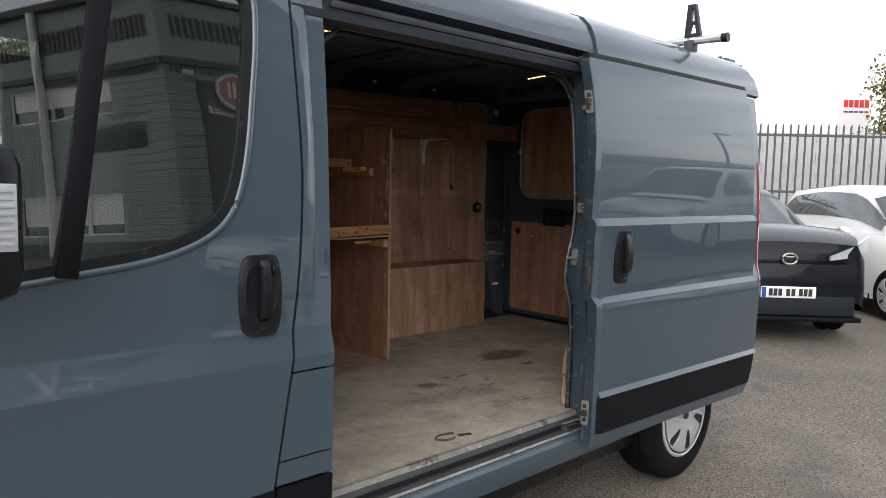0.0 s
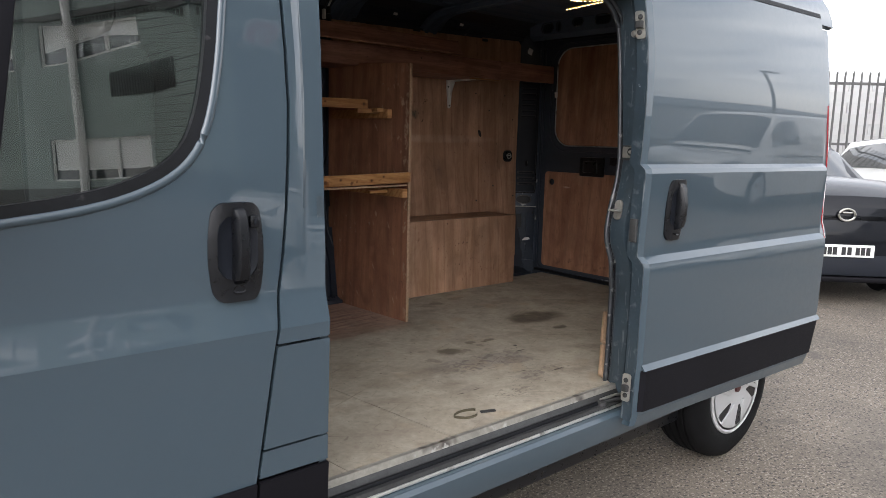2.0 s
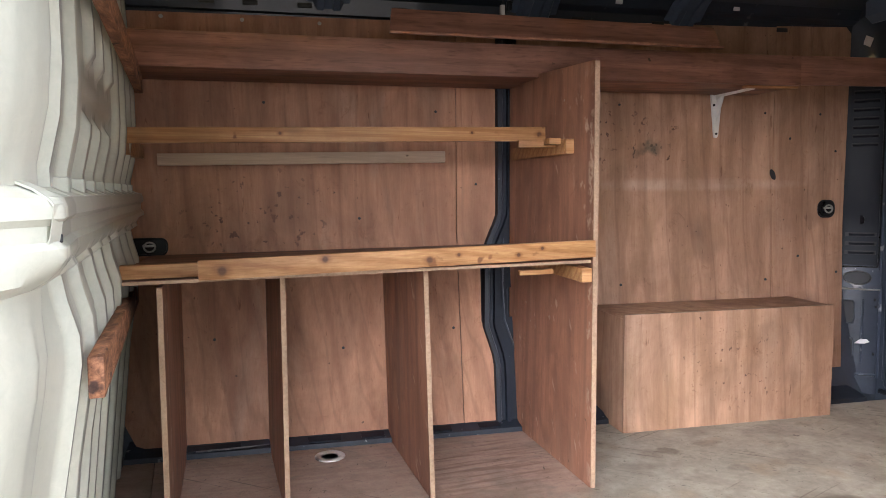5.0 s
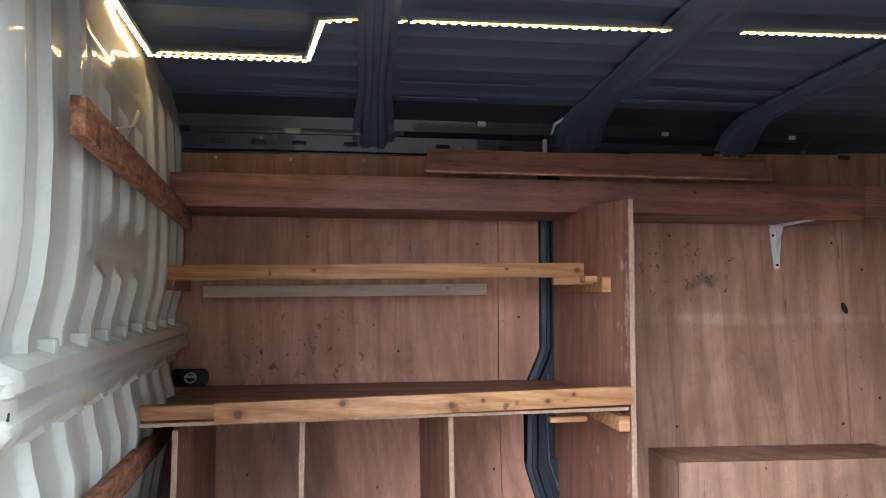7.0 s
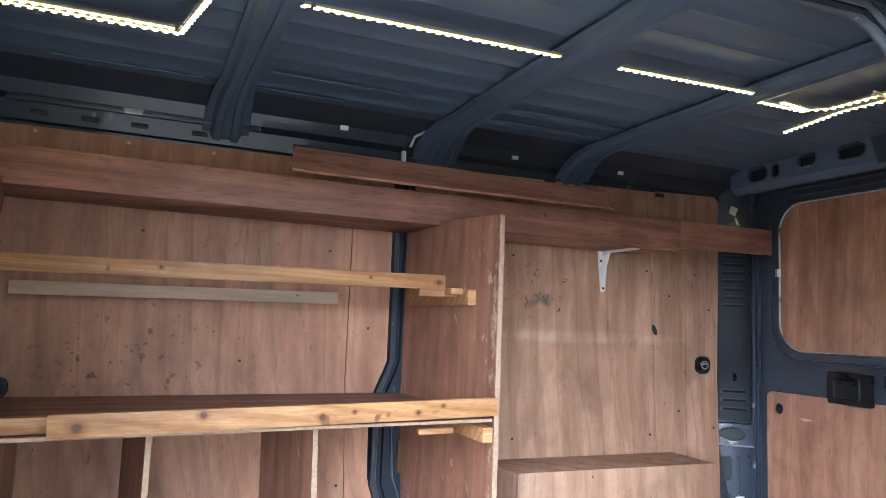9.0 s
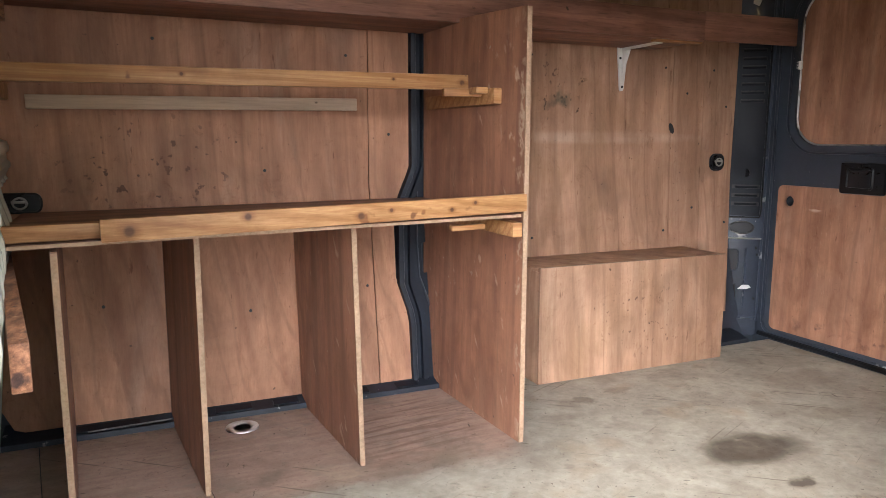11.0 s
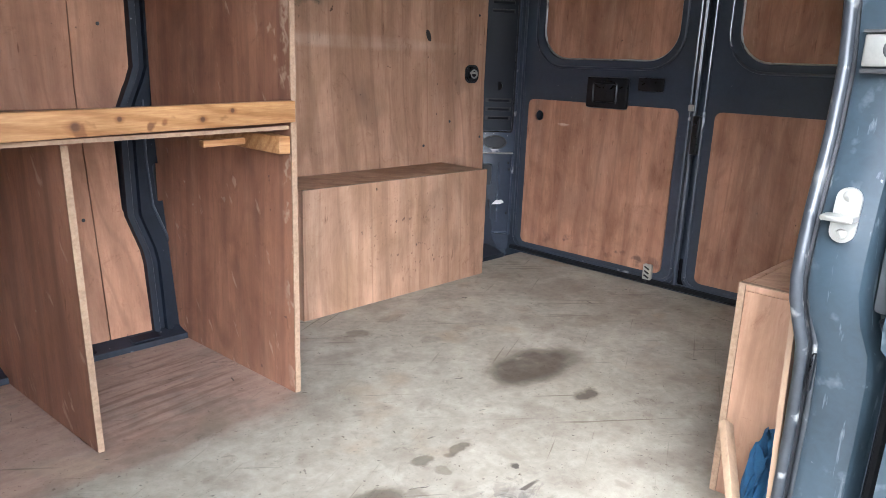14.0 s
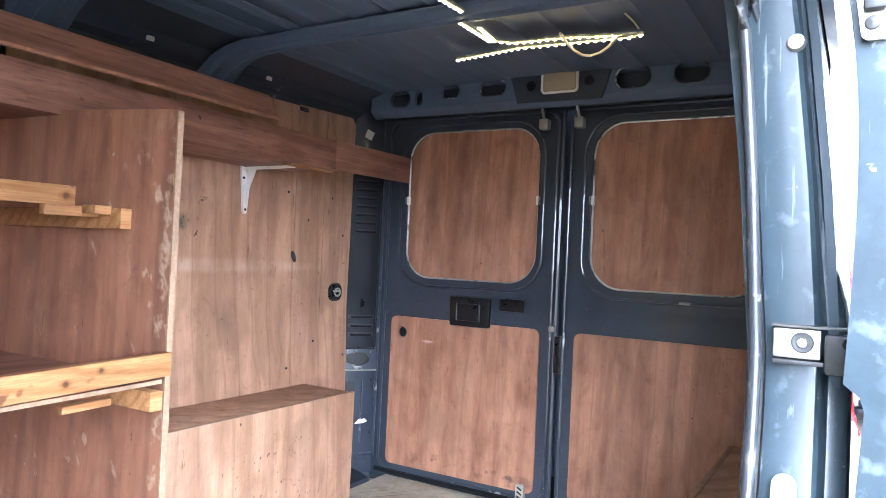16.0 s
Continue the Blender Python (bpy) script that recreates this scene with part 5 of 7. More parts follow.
# black patches drawn for the shaded recesses in the sill
for sx0, sx1 in ((0.02, 0.20), (0.42, 0.53), (0.60, 0.68), (0.80, 0.92), (1.02, 1.10)):
    part("sill_slot", skin(rounded(sx0, sx1, 0.0, 1.0, 0.03), [], lambda u, v: (u, 1.748 + 0.030 * v, 0.5535 + 0.007 * v), (0, 0, -0.004)), VENT, van)
part("sill_rod", tube([(0.06, 1.745, 0.553), (0.30, 1.748, 0.556)], 0.003, 6), STRIP, van, "thin silver rod in the sill")


def roof_in(x, y):
    ph = (y - 0.15) / 0.125
    rib = 0.5 + 0.5 * math.cos(2 * math.pi * ph)
    edge = min(1, max(0, (x + 0.08) / 0.04)) * min(1, max(0, (2.62 - x) / 0.04))
    return (x, y, 2.148 - 0.007 * (rib ** 9) * edge + 0.010 * (1 - ((y - 1.03) / 0.8) ** 2))


part("roof_lining", grid(roof_in, [-0.25, -0.08, -0.04] + steps(0.2, 2.5, 10) + [2.58, 2.62, 2.80], steps(0.20, 1.75, 124), (0, 0, 0.006)), PAINT_LIFTED, van, "navy ribbed roof skin")
part("near_cant", grid(lambda x, i: (x, [0.15, 0.15, 0.17, 0.22, 0.26][int(i)], [1.925, 2.02, 2.09, 2.13, 2.15][int(i)]), steps(-0.2, 2.8, 6), list(range(5)), (0, -0.004, 0.004)), PAINT_IN, van)


def bow(x0, w):
    prof = [(-w / 2 - 0.020, 2.143), (-w / 2 - 0.004, 2.140), (-w / 2 + 0.004, 2.118), (-w * 0.20, 2.116), (-w * 0.14, 2.123), (w * 0.14, 2.123), (w * 0.20, 2.116), (w / 2 - 0.004, 2.118), (w / 2 + 0.004, 2.140), (w / 2 + 0.020, 2.143)]
    def f(i, y):
        drop = lerp([(0.16, -0.06), (0.30, -0.005), (0.5, 0.0), (1.5, 0.0), (1.75, -0.010), (1.86, -0.060), (1.90, -0.10)], y)
        flare = 1 + 0.5 * lerp([(0.16, 1), (0.35, 0), (1.6, 0), (1.88, 1)], y)
        return (x0 + prof[int(i)][0] * flare, y, prof[int(i)][1] + drop)
    return grid(f, list(range(len(prof))), [0.16, 0.22, 0.30, 0.40] + steps(0.5, 1.5, 6) + [1.6, 1.7, 1.78, 1.84, 1.90], (0, 0, 0.004))


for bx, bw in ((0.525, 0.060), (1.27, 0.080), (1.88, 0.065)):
    part("roof_bow", bow(bx, bw), PAINT_LIFTED, van, sharp=14)

# mid pillar on the far side
PIL = [(0.53, 1.126), (0.78, 1.128), (0.90, 1.092), (1.19, 1.106), (1.30, 1.158), (2.02, 1.156)]
def mid_pillar(i, z):
    prof = [(-0.040, 0.03), (-0.032, 0.002), (-0.014, 0.0), (-0.009, 0.010), (0.006, 0.010), (0.011, 0.0), (0.030, 0.0), (0.038, 0.030)]
    k = 0.9
    return (lerp(PIL, z) + prof[int(i)][0] * k, lerp([(0.55, 1.80), (1.25, 1.90), (2.1, 1.90)], z) - 0.024 + prof[int(i)][1], z)


part("mid_pillar", grid(mid_pillar, list(range(8)), [0.53, 0.7, 0.76, 0.80, 0.86, 0.90, 0.95, 1.05, 1.15, 1.19, 1.22, 1.27, 1.31, 1.5, 1.8, 2.02], (0, 0.004, 0)), PILLAR_DARK, van, "near-black steel body pillar")

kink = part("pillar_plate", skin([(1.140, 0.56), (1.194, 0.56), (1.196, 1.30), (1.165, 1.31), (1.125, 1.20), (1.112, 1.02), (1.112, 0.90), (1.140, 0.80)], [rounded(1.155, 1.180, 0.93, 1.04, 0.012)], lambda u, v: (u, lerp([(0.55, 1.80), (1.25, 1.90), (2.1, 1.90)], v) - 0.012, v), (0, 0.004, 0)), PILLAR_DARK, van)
part("plate_bead", tube([(u, lerp([(0.55, 1.80), (1.25, 1.90)], v) - 0.014, v) for u, v in ((1.150, 1.22), (1.139, 1.05), (1.142, 0.92), (1.182, 0.80))], 0.004, 6), PAINT_BEAD, kink)
for pu, pv in ((1.168, 1.13), (1.178, 0.86)):
    part("plate_hole", lathe([(0, -0.001), (0.006, -0.001), (0.006, 0.003)], (pu, lerp([(0.55, 1.80), (1.25, 1.90)], pv) - 0.013, pv), "y", 12), INK, kink)

# near inner wall behind the opening
part("near_wall", grid(lambda x, z: (x, 0.135 + lerp([(0.5, -0.01), (1.3, -0.02), (2.0, 0.0)], z), z), [1.33, 1.6, 2.0, 2.4, 2.80], [0.50, 0.9, 1.3, 1.7, 2.0, 2.10], (0, -0.02, 0)), PAINT_IN, van)

# rear corner post with vent grilles
def corner(u, z):
    return (2.655 + 0.125 * u, 1.925 - 0.105 * u - 0.010 * math.sin(u * math.pi), z)


def on_post(u, z, out):
    return tuple(Vector(corner(u, z)) + Vector((-0.64 * out, -0.77 * out, 0)))


post = part("corner_post", grid(corner, steps(0, 1, 6), [0.53, 0.60, 0.61, 0.75, 0.97, 0.98, 1.075, 1.085, 1.4, 1.85, 2.13], (0.02, 0.02, 0)), PAINT_DIMMED, van, "navy painted rear corner post")
part("post_flange", tube([on_post(1.0, z, 0.006) for z in steps(0.60, 2.08, 12)], 0.006, 8), PAINT_WORN_GLINT, post)
part("post_bead", tube([on_post(0.93, z, 0.004) for z in steps(1.06, 2.08, 10)], 0.0035, 6), PAINT_WORN_GLINT, post)
vent = part("vent_panel", skin(rounded(0.06, 0.90, 1.075, 1.90, 0.035), [rounded(0.20, 0.80, zz - 0.0075, zz + 0.0075, 0.007, 3) for zz in steps(1.575, 1.79, 6)] + [rounded(0.14, 0.84, zz - 0.0085, zz + 0.0085, 0.008, 3) for zz in (1.128, 1.166, 1.204)],
                            lambda u, v: on_post(u, v, 0.012 - (0.006 if v < 1.33 else 0.0)), (0.004, 0.005, 0), us=steps(0.15, 0.85, 6), vs=[1.325, 1.335]), VENT, post, "black plastic vent cover with slots")
# black sheet put behind the slots for the shade inside
part("vent_backing", skin(rounded(0.08, 0.88, 1.09, 1.88, 0.03), [], lambda u, v: on_post(u, v, 0.0015), (0.001, 0.001, 0), us=steps(0.15, 0.8, 6)), INK, vent)
part("vent_rim", tube([on_post(u, v, 0.012) for u, v in rounded(0.05, 0.91, 1.068, 1.90, 0.04)], 0.004, 6, True), BLACK, vent)
part("vent_disc", lathe([(0.0, 0.004), (0.016, 0.004), (0.018, 0.0)], on_post(0.46, 1.265, 0.010), "x", 18), BLACK, vent)
for zz in steps(1.575, 1.79, 6) + [1.128, 1.166, 1.204]:
    part("vent_slat", grid(lambda u, v: on_post(0.22 + 0.56 * u, zz - 0.006 + 0.010 * v, 0.001 + 0.006 * (1 - v)), [0, 0.5, 1], [0, 1], (0.002, 0.002, 0.003)), VENT, vent)
brk = part("post_bracket", skin([(0.02, 0.975), (0.98, 0.975), (0.98, 1.052), (0.90, 1.066), (0.10, 1.066), (0.02, 1.055)], [[(0.44 + 0.30 * math.cos(radians(a)) * (0.8 + 0.2 * abs(math.cos(radians(a)))), 1.022 + 0.027 * math.sin(radians(a))) for a in range(0, 360, 20)]],
                              lambda u, v: on_post(u, v, 0.010), (0.003, 0.004, 0), us=steps(0.1, 0.9, 6)), PAINT_WORN_GLINT, post, "scratched bracket with an oval hole")
part("bracket_lip", tube([on_post(u, 0.974, 0.014) for u in steps(0.02, 0.98, 6)], 0.004, 6), STEEL, brk)
part("hole_rim", tube([on_post(0.44 + 0.31 * math.cos(radians(a)), 1.022 + 0.028 * math.sin(radians(a)), 0.013) for a in range(0, 360, 24)], 0.003, 6, True), STRIP, brk)
# black sheet put behind the oval hole for the shade inside
part("oval_backing", skin(rounded(0.10, 0.80, 0.99, 1.055, 0.03), [], lambda u, v: on_post(u, v, 0.002), (0.001, 0.001, 0), us=steps(0.15, 0.75, 6)), INK, brk)
for zz, hh in ((0.715, 0.050), (0.875, 0.048)):
    part("post_hole", skin(rounded(0.10, 0.40, zz - hh, zz + hh, 0.045), [], lambda u, v: on_post(u, v, 0.004), (0.002, 0.002, 0), us=steps(0.15, 0.35, 3)), INK, post)
    part("hole_lip", tube([on_post(u, v, 0.005) for u, v in rounded(0.10, 0.40, zz - hh, zz + hh, 0.045)], 0.003, 6, True), PAINT_IN, post)
part("post_rib", tube([on_post(0.58, 0.66, 0.004), on_post(0.58, 0.93, 0.004)], 0.0045, 6), PAINT_WORN_GLINT, post)
part("post_joint", tube([on_post(u, 0.612, 0.004) for u in steps(0, 1, 5)], 0.004, 6), PAINT_WORN_GLINT, post)
part("foot_step", skin(rounded(0.0, 0.92, 0.532, 0.606, 0.01), [], lambda u, v: on_post(u, v, 0.016), (0.01, 0.012, 0)), PAINT_DIMMED, post)
part("sealant_smear", skin([(0.42, 0.742), (0.66, 0.744), (0.78, 0.752), (0.70, 0.764), (0.52, 0.760)], [], lambda u, v: on_post(u, v, 0.011), (0.002, 0.002, 0)), WHITE, post, "smear of white sealant")
for uu, zz in ((0.86, 0.93), (0.90, 0.90), (0.88, 0.70)):
    part("post_dot", lathe([(0.0, 0.003), (0.005, 0.003), (0.006, 0.0)], on_post(uu, zz, 0.004), "x", 10), INK, post)
part("paper_tag", beam((2.702, 1.838, 1.985), (2.702, 1.874, 2.003), 0.003, 0.036, 0.0, up=(0, -0.45, 0.9)), WHITE, post, "small white tag")

# rear doors with plywood panels
def rear_door(y0, y1, sgn, name_label, hole=False):
    d = thing("rear_door", "", "")
    d.parent = van
    X = 2.79
    win = rounded(y0 + 0.092, y1 - 0.092, 1.385, 2.012, 0.12, 8)
    low = rounded(y0 + 0.060, y1 - 0.060, 0.590, 1.212, 0.02, 4)
    part("door_frame", skin(rounded(y0, y1, 0.545, 2.075, 0.05), [win, low], lambda u, v: (X + (0.012 if v > 1.30 else 0.0), u, v), (0.03, 0, 0), vs=[1.29, 1.31]), PAINT_IN, d)
    part("frame_bead", tube([(X + 0.004, u, v) for u, v in rounded(y0 + 0.066, y1 - 0.066, 1.355, 2.035, 0.14, 8)], 0.005, 8, True), PAINT_BEAD, d)
    part("frame_rim", tube([(X - 0.004, u, v) for u, v in rounded(y0 + 0.012, y1 - 0.012, 0.558, 2.062, 0.05, 6)], 0.006, 8, True), PAINT_BEAD, d)
    up = part("window_blank", skin(rounded(y0 + 0.080, y1 - 0.080, 1.376, 2.020, 0.13, 8), [], lambda u, v: (X + 0.030, u, v), (0.01, 0, 0)), PLY_DOOR, d, "plywood sheet with rounded corners over the window")
    part("edge_bead", tube([(X + 0.026, u, v) for u, v in rounded(y0 + 0.095, y1 - 0.095, 1.388, 2.009, 0.118, 8)], 0.004, 6, True), ALU, up)
    for yy in (y0 + 0.092, y1 - 0.092):
        part("clip", box(X + 0.012, X + 0.026, yy - 0.011, yy + 0.011, 1.700, 1.735, 0.002), WHITE, up)
    lo = part("lower_panel", skin(rounded(y0 + 0.055, y1 - 0.055, 0.583, 1.217, 0.025, 4), [[(1.69 + 0.022 * math.cos(radians(a)), 1.150 + 0.022 * math.sin(radians(a))) for a in range(0, 360, 30)]] if hole else [], lambda u, v: (X - 0.008, u, v), (0.008, 0, 0)), PLY_DOOR, d, "reddish plywood door lining")
    part("back_sheet", skin(rounded(y0 + 0.02, y1 - 0.02, 0.56, 2.06, 0.05), [], lambda u, v: (X + 0.06, u, v), (0.02, 0, 0)), PAINT_IN, d)
    return d


rd = rear_door(1.005, 1.805, 1, "", True)
lb = part("latch_housing", box(2.765, 2.79, 1.27, 1.455, 1.200, 1.322, 0.010), BLACK, rd, "black plastic latch housing")
part("latch_lever", box(2.758, 2.768, 1.32, 1.415, 1.225, 1.295, 0.006), BLACK, lb)
part("latch_rim", tube([(2.764, u, v) for u, v in rounded(1.315, 1.42, 1.222, 1.300, 0.012, 4)], 0.004, 6, True), BLACK, lb)
part("latch_slot", box(2.780, 2.792, 1.13, 1.235, 1.275, 1.325, 0.004), BLACK, rd)
def floor_bracket(door, y0):
    fb = part("floor_bracket", box(2.768, 2.785, y0, y0 + 0.036, 0.552, 0.614, 0.003), STEEL, door, "slotted zinc floor bracket")
    for k in (0.566, 0.583, 0.600):
        part("bracket_slot", beam((2.767, y0 + 0.008, k - 0.005), (2.767, y0 + 0.028, k + 0.005), 0.004, 0.006, 0.001), INK, fb)


floor_bracket(rd, 1.090)
rd2 = rear_door(0.175, 0.975, -1, "")
floor_bracket(rd2, 0.66)
# dark strip stands in for the dirty, shaded gap under the doors
part("door_bottom_seal", tube([(2.779, 1.80, 0.548), (2.776, 1.40, 0.546), (2.778, 0.9, 0.547), (2.776, 0.18, 0.546)], 0.011, 8), RUBBER, van, "dark strip for the dirty gap under the rear doors")
part("door_meeting", tube([(2.772, 0.992, 0.56), (2.772, 0.992, 2.06)], 0.011, 8), PAINT_IN, van)
part("latch_bolt", box(2.752, 2.775, 0.988, 1.012, 1.215, 1.238, 0.004), STEEL, van, "worn steel latch bolt")
part("latch_post", box(2.758, 2.780, 0.962, 0.990, 1.06, 1.20, 0.004), BLACK, rd2)
for yy in (0.925, 1.065):
    hg = part("door_catch", box(2.74, 2.78, yy - 0.018, yy + 0.018, 1.985, 2.025, 0.004), STEEL, van, "steel door catch")
    part("catch_rod", tube([(2.75, yy, 2.025), (2.72, yy, 2.07)], 0.006, 6), STEEL, hg)

part("rear_closing_panel", box(2.876, 2.884, 0.14, 1.94, 0.5, 2.08), PAINT_IN, van)
part("door_surround", skin([(0.14, 0.50), (1.94, 0.50), (1.94, 2.17), (0.14, 2.17)], [rounded(0.19, 1.79, 0.56, 2.058, 0.06)], lambda u, v: (2.7845, u, v), (0.008, 0, 0)), PAINT_IN, van, "navy steel surround of the rear doors")

part("rear_top_closing", box(2.836, 2.842, 0.14, 1.94, 2.0, 2.17), PAINT_IN, van)

# header over the rear doors
HX = 2.63
holes = [rounded(1.605, 1.70, 2.085, 2.145, 0.028), rounded(1.545, 1.58, 2.088, 2.142, 0.016), rounded(1.375, 1.455, 2.105, 2.152, 0.022), rounded(1.175, 1.285, 2.100, 2.155, 0.024), rounded(0.635, 0.755, 2.088, 2.160, 0.034), rounded(0.445, 0.555, 2.088, 2.160, 0.034), rounded(0.25, 0.36, 2.088, 2.155, 0.03)]
header = part("rear_header", skin([(0.16, 2.05), (1.80, 2.05), (1.80, 2.19), (0.16, 2.19)], holes, lambda u, v: (HX + 0.03 * max(0, (2.075 - v) / 0.025), u, v), (0.012, 0, 0), vs=[2.075]), PAINT_LIFTED, van, "navy header with oval cut-outs")
for hole in holes:
    part("hole_rim", tube([(HX - 0.001, u, v) for u, v in hole], 0.0035, 6, True), PAINT_WORN_GLINT, header)
part("header_back", box(HX + 0.06, 2.80, 0.16, 1.80, 2.07, 2.19), PAINT_IN, header)
part("header_lip", grid(lambda y, i: ([HX + 0.03, 2.70, 2.79][int(i)], y, [2.05, 2.062, 2.078][int(i)]), [0.16, 1.80], [0, 1, 2], (0, 0, 0.006)), PAINT_IN, header)
mount = part("lamp_mount", skin([(0.80, 2.060), (1.12, 2.060), (1.155, 2.172), (0.765, 2.172)], [], lambda u, v: (HX - 0.012, u, v), (0.012, 0, 0)), PAINT_IN, header)
part("lamp_lens", box(HX - 0.026, HX - 0.011, 0.893, 1.017, 2.094, 2.166, 0.008), LAMP_LENS, mount, "cream interior lamp lens")
part("lamp_rim", tube([(HX - 0.016, u, v) for u, v in rounded(0.888, 1.022, 2.090, 2.170, 0.012, 4)], 0.005, 6, True), WHITE, mount)
for yy in (0.845, 1.065):
    part("mount_hole", lathe([(0.0, -0.003), (0.018, -0.002), (0.018, 0.004)], (HX - 0.012, yy, 2.122), "x", 18), BLACK, mount)

# cab interior seen through the window
cab = part("cab_floor", box(-1.32, -0.15, 0.05, 2.0, 0.48, 0.52), BLACK, van)
part("cab_bulkhead", box(-0.215, -0.205, 0.12, 1.95, 0.5, 2.12), SEAT, van)
part("seat_back", box(-0.46, -0.26, 0.28, 0.80, 0.95, 1.62, 0.06), SEAT, van)
part("head_rest", box(-0.42, -0.30, 0.42, 0.66, 1.64, 1.84, 0.05), SEAT, van)
part("seat_cushion", box(-0.95, -0.40, 0.28, 0.80, 0.80, 0.98, 0.06), SEAT, van)
part("dashboard", box(-1.70, -1.28, 0.06, 1.98, 0.8, 1.22, 0.08), BLACK, van)
part("steering_wheel", tube([(-1.12 + 0.10 * math.sin(radians(a)), 1.42 + 0.20 * math.cos(radians(a)), 1.20 + 0.18 * math.sin(radians(a))) for a in range(0, 360, 15)], 0.016, 8, True), BLACK, van)
part("cab_roof", box(-1.32, -0.2, 0.12, 1.94, 2.06, 2.10), SEAT, van)
part("windscreen_frame", box(-1.42, -1.36, 0.08, 0.16, 1.2, 2.0, 0.01), BLACK, van)
part("bonnet", grid(lambda u, y: (-1.36 - 0.75 * u, y, 1.15 - 0.40 * u * u), steps(0, 1, 6), steps(0.06, 2.0, 4), (0, 0, -0.3)), PAINT, van)
part("far_cab_door", skin([(-1.35, 0.5), (-0.15, 0.5), (-0.15, 2.0), (-1.35, 2.0)], [[(-1.2, 1.22), (-0.37, 1.26), (-0.37, 1.93), (-1.08, 1.93)]], lambda u, v: (u, 1.99, v), (0, 0.05, 0)), SEAT, van)
part("underbody", box(-1.3, 2.85, 0.26, 1.95, 0.30, 0.47), BLACK, van)
# added box under the sill, blocks sky light from the ground below
part("under_sill", box(-0.90, 1.80, 0.09, 0.255, 0.25, 0.47, 0.01), BLACK, van)

# ======================= loading floor =======================
floor = tagged(new("floor"), "worn plywood van floor with oil stains", "floor", kind="structure")
def seam(x0, y):
    """Joints between the sheets run slightly askew."""
    return x0 + 0.115 * (1.27 - y)


def floor_sheet(xa, xb, y0, y1, mat, top=FLOOR_Z):
    def f(u, y):
        a = xa if xa < -0.1 else seam(xa, y)
        b = xb if xb > 2.0 else seam(xb, y)
        return (a + (b - a) * u, y, top - 0.018)
    part("floor_sheet", grid(f, [0, 0.33, 0.67, 1], steps(y0, y1, 4), (0, 0, 0.018)), mat, floor)


floor_sheet(-0.16, -0.0135, 0.070, 1.745, FLOOR)
floor_sheet(-0.0110, 0.3545, 0.070, 1.745, FLOOR)
floor_sheet(0.3575, 2.785, 0.070, 1.745, FLOOR)
ring = part("floor_ring", lathe([(0.026, 0.0005), (0.050, 0.0005), (0.049, 0.004), (0.040, 0.006), (0.030, 0.004), (0.026, 0.0005)], (0.485, 1.655, FLOOR_Z + 0.001), "z", 24), ALU, floor, "worn metal floor ring")
part("ring_well", lathe([(0.0, 0.0012), (0.027, 0.0012), (0.027, 0.0004)], (0.485, 1.655, FLOOR_Z), "z", 20), DARKSTEEL, floor)
strap = thing("strap_loop", "frayed dark webbing loop lying on the floor", "strap", at=(0.64, 0.176, FLOOR_Z))
part("webbing", grid(lambda u, v: (0.045 * math.cos(u) * (1 + 0.15 * math.sin(3 * u)), 0.028 * math.sin(u), 0.001 + 0.008 * v), [radians(a) for a in range(20, 350, 15)], [0, 1], (0.002, 0.002, 0)), material("dark_webbing", (0.06, 0.05, 0.03), 0.9, var=0.3, fine=150), strap)
part("tail", beam((0.05, -0.012, 0.004), (0.10, -0.03, 0.004), 0.014, 0.005, 0.001), DARKSTEEL, strap)

# ======================= wall lining =======================
def wall_y(z):
    return lerp([(0.55, 1.795), (1.25, 1.90), (2.1, 1.90)], z)


lining = tagged(new("wall_lining"), "reddish plywood sheets lining the van side", "wall", kind="structure")
WV = [0.7, 0.9, 1.1, 1.25]
def wall_pale(z):
    return lerp([(0.55, 1.865), (1.0, 1.888), (1.25, 1.90), (2.1, 1.90)], z)


def lining_sheet(outline, label="", mat=PLY_Z, face=wall_y):
    return part("plywood_sheet", skin(outline, [], lambda u, v: (u, face(v) - 0.004, v), (0, 0.009, 0), vs=WV), mat, lining, label)


lining_sheet([(-0.155, 0.62), (-0.13, 0.570), (-0.09, 0.556), (0.974, 0.556), (0.974, 1.996), (-0.19, 1.985), (-0.19, 0.7)])
lining_sheet([(0.977, 0.556), (1.096, 0.556), (1.098, 0.79), (1.056, 0.92), (1.060, 1.11), (1.075, 1.19), (1.124, 1.30), (1.124, 2.00), (0.977, 1.996)])
lining_sheet([(1.206, 0.58), (2.30, 0.58), (2.30, 2.04), (1.206, 2.02)], mat=PLY_PALE, face=wall_pale)
lining_sheet([(2.3025, 0.58), (2.47, 0.58), (2.47, 2.05), (2.3025, 2.045)], mat=PLY_PALE, face=wall_pale)
lining_sheet([(2.4725, 0.58), (2.640, 0.58), (2.646, 1.0), (2.655, 2.03), (2.63, 2.055), (2.4725, 2.05)], mat=PLY_PALE, face=wall_pale)
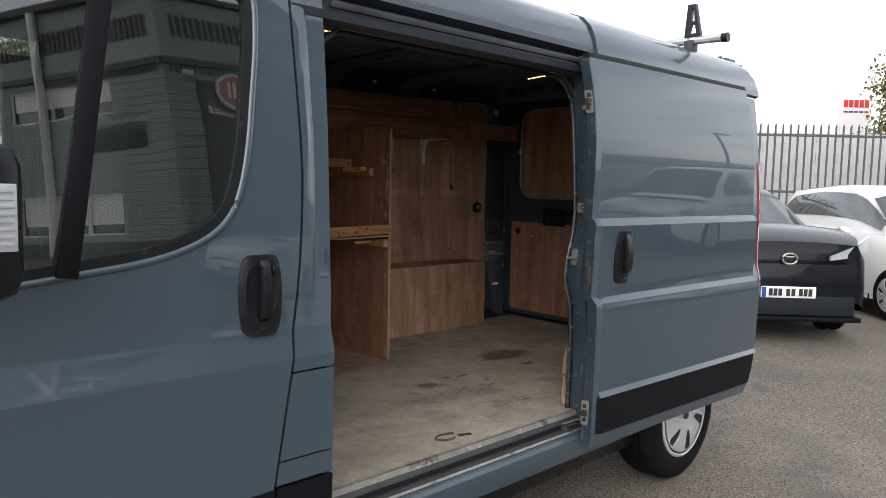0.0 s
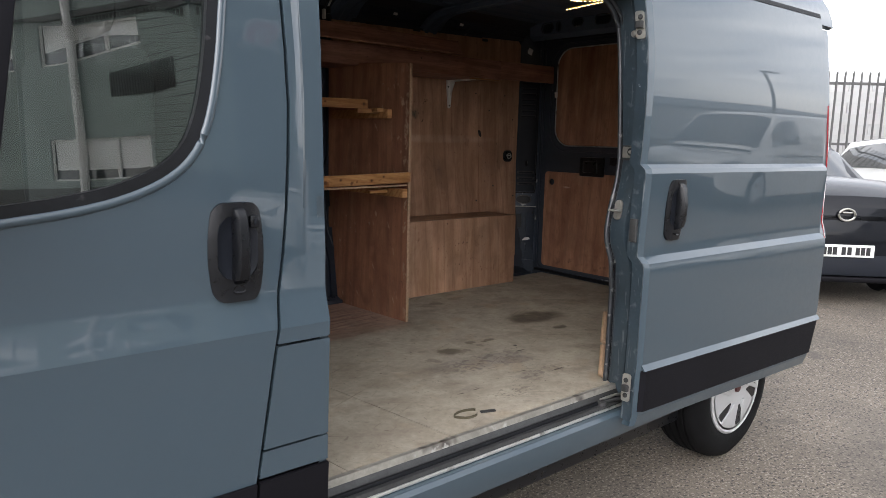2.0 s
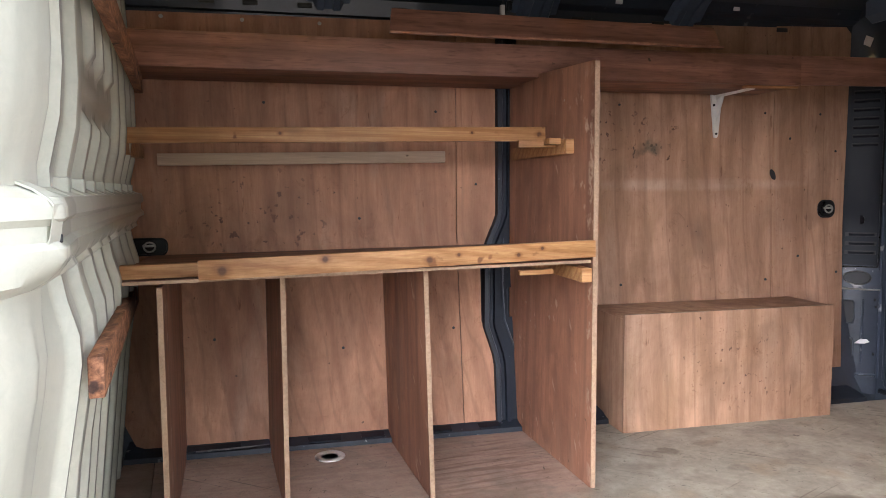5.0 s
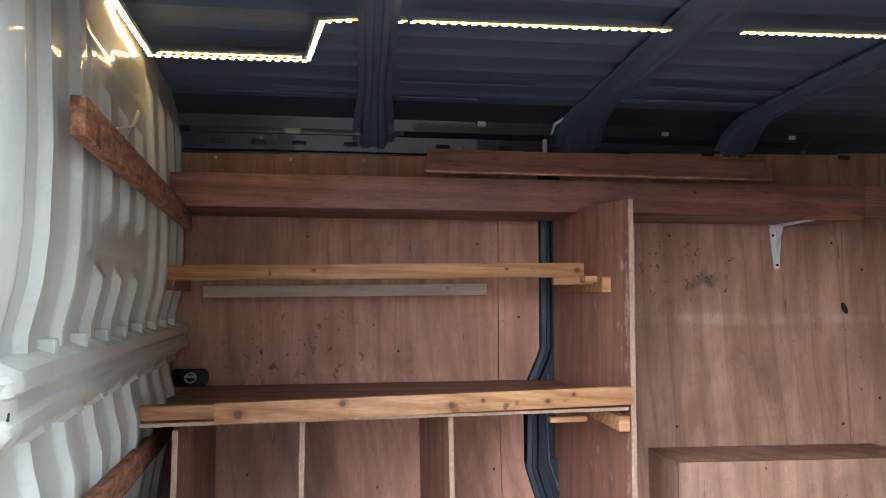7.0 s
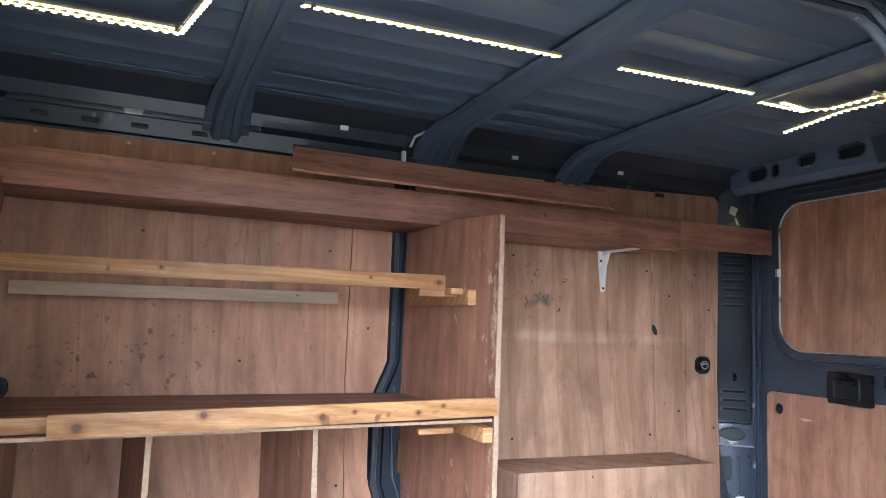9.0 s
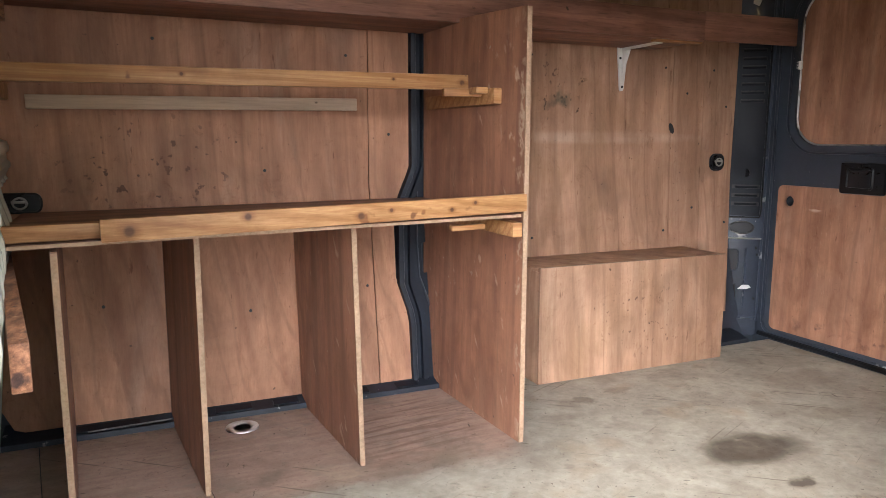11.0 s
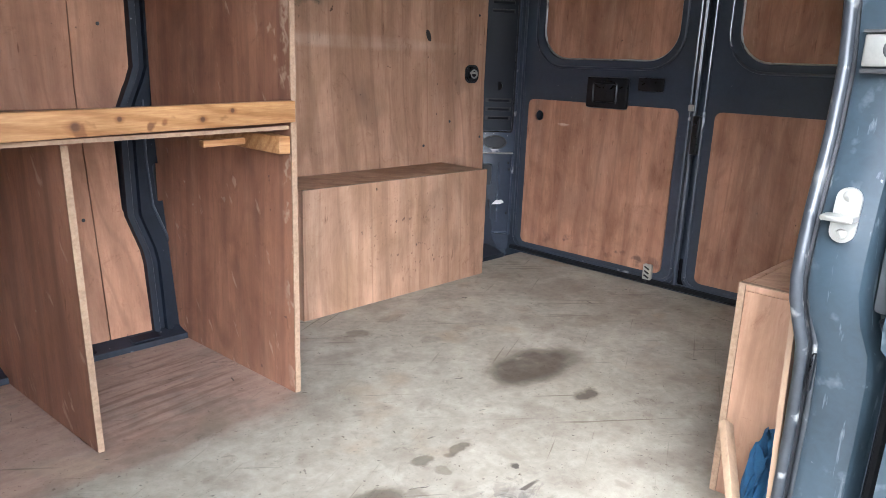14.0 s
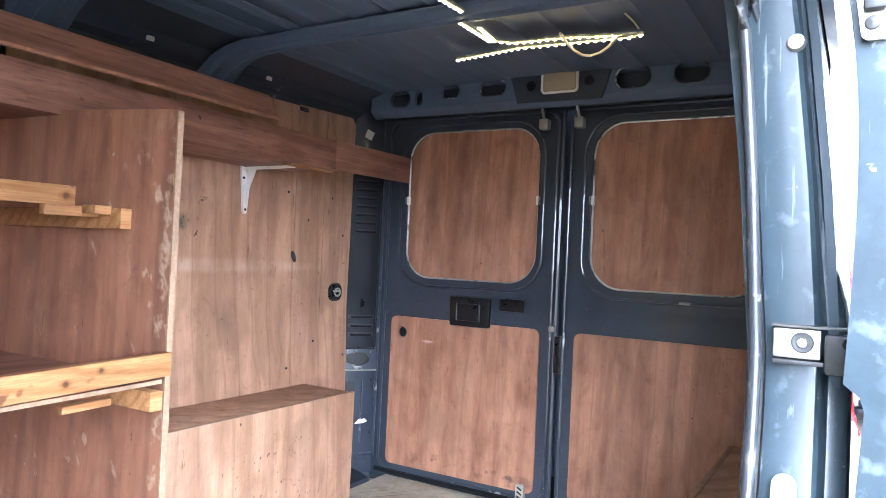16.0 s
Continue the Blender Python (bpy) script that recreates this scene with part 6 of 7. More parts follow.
for lx, lz, lw, lh in ((2.560, 1.312, 0.038, 0.034), (-0.085, 1.215, 0.060, 0.027)):
    tie = part("tie_down_cup", skin(rounded(lx - lw, lx + lw, lz - lh, lz + lh, lh * 0.75), [], lambda u, v: (u, wall_y(v) - 0.010, v), (0, 0.008, 0)), BLACK, lining, "black tie-down cup with steel ring")
    part("cup_rim", tube([(u, wall_y(v) - 0.010, v) for u, v in rounded(lx - lw, lx + lw, lz - lh, lz + lh, lh * 0.75)], 0.0035, 6, True), BLACK, tie)
    part("ring", tube([(lx + 0.006 + 0.018 * math.cos(radians(a)), wall_y(lz) - 0.018, lz + 0.016 * math.sin(radians(a))) for a in range(0, 360, 30)], 0.0035, 6, True), STEEL, tie)
    part("ring_pin", beam((lx - 0.016, wall_y(lz) - 0.016, lz + 0.004), (lx + 0.022, wall_y(lz) - 0.016, lz + 0.004), 0.006, 0.008, 0.001), STEEL, tie)
part("knot_hole", skin([(2.303 + 0.012 * math.cos(radians(a)) + 0.35 * 0.022 * math.sin(radians(a)) * -1, 1.454 + 0.022 * math.sin(radians(a))) for a in range(0, 360, 30)], [], lambda u, v: (u, wall_y(v) - 0.006, v), (0, 0.004, 0)), INK, lining)
for lx in steps(-0.02, 0.75, 3):
    part("screw_head", lathe([(0, -0.003), (0.006, -0.002), (0.007, 0.002)], (lx, 1.894, 1.972), "y", 10), STEEL, lining)

for lx, lz in ((1.25, 1.70), (1.25, 1.05), (1.62, 1.72), (1.62, 1.03), (2.26, 1.70), (2.26, 1.03), (2.38, 1.60), (2.42, 1.12), (2.52, 1.70), (2.60, 1.55), (2.60, 1.05), (0.30, 1.70), (0.62, 1.30), (0.90, 1.68), (1.05, 1.42), (0.12, 0.90), (0.55, 0.85), (0.95, 0.90)):
    part("screw_head", lathe([(0, -0.002), (0.0045, -0.0015), (0.0055, 0.001)], (lx, wall_y(lz) - 0.004, lz), "y", 10), DARKSTEEL, lining)

# ======================= wheel arch boxes =======================
def arch_box(name, x0, x1, y0, y1, h, inner):
    b = thing(name, "plywood box covering the wheel arch on the floor", "wheel arch box", group="wheel arch boxes")
    if inner:
        part("front_panel", box(x0, x1, y0, y0 + 0.012, FLOOR_Z, FLOOR_Z + h, 0.001), PLY_PALE, b)
        part("top_panel", box(x0, x1, y0 + 0.0125, y1, FLOOR_Z + h - 0.014, FLOOR_Z + h - 0.002, 0.001), PLY_PALE, b)
        part("end_panel", box(x0, x0 + 0.012, y0 + 0.0125, y1, FLOOR_Z, FLOOR_Z + h - 0.0145, 0.001), PLY_PALE, b)
        part("top_edge", box(x0 + 0.001, x1 - 0.001, y0 - 0.0005, y0 + 0.0115, FLOOR_Z + h, FLOOR_Z + h + 0.0015), PLY_EDGE, b)
    else:
        part("front_panel", box(x0, x1, y1 - 0.012, y1, FLOOR_Z, FLOOR_Z + h, 0.001), PLY_PALE, b)
        part("top_panel", box(x0, x1, y0, y1 - 0.0125, FLOOR_Z + h - 0.014, FLOOR_Z + h - 0.002, 0.001), PLY_PALE, b)
        part("end_panel", box(x0, x0 + 0.012, y0, y1 - 0.0125, FLOOR_Z, FLOOR_Z + h - 0.0145, 0.001), PLY_PALE, b)
        part("top_edge", box(x0 - 0.0005, x0 + 0.0115, y0, y1 - 0.001, FLOOR_Z + h - 0.002, FLOOR_Z + h), PLY_EDGE, b)
        part("corner_edge", box(x0 - 0.0015, x0 + 0.002, y1 - 0.012, y1 + 0.0005, FLOOR_Z, FLOOR_Z + h), PLY_EDGE, b)
    return b


arch_box("wheel_arch_box", 1.517, 2.385, 1.630, 1.895, 0.425, True)
arch_box("wheel_arch_box", 1.580, 2.45, 0.14, 0.312, 0.440, False)

# ======================= shelving =======================
shelves = thing("shelving_unit", "home-made plywood and pine shelving along the van side", "shelving")


def partition(x_front, x_back, y0, y1, ztop0, ztop1, t=0.012, mat=PLY_RED, label="", lean=0.0):
    def f(u, v):
        top = ztop0 + (ztop1 - ztop0) * u
        return (x_front + (x_back - x_front) * u + lean * v, y0 + (y1 - y0) * u, FLOOR_Z + 0.0008 + (top - FLOOR_Z) * v)
    p = part("partition", grid(f, [0, 0.5, 1], [0, 0.5, 1], (t, 0, 0)), mat, shelves, label)
    zs = steps(FLOOR_Z + 0.002, ztop0 - 0.002, 40)
    def edge(u, z):
        n = noise.noise(Vector((z * 30, u * 5 + x_front * 9, 0.3)))
        return (x_front - 0.0006 + (t + 0.0012) * u + lean * (z - FLOOR_Z) / (ztop0 - FLOOR_Z), y0 - 0.0022 - 0.0022 * abs(n), z)
    part("raw_edge", grid(edge, [0, 0.5, 1], zs, (0, 0.004, 0)), PLY_EDGE, p, "chipped pale plywood edge")
    return p


partition(1.205, 1.172, 1.225, 1.872, 1.755, 1.790, 0.013, PLY_RED, "tall reddish plywood partition")
partition(0.738, 0.700, 1.262, 1.790, 1.176, 1.176, lean=-0.016)
partition(0.340, 0.292, 1.256, 1.790, 1.174, 1.174)
partition(0.056, 0.015, 1.137, 1.790, 1.172, 1.172)
def deck_z(x):
    return 1.178 + 0.012 * (x + 0.075) / 1.273


def deck_y(x):
    """The front of the lower shelf runs a little askew."""
    return 1.138 + 0.088 * (x + 0.075) / 1.273


part("lower_shelf", grid(lambda x, v: (x, deck_y(x) + v * (1.885 - deck_y(x)), deck_z(x)), [-0.075, 0.4, 0.8, 1.198], [0, 0.5, 1], (0, 0, 0.009)), PLY_X, shelves)
part("lower_shelf_edge", grid(lambda x, v: (x, deck_y(x) - 0.0005 - 0.0025 * v - 0.002 * abs(noise.noise(Vector((x * 40, v, 2.2)))), deck_z(x) + 0.0005), steps(-0.0745, 1.1975, 90), [0, 1], (0, 0, 0.008)), PLY_EDGE, shelves)
part("lower_shelf_plank", beam((0.150, 1.138, 1.211), (1.203, 1.215, 1.232), 0.022, 0.048), PINE, shelves, "pale knotty pine plank")
part("shelf_batten", beam((-0.03, 1.175, 1.207), (0.256, 1.196, 1.209), 0.030, 0.034), PINE, shelves)
part("bracket_block", beam((1.186, 1.222, 1.155), (1.186, 1.86, 1.155), 0.030, 0.040), PINE, shelves)
part("wedge_block", beam((0.985, 1.228, 1.168), (1.085, 1.232, 1.170), 0.02, 0.014), PINE, shelves)
part("upper_shelf_plank", beam((-0.068, 1.523, 1.556), (1.172, 1.523, 1.574), 0.022, 0.044), PINE, shelves, "pale pine plank")
part("upper_shelf_batten", beam((1.186, 1.350, 1.526), (1.186, 1.870, 1.526), 0.026, 0.044), PINE, shelves)
part("batten_cap", beam((1.130, 1.40, 1.542), (1.168, 1.40, 1.542), 0.05, 0.018), PINE, shelves)
part("upper_cross_bar", beam((1.05, 1.43, 1.536), (1.170, 1.43, 1.538), 0.020, 0.022), PINE, shelves)
part("wall_batten", beam((-0.045, 1.884, 1.504), (0.930, 1.884, 1.518), 0.022, 0.040), PINE_GREY, shelves, "grey weathered batten")
part("end_block", beam((-0.105, 1.52, 1.528), (-0.105, 1.86, 1.528), 0.045, 0.044), PINE, shelves)
part("top_fascia", beam((-0.095, 1.616, 1.816), (2.186, 1.616, 1.818), 0.012, 0.104, 0.001), PLY_X, shelves, "long reddish plywood fascia")
part("top_fascia_end", beam((2.188, 1.622, 1.822), (2.668, 1.622, 1.828), 0.012, 0.104, 0.001), PLY_X, shelves)
part("top_shelf", box(-0.095, 2.183, 1.623, 1.885, 1.765, 1.777, 0.001), PLY_X, shelves)
part("fascia_batten", beam((1.975, 1.640, 1.768), (2.190, 1.640, 1.768), 0.030, 0.020), PINE, shelves)
part("nail", tube([(1.203, 1.40, 1.70), (1.196, 1.42, 1.665)], 0.0025, 5), STEEL, shelves)

loose = thing("loose_board", "reddish plywood strip lying on the top shelf", "board")
part("board_strip", skin([(0.678, 1.872), (1.800, 1.868), (1.790, 1.940), (0.690, 1.950)], [], lambda u, v: (u, 1.525 + 0.4 * (v - 1.87), v), (0, 0.008, 0)), PLY_X, loose)
part("board_edge", beam((0.676, 1.519, 1.871), (1.803, 1.519, 1.868), 0.014, 0.008, 0.001), PLY_RED, loose)

bracket = thing("shelf_bracket", "white pressed-steel shelf bracket on plywood", "bracket")
part("upright", skin([(2.006, 1.776), (2.010, 1.792), (2.020, 1.798), (2.054, 1.798), (2.058, 1.780), (2.042, 1.606), (2.036, 1.598), (2.028, 1.598), (2.024, 1.606)], [], lambda u, v: (u, 1.886, v), (0, 0.008, 0)), WHITE, bracket)
part("arm", skin([(1.66, 1.756), (1.86, 1.754), (1.886, 1.745), (1.886, 1.782), (1.66, 1.767)], [], lambda u, v: (2.028, u, v), (0.006, 0, 0)), WHITE, bracket)
part("arm_flange", grid(lambda x, y: (x, y, 1.766 + 0.016 * (y - 1.645) / 0.24), [2.014, 2.030, 2.046], steps(1.645, 1.886, 4), (0, 0, 0.003)), WHITE, bracket)
part("gusset", skin([(1.84, 1.756), (1.884, 1.756), (1.884, 1.66)], [], lambda u, v: (2.031, u, v), (0.004, 0, 0)), WHITE, bracket)
for xx, zz in ((2.033, 1.614), (2.020, 1.725), (2.019, 1.768), (2.044, 1.776)):
    part("screw_hole", lathe([(0, -0.002), (0.005, -0.001), (0.005, 0.001)], (xx, 1.885, zz), "y", 10), INK, bracket)

# battens on the bulkhead
for (za, zb, xo, lab) in ((1.745, 1.735, 0.03, "chipped reddish-brown timber batten screwed to the bulkhead"), (1.135, 1.08, 0.02, "chipped reddish-brown timber batten screwed to the bulkhead")):
    bt = thing("bulkhead_batten", lab, "batten", group="bulkhead battens")
    part("timber", beam((bulk(0.445, za)[0] + xo, 0.445, za), (bulk(1.77, zb)[0] + xo, 1.77, zb), 0.022, 0.060), BATTEN, bt)
    for yy in (0.62, 1.05, 1.58):
        zz = za + (zb - za) * (yy - 0.5) / 1.27
        part("screw", lathe([(0, 0.004), (0.005, 0.003), (0.0065, 0.0)], (bulk(0.5, za)[0] + xo + (bulk(1.77, zb)[0] - bulk(0.5, za)[0]) * (yy - 0.5) / 1.27 + 0.0115, yy, zz), "x", 10), DARKSTEEL, bt)
tie_wire = thing("tie_wire", "thin pale wire tied over the bulkhead batten", "wire")
part("wire", tube([(-0.02, 1.005, 1.862), (0.01, 0.86, 1.825), (0.045, 0.668, 1.772)], 0.0028, 6), WHITE, tie_wire)
part("wire_end", tube([(-0.02, 1.005, 1.862), (0.005, 0.90, 1.815), (0.04, 0.765, 1.765)], 0.0028, 6), WHITE, tie_wire)
part("hook", tube([(-0.012, 0.99, 1.855), (-0.008, 1.005, 1.885), (-0.012, 1.022, 1.90), (-0.014, 1.035, 1.88)], 0.004, 6), STEEL, tie_wire)

# timber and cloth propped behind the jamb
def offcut(label, a, b, w, h):
    t = thing("timber_offcut", label, "timber", group="timber offcuts")
    part("offcut", beam(a, b, w, h, 0.0012, up=(1, 0, 0)), OFFCUT, t)


offcut("pale pine block lying against the wheel arch box", (1.385, 0.198, 0.640), (1.487, 0.266, 0.730), 0.014, 0.024)
offcut("short reddish pine block lying by the door jamb", (1.285, 0.126, 0.545), (1.375, 0.189, 0.630), 0.014, 0.024)
near_sheet = part("plywood_sheet", grid(lambda u, z: (1.292 + 0.022 * (z - 0.53) / 0.5 + u * 0.27, 0.108 + 0.022 * (z - 0.53) / 0.5, z), steps(0, 1, 3), steps(0.532, 1.06, 6), (0, 0.007, 0)), PLY_PALE, lining)
part("raw_edge", grid(lambda u, z: (1.290 + 0.022 * (z - 0.53) / 0.5 - 0.0015 * abs(noise.noise(Vector((z * 35, u, 4)))), 0.1075 + 0.008 * u + 0.022 * (z - 0.53) / 0.5, z), [0, 1], steps(0.532, 1.06, 40), (0.004, 0, 0)), OFFCUT, near_sheet, "pale raw plywood edge")
cloth = thing("cloth_rag", "crumpled bright blue rag on the floor", "cloth", at=(1.510, 0.192, FLOOR_Z))
def rag(u, v):
    p = Vector((0.11 * (u - 0.5), 0.070 * (v - 0.5), 0))
    r2 = ((u - 0.5) ** 2 + (v - 0.5) ** 2) * 4
    h = 0.20 * max(0, 1 - r2) ** 0.6 + 0.05 * noise.noise(Vector((u * 6, v * 6, 1.7))) * (1 - min(1, r2)) + 0.02 * noise.noise(Vector((u * 15, v * 15, 3.1)))
    return (p.x + 0.012 * noise.noise(Vector((u * 9, v * 9, 8))), p.y + 0.012 * noise.noise(Vector((u * 9, v * 9, 5))), max(0.001, h))
part("cloth", grid(rag, steps(0, 1, 30), steps(0, 1, 30), (0, 0, 0.003)), BLUE_CLOTH, cloth)

# ======================= LED strip =======================
led = thing("led_strip", "warm white LED strip stuck along the roof", "light strip")
LED_RUNS = [[(-0.03, 0.60), (-0.035, 0.92), (-0.060, 1.262), (0.344, 1.256), (0.397, 0.980), (0.478, 0.962)], [(-0.03, 1.236), (0.330, 1.230)], [(0.575, 0.958), (0.590, 0.957)], [(0.602, 0.956), (1.208, 0.940)],
            [(1.380, 0.932), (1.812, 0.910)], [(1.940, 0.926), (2.06, 0.940), (2.10, 0.90), (2.11, 0.74), (2.165, 0.535)], [(2.195, 1.138), (2.15, 0.90), (2.175, 0.56)], [(1.885, 0.955), (2.07, 0.955)]]
LED_Z = 2.112
diode_mesh = bpy.data.meshes.new("diode")
bm = box(-0.0056, 0.0056, -0.0034, 0.0034, -0.0042, -0.002, 0.0006)
bm.to_mesh(diode_mesh)
bm.free()
diode_mesh.materials.append(LED)
for run in LED_RUNS:
    pts = [Vector((x, y, LED_Z)) for x, y in run]
    strip = part("strip_tape", tube(pts, 0.0075, 4, flat=0.16), LED_FRINGE, led)
    # added shield above the tape, keeps diode light off the roof
    part("tape_backing", tube([p + Vector((0, 0, 0.004)) for p in pts], 0.014, 4, flat=0.10), PAINT_LIFTED, strip)
    d = 0.0
    for a, b in zip(pts, pts[1:]):
        L = (b - a).length
        k = d
        while k < L:
            p = a + (b - a) * (k / L)
            one = new("diode", diode_mesh)
            one.parent, one.location = strip, p
            k += 0.0235
        d = k - L
conn = thing("cable_connector", "white cable connector hanging at the roof edge", "connector")
part("plug", box(1.135, 1.150, 1.860, 1.880, 2.010, 2.060, 0.003), WHITE, conn)
part("socket", box(1.158, 1.175, 1.855, 1.875, 2.040, 2.075, 0.003), BLACK, conn)
part("lead", tube([(1.142, 1.87, 2.06), (1.150, 1.85, 2.10), (1.19, 1.84, 2.115), (1.24, 1.84, 2.10)], 0.004, 6), BLACK, conn)
part("sheath", tube([(1.165, 1.866, 2.075), (1.172, 1.84, 2.11), (1.20, 1.80, 2.125)], 0.005, 6), WHITE, conn)
wire = thing("loose_wire", "thin loose cable hanging from the roof at the rear", "cable")
part("cable", tube([(2.057, 0.736, 2.108), (2.12, 0.742, 2.103), (2.185, 0.743, 2.098), (2.232, 0.735, 2.096), (2.248, 0.715, 2.096), (2.235, 0.680, 2.098), (2.20, 0.645, 2.101), (2.144, 0.603, 2.106), (2.137, 0.529, 2.110)], 0.004, 8), CABLE, wire, "cream looped cable")
part("cable_tail", tube([(1.978, 0.533, 2.112), (2.03, 0.525, 2.106), (2.095, 0.530, 2.108)], 0.003, 6), CABLE, wire)
for px, py in ((0.90, 1.80), (1.594, 1.86), (2.09, 1.86)):
    tg = thing("roof_clip", "small pale plastic clip on the roof edge", "clip", group="roof clips")
    part("clip_body", box(px - 0.014, px + 0.014, py - 0.004, py + 0.004, 2.085, 2.102, 0.002), WHITE, tg)

# ======================= yard: vehicles, fence, buildings =======================
def car(name, label, colour, at, heading, L=4.35, W=1.80, H=1.55, van_like=False, plate=True, kz=1.0, nose=0.0):
    """A parked hatchback or small van, built facing +x, then turned."""
    c = thing(name, label, "van" if van_like else "car", group="parked cars")
    B = [(-0.5, 0.80, 0.42, 0.72), (-0.485, 0.93, 0.32, 0.86), (-0.40, 0.99, 0.24, 0.95), (-0.2, 1.0, 0.22, 0.96), (0.05, 1.0, 0.22, 0.94), (0.22, 1.0, 0.22, 0.92), (0.36, 0.98, 0.24, 0.86), (0.45, 0.93, 0.26, 0.80), (0.49, 0.84, 0.30, 0.74), (0.5, 0.76, 0.36, 0.66)]
    def body(i, k):
        s, w, zb, zt = B[int(i)]
        zt += nose * min(1, max(0, (s - 0.05) / 0.3))
        zb += 0.35 * nose * (1 if s > 0.4 else 0)
        a = [(-1, 0.0), (-1.0, 0.35), (-0.98, 0.75), (-0.88, 1.0), (-0.4, 1.04), (0, 1.05), (0.4, 1.04), (0.88, 1.0), (0.98, 0.75), (1.0, 0.35), (1, 0.0)][int(k)]
        return (s * L, a[0] * w * W / 2, zb + (zt * kz - zb) * a[1] * (1.0 if not van_like else 1.08))
    bm = grid(body, list(range(len(B))), list(range(11)))
    bm.verts.ensure_lookup_table()
    bm.faces.new([bm.verts[k] for k in range(11)])
    bm.faces.new([bm.verts[(len(B) - 1) * 11 + k] for k in range(10, -1, -1)])
    part("body", bm, colour, c)
    if van_like:
        G = [(-0.49, 0.90, 0.88, H), (-0.47, 0.94, 0.90, H), (0.05, 0.94, 0.92, H), (0.13, 0.90, 0.92, H - 0.06), (0.28, 0.80, 0.90, 1.02)]
    else:
        G = [(-0.49, 0.78, 0.84, 0.90), (-0.43, 0.80, 0.90, 1.28), (-0.36, 0.78, 0.94, H - 0.06), (-0.15, 0.77, 0.95, H), (0.02, 0.76, 0.94, H - 0.02), (0.10, 0.76, 0.93, H - 0.12), (0.27, 0.82, 0.90, 0.95)]
    G = [(g0, g1, g2 * kz, max(g3, g2 * kz + 0.03)) for g0, g1, g2, g3 in G]
    def house(i, k):
        s, w, zb, zt = G[int(i)]
        a = [(-1.08, 0.0), (-0.97, 0.55), (-0.86, 0.93), (-0.6, 1.0), (0, 1.02), (0.6, 1.0), (0.86, 0.93), (0.97, 0.55), (1.08, 0.0)][int(k)]
        return (s * L, a[0] * w * W / 2, zb + (zt - zb) * a[1])
    part("cabin", grid(house, list(range(len(G))), list(range(9))), colour, c)
    # glazing stands a little proud of the cabin shell
    def glass_side(sg):
        def f(u, v):
            s = -0.40 + u * (0.60 if not van_like else 0.0) if not van_like else 0.02 + u * 0.16
            i = lerp([(g[0], n) for n, g in enumerate(G)], s)
            lo, hi = house(int(i), 0 if sg < 0 else 8), house(min(int(i) + 1, len(G) - 1), 0 if sg < 0 else 8)
            t = i - int(i)
            kk = (0.25 + 0.62 * v * (1 - 0.25 * abs(2 * u - 1) ** 3)) * 2
            def at(ii):
                ks = [0, 1, 2] if sg < 0 else [8, 7, 6]
                p0, p1, p2 = (Vector(house(ii, q)) for q in ks)
                return p0.lerp(p1, kk) if kk < 1 else p1.lerp(p2, kk - 1)
            p = at(int(i)).lerp(at(min(int(i) + 1, len(G) - 1)), t)
            return (p.x, p.y + sg * 0.012, p.z)
        return grid(f, steps(0, 1, 10), steps(0, 1, 3))
    for sg in (-1, 1):
        part("side_window", glass_side(sg), CAR_GLASS, c)
        if not van_like:
            part("door_handle", box(-0.24 * L, -0.195 * L, sg * (W / 2 - 0.012) - 0.015, sg * (W / 2 - 0.012) + 0.015, 0.80 * kz, 0.825 * kz, 0.006), colour, c)
            part("sill_trim", box(-0.22 * L, 0.23 * L, sg * (W / 2 - 0.02) - 0.02, sg * (W / 2 - 0.02) + 0.02, 0.20, 0.29, 0.01), TRIM, c)
    def screen(u, v):
        a, b = Vector(house(len(G) - 1, 4)), Vector(house(len(G) - 2 if not van_like else len(G) - 2, 4))
        p = a.lerp(b, 0.10 + 0.85 * v)
        w = W / 2 * (0.80 - 0.12 * v)
        return (p.x + 0.012, (2 * u - 1) * w, p.z + 0.016 - 0.06 * (2 * u - 1) ** 4)
    part("windscreen", grid(screen, steps(0, 1, 8), steps(0, 1, 4)), CAR_GLASS, c)
    for sx in (-0.30, 0.31):
        for sg in (-1, 1):
            wl_ = wheel(sx * L, 0.31, 0.0, c, r=0.31)
            wl_.scale = (0.93, 0.9, 0.93)
            wl_.location = (sx * L * 0.07, sg * (W / 2 - 0.0) if sg < 0 else W / 2, 0.02)
            if sg > 0:
                wl_.rotation_euler = (0, 0, math.pi)
                wl_.location = (sx * L * 2 - sx * L * 0.07, W / 2, 0.02)
    for sg in (-1, 1):
        part("headlight", grid(lambda u, v: ((0.503 - 0.066 * u ** 1.8) * L, sg * (0.42 + 0.545 * u) * W / 2, (0.625 + 0.05 * u + 0.15 * v * (0.25 + 0.75 * u)) * kz + nose), steps(0, 1, 6), [0, 0.5, 1], (0.035, 0, 0)), AMBER, c, "clear headlight")
        m = part("door_mirror", lathe([(0.0, -0.09), (0.06, -0.08), (0.075, 0.0), (0.05, 0.06), (0, 0.07)], (0.12 * L, sg * (W / 2 + 0.09), 1.0), "y", 14), colour, c)
        part("fog_lamp", lathe([(0, 0.02), (0.035, 0.015), (0.04, -0.02)], (0.482 * L, sg * 0.70 * W / 2, 0.40), "x", 14), AMBER, c)
        part("tail_light", box(-0.495 * L, -0.455 * L, sg * 0.80 * W / 2 - 0.08, sg * 0.80 * W / 2 + 0.08, 0.78, 0.92, 0.02), RED_LAMP, c)
    part("grille", box(0.488 * L, 0.503 * L, -0.72 * W / 2, 0.72 * W / 2, 0.28, 0.47, 0.01), VENT, c)
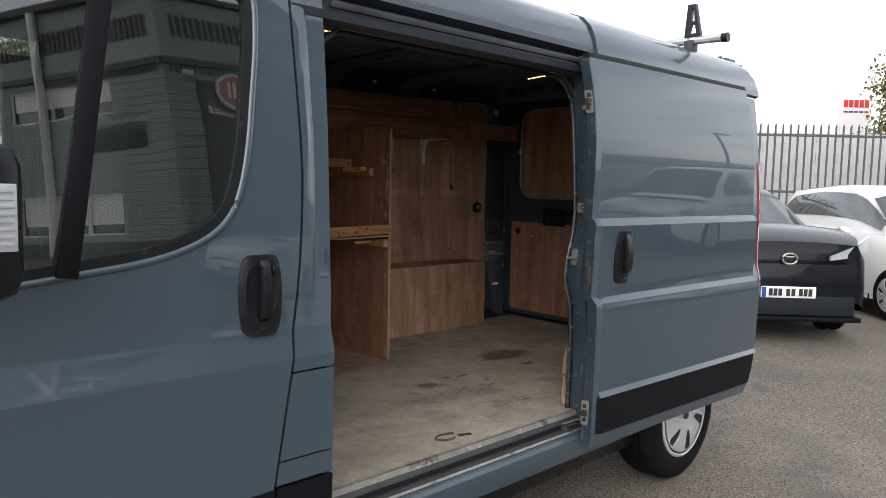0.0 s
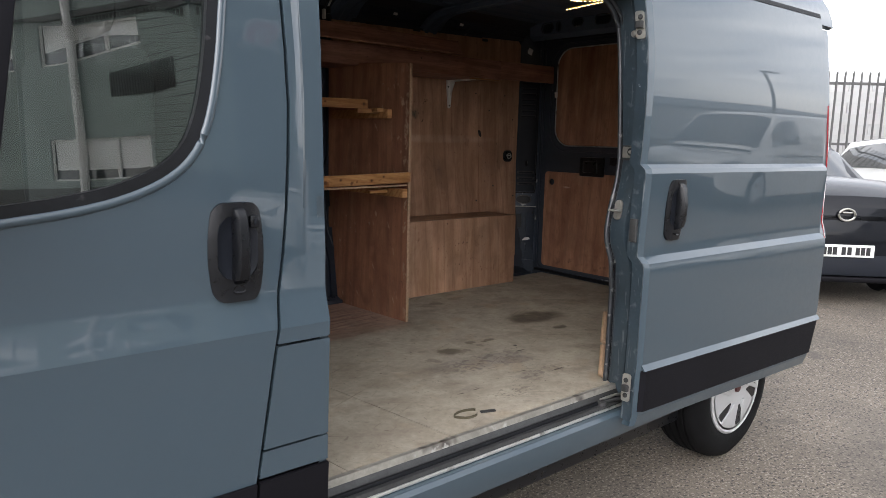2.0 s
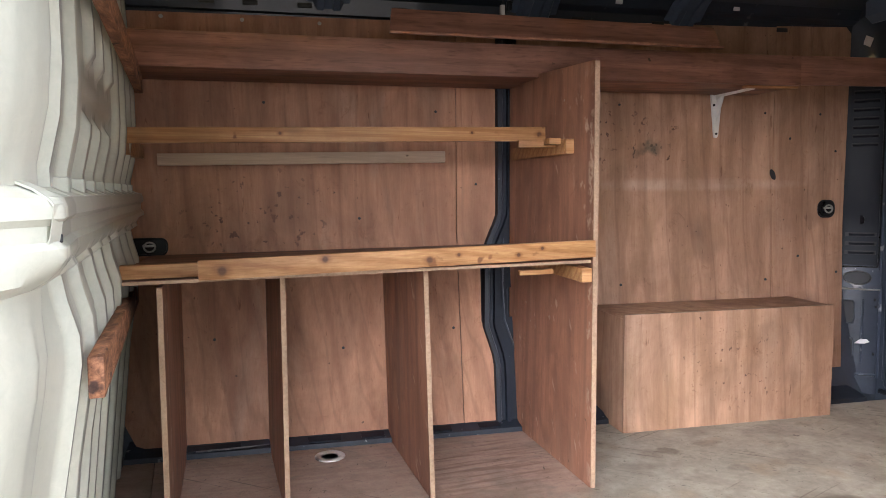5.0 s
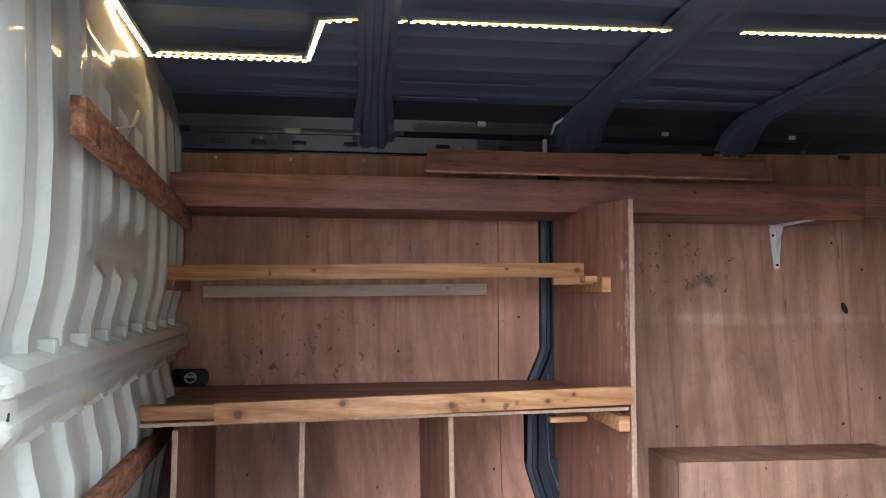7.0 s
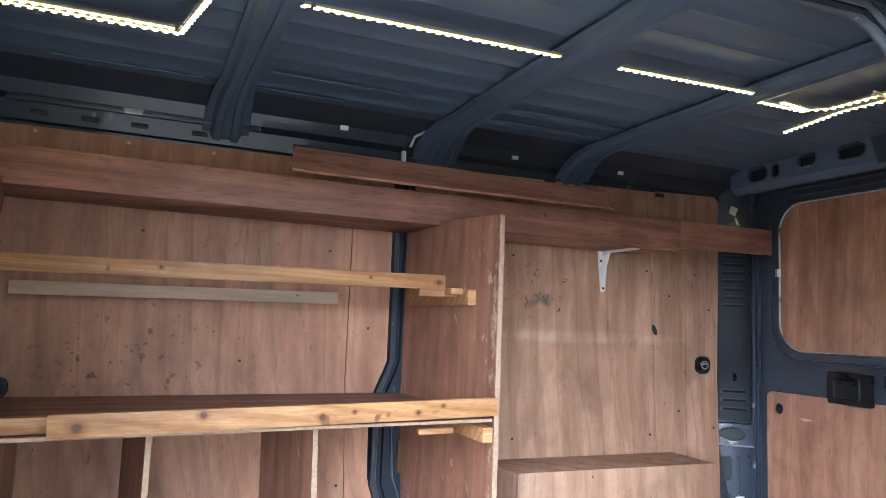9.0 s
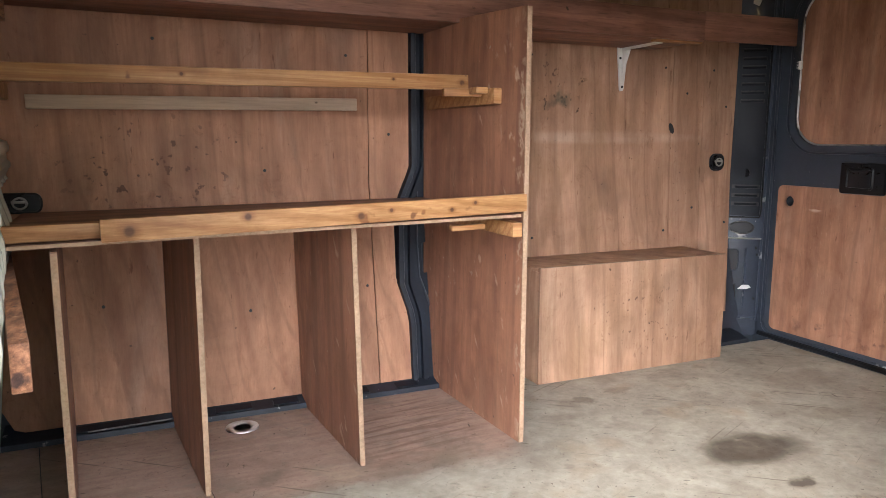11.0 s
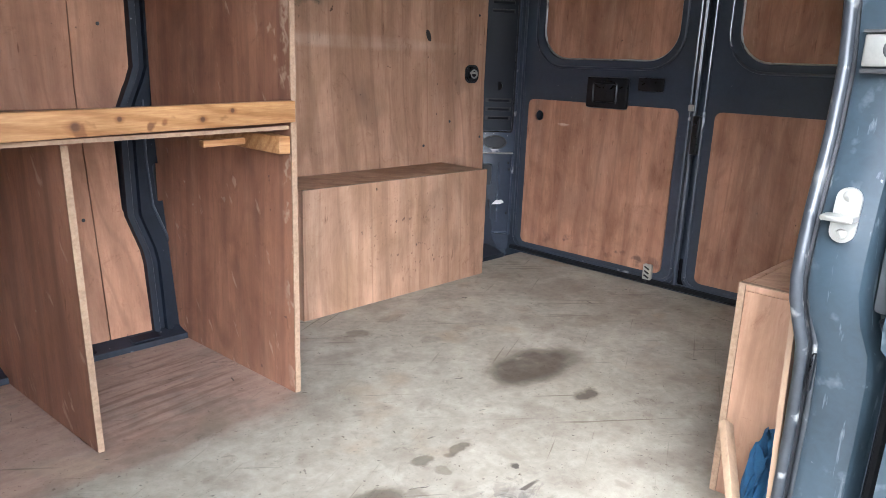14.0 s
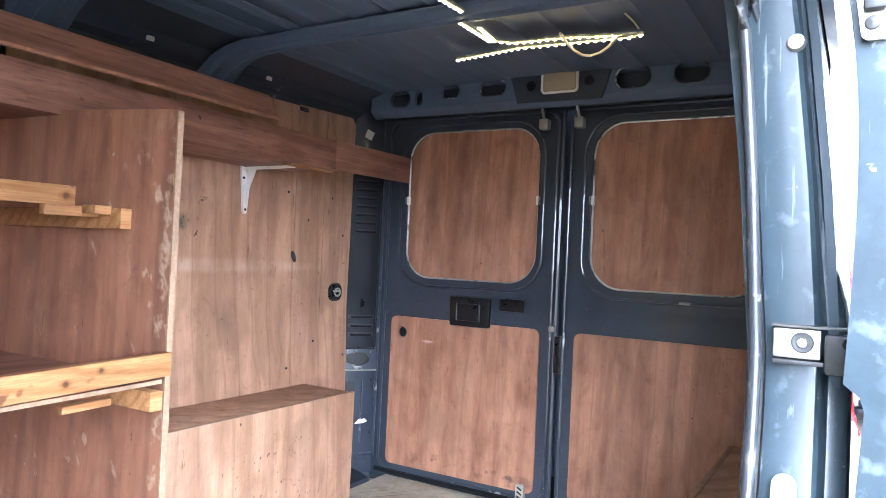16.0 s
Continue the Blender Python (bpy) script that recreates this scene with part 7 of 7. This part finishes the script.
    part("upper_grille", box(0.485 * L, 0.500 * L, -0.62 * W / 2, 0.62 * W / 2, 0.60 * kz + nose * 0.8, 0.655 * kz + nose * 0.8, 0.01), BLACK, c)
    part("bumper_lip", box(0.47 * L, 0.505 * L, -0.80 * W / 2, 0.80 * W / 2, 0.22, 0.27, 0.015), TRIM, c)
    bz = 0.655 * kz + nose * 0.8
    bd = part("badge", tube([(0.506 * L, 0.070 * math.cos(radians(a)), bz + 0.052 * math.sin(radians(a))) for a in range(0, 360, 20)], 0.010, 6, True), STEEL, c, "oval chrome badge")
    part("badge_bar", tube([(0.506 * L, -0.04, bz + 0.02), (0.506 * L, 0.04, bz + 0.02)], 0.008, 6), STEEL, bd)
    if plate:
        p = part("number_plate", box(0.505 * L, 0.510 * L, -0.26, 0.26, 0.455, 0.565, 0.004), PLATE_W, c, "white number plate")
        part("plate_band", box(0.5102 * L, 0.5108 * L, -0.255, -0.215, 0.46, 0.56), PLATE_B, p)
        for bx in (-0.17, -0.125, -0.08, -0.005, 0.045, 0.115, 0.16, 0.205):
            part("bar", box(0.5102 * L, 0.5108 * L, bx - 0.018, bx + 0.018, 0.475, 0.545), INK, p)
    c.matrix_basis = pose(at[0], at[1], 0, 0, 0, heading)
    return c


def placed(px, py, heading, L):
    """Centre of a car whose nose stands at (px, py)."""
    return (px - 0.5 * L * math.cos(radians(heading)), py - 0.5 * L * math.sin(radians(heading)))


car("parked_car", "dark navy crossover parked facing the van", CAR_DARK, placed(6.0, 1.0, 224, 4.35), 224, kz=1.10, nose=0.14)
car("parked_car", "pearl white hatchback parked beside a dark crossover", CAR_WHITE, (9.75, 1.05), 228, L=4.1, H=1.60, kz=1.07)
car("parked_van", "small white van parked across the yard", CAR_WHITE, (10.5, -5.2), 175, L=4.4, H=1.85, van_like=True)
car("parked_car", "red hatchback parked across the yard", CAR_RED, (15.5, -6.8), 178, L=4.0, H=1.45)
car("parked_van", "small white van parked beside the building", CAR_WHITE, (5.2, -6.6), 178, L=4.4, H=1.85, van_like=True)

# palisade fence with a pale wall behind it
fence = thing("palisade_fence", "grey galvanised palisade fence with pointed pales", "fence", at=(0, 0, 0))
FO, FD = Vector((15.6, 2.1, 0)), Vector((0.725, -0.688, 0))
bm = bmesh.new()
pale_h = 2.86
prof = [(-0.022, 0.010), (-0.009, -0.010), (0.009, -0.010), (0.022, 0.010)]
rows = [[bm.verts.new((a, b, z)) for a, b in prof] for z in (0.06, pale_h - 0.06)]
tip = bm.verts.new((0, -0.005, pale_h))
for k in range(3):
    bm.faces.new((rows[0][k], rows[0][k + 1], rows[1][k + 1], rows[1][k]))
    bm.faces.new((rows[1][k], rows[1][k + 1], tip))
pale_mesh = bpy.data.meshes.new("pale")
bm.to_mesh(pale_mesh)
bm.free()
pale_mesh.materials.append(FENCE_STEEL)
ang = math.atan2(FD.y, FD.x)
for k in range(-45, 46):
    ob = new("pale", pale_mesh)
    ob.parent = fence
    p = FO + FD * (k * 0.150)
    ob.matrix_basis = pose(p.x, p.y, 0, 0, 0, math.degrees(ang))
for zz in (0.5, 1.5, 2.62):
    part("rail", beam(FO - FD * 7 + Vector((0.03, 0.03, zz)), FO + FD * 7 + Vector((0.03, 0.03, zz)), 0.05, 0.05, 0.004), FENCE_STEEL, fence)
yard_wall = tagged(new("wall_yard"), "pale block wall behind the palisade fence", "wall", kind="structure")
back = Vector((-FD.y, FD.x, 0))
bmb = box(-0.225, 0.225, -0.10, 0.10, 0.004, 0.216, 0.006)
bmb.normal_update()
blk = bpy.data.meshes.new("block")
bmb.to_mesh(blk)
bmb.free()
blk.materials.append(BLOCKWALL)
rest = bmesh.new()
for r in range(13):
    for k in range(-18, 19):
        a = FO + back * 1.2 + FD * ((k + (0.5 if r % 2 else 0)) * 0.46)
        if abs(k) > 11:
            old = set(rest.verts)
            box(-0.225, 0.225, -0.10, 0.10, 0.004, 0.216, 0, rest)
            m = pose(a.x, a.y, r * 0.212, 0, 0, math.degrees(ang))
            for v in rest.verts:
                if v not in old:
                    v.co = m @ v.co
            continue
        ob = new("block", blk)
        ob.parent = yard_wall
        ob.matrix_basis = pose(a.x, a.y, r * 0.212, 0, 0, math.degrees(ang))
tagged(part("block_run", rest, BLOCKWALL, yard_wall), kind="stuff")

# sign beyond the fence: red bars on white
sp = Vector((24.0, 6.0, 0))
sign = thing("shop_sign", "white roadside sign with red and blue bars", "sign", at=(sp.x, sp.y, 0))
sign.rotation_euler = (0, 0, ang)
part("board", box(-0.48, 0.48, -0.10, 0.10, 2.2, 4.72, 0.01), WHITE, sign)
part("post", box(-0.3, 0.5, -0.08, 0.08, 0, 2.2, 0.01), WHITE, sign)
for k in range(5):
    part("sign_bar", box(-0.40 + 0.165 * k, -0.27 + 0.165 * k, -0.115, -0.101, 4.22, 4.45), RED_INK, sign)
    part("sign_dash", box(-0.40 + 0.165 * k, -0.27 + 0.165 * k, -0.115, -0.101, 4.05, 4.11), PLATE_B if k % 2 else RED_INK, sign)

# tree beyond the fence
def tree(px, py, h, spread, seed):
    rng = random.Random(seed)
    t = thing("birch_tree", "thin-leaved birch tree with drooping olive foliage", "tree", at=(px, py, 0))
    bm = tube([(0, 0, 0), (0.05, 0.02, h * 0.4), (0.0, 0.08, h * 0.75), (0.05, 0.1, h * 0.97)], 0.13, 8)
    for v in bm.verts:
        k = 1 - 0.85 * v.co.z / h
        v.co.x, v.co.y = v.co.x * k, v.co.y * k
    trunk = part("trunk", bm, BARK, t)
    tips = []
    for k in range(26):
        z0 = h * rng.uniform(0.35, 0.92)
        a = rng.uniform(0, 6.28)
        r = spread * rng.uniform(0.5, 1.0) * (1.1 - 0.6 * (z0 / h))
        p0, p1, p2 = Vector((0, 0.05, z0)), Vector((math.cos(a) * r * 0.6, math.sin(a) * r * 0.6, z0 + 0.35 * r)), Vector((math.cos(a) * r, math.sin(a) * r, z0 + 0.1 * r))
        part("limb", tube([p0, p1, p2], 0.022, 5), BARK, t)
        tips += [(p0.lerp(p1, 0.6), 0.5), (p1, 0.7), (p1.lerp(p2, 0.5), 0.7), (p2, 0.6)]
    bm = bmesh.new()
    for c0, rad in tips:
        for _ in range(60):
            d = Vector((rng.gauss(0, 1), rng.gauss(0, 1), rng.gauss(-0.3, 1))).normalized() * rad * rng.random() ** 0.6
            p = c0 + d
            s = rng.uniform(0.04, 0.09)
            u = Vector((rng.gauss(0, 1), rng.gauss(0, 1), rng.gauss(0, 1))).normalized() * s
            w = u.cross(Vector((rng.gauss(0, 1), rng.gauss(0, 1), rng.gauss(0, 1)))).normalized() * s * 0.6
            bm.faces.new([bm.verts.new(p - u), bm.verts.new(p + w), bm.verts.new(p + u), bm.verts.new(p - w)])
    crown = part("crown", bm, LEAF, t)
    crown["kind"] = "stuff"


tree(21.9, 4.0, 5.3, 1.4, 5)
tree(6.0, 28.0, 8.0, 3.2, 11)

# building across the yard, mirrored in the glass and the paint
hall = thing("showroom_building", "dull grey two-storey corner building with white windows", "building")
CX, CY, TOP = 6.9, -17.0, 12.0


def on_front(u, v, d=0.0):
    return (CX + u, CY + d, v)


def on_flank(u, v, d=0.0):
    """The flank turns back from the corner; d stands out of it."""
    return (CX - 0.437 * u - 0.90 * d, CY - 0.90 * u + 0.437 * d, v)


def slab(name, face, u0, u1, z0, z1, d0, d1, mat, parent, label=""):
    bm = bmesh.new()
    vs = [bm.verts.new(face(u, z, d)) for u in (u0, u1) for d in (d0, d1) for z in (z0, z1)]
    for q in ((0, 1, 3, 2), (4, 6, 7, 5), (0, 4, 5, 1), (2, 3, 7, 6), (0, 2, 6, 4), (1, 5, 7, 3)):
        bm.faces.new([vs[i] for i in q])
    return part(name, bm, mat, parent, label)


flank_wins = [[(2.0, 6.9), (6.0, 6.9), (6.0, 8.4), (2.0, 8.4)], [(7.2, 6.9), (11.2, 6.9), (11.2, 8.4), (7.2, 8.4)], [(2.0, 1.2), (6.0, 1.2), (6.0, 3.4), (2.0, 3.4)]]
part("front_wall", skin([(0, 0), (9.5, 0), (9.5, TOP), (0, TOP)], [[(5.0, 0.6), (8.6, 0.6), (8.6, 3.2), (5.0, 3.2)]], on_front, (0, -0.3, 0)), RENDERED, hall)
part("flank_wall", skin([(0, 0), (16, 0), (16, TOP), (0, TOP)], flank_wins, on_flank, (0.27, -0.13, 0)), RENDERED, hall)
for wv in flank_wins:
    (a0, b0), (a1, b1) = wv[0], wv[2]
    wd = slab("window", on_flank, a0, a1, b0, b1, -0.18, -0.14, CAR_GLASS, hall)
    cuts = steps(a0, a1, 3)
    part("frame", skin([(a0, b0), (a1, b0), (a1, b1), (a0, b1)], [[(p + 0.06, b0 + 0.10), (q - 0.06, b0 + 0.10), (q - 0.06, b1 - 0.10), (p + 0.06, b1 - 0.10)] for p, q in zip(cuts, cuts[1:])], lambda u, v: on_flank(u, v, -0.06), (0.05, -0.02, 0)), WHITE, wd)
    slab("blind", on_flank, a0 + 0.1, a1 - 0.1, b0 + 0.6, b1 - 0.1, -0.135, -0.125, PLATE_W, wd)
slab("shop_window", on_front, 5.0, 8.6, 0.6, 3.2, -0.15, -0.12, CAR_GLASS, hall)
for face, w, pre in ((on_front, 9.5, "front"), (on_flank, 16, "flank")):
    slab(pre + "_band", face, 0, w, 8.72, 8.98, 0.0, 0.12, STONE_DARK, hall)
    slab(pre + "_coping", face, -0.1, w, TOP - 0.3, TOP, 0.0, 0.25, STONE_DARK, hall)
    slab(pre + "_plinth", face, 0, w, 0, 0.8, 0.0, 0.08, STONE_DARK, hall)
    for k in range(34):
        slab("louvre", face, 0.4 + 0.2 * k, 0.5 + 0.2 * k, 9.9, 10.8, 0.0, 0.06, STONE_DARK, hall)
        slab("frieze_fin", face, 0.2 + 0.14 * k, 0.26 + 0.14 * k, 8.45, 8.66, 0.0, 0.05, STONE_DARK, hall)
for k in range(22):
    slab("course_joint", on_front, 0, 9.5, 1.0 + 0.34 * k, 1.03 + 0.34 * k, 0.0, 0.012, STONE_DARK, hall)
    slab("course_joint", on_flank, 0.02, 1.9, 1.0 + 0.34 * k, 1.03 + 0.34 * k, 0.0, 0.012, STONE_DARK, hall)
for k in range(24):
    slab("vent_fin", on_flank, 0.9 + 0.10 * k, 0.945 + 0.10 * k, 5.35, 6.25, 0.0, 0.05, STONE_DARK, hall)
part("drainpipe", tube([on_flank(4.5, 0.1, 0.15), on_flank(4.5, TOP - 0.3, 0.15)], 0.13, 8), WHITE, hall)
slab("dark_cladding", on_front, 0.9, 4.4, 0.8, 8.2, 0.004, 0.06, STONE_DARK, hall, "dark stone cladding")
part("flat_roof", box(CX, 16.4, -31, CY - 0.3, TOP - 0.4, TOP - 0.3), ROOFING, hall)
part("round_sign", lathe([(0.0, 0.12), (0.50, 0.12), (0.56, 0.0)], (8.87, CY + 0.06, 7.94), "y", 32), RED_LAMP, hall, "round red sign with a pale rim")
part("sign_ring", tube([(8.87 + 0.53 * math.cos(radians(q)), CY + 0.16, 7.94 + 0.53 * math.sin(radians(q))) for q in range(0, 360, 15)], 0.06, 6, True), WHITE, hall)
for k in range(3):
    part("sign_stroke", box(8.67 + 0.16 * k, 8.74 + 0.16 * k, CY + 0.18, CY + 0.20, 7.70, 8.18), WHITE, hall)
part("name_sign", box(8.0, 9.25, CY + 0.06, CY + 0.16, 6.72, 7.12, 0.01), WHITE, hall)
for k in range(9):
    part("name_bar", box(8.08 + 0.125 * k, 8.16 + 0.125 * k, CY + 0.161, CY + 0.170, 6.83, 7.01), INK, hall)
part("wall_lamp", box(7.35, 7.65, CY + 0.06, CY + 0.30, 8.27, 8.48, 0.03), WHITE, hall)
shed = thing("industrial_shed", "long pale grey industrial shed across the yard", "building")
part("wall", box(14, 60, -26, -25.7, 0, 3.4), BLOCKWALL, shed)
part("roof", grid(lambda u, v: (u, -25.6 - 8 * v, 3.3 + 1.6 * v), [14, 60], [0, 1], (0, 0, -0.15)), ROOFING, shed)
mast = thing("street_lamp", "grey street lamp on a tall post", "street lamp", at=(26, -13.5, 0))
part("post", tube([(0, 0, 0), (0, 0, 6.2)], 0.07, 8), FENCE_STEEL, mast)
part("lantern", box(-0.1, 1.0, -0.12, 0.12, 6.15, 6.30, 0.03), FENCE_STEEL, mast)
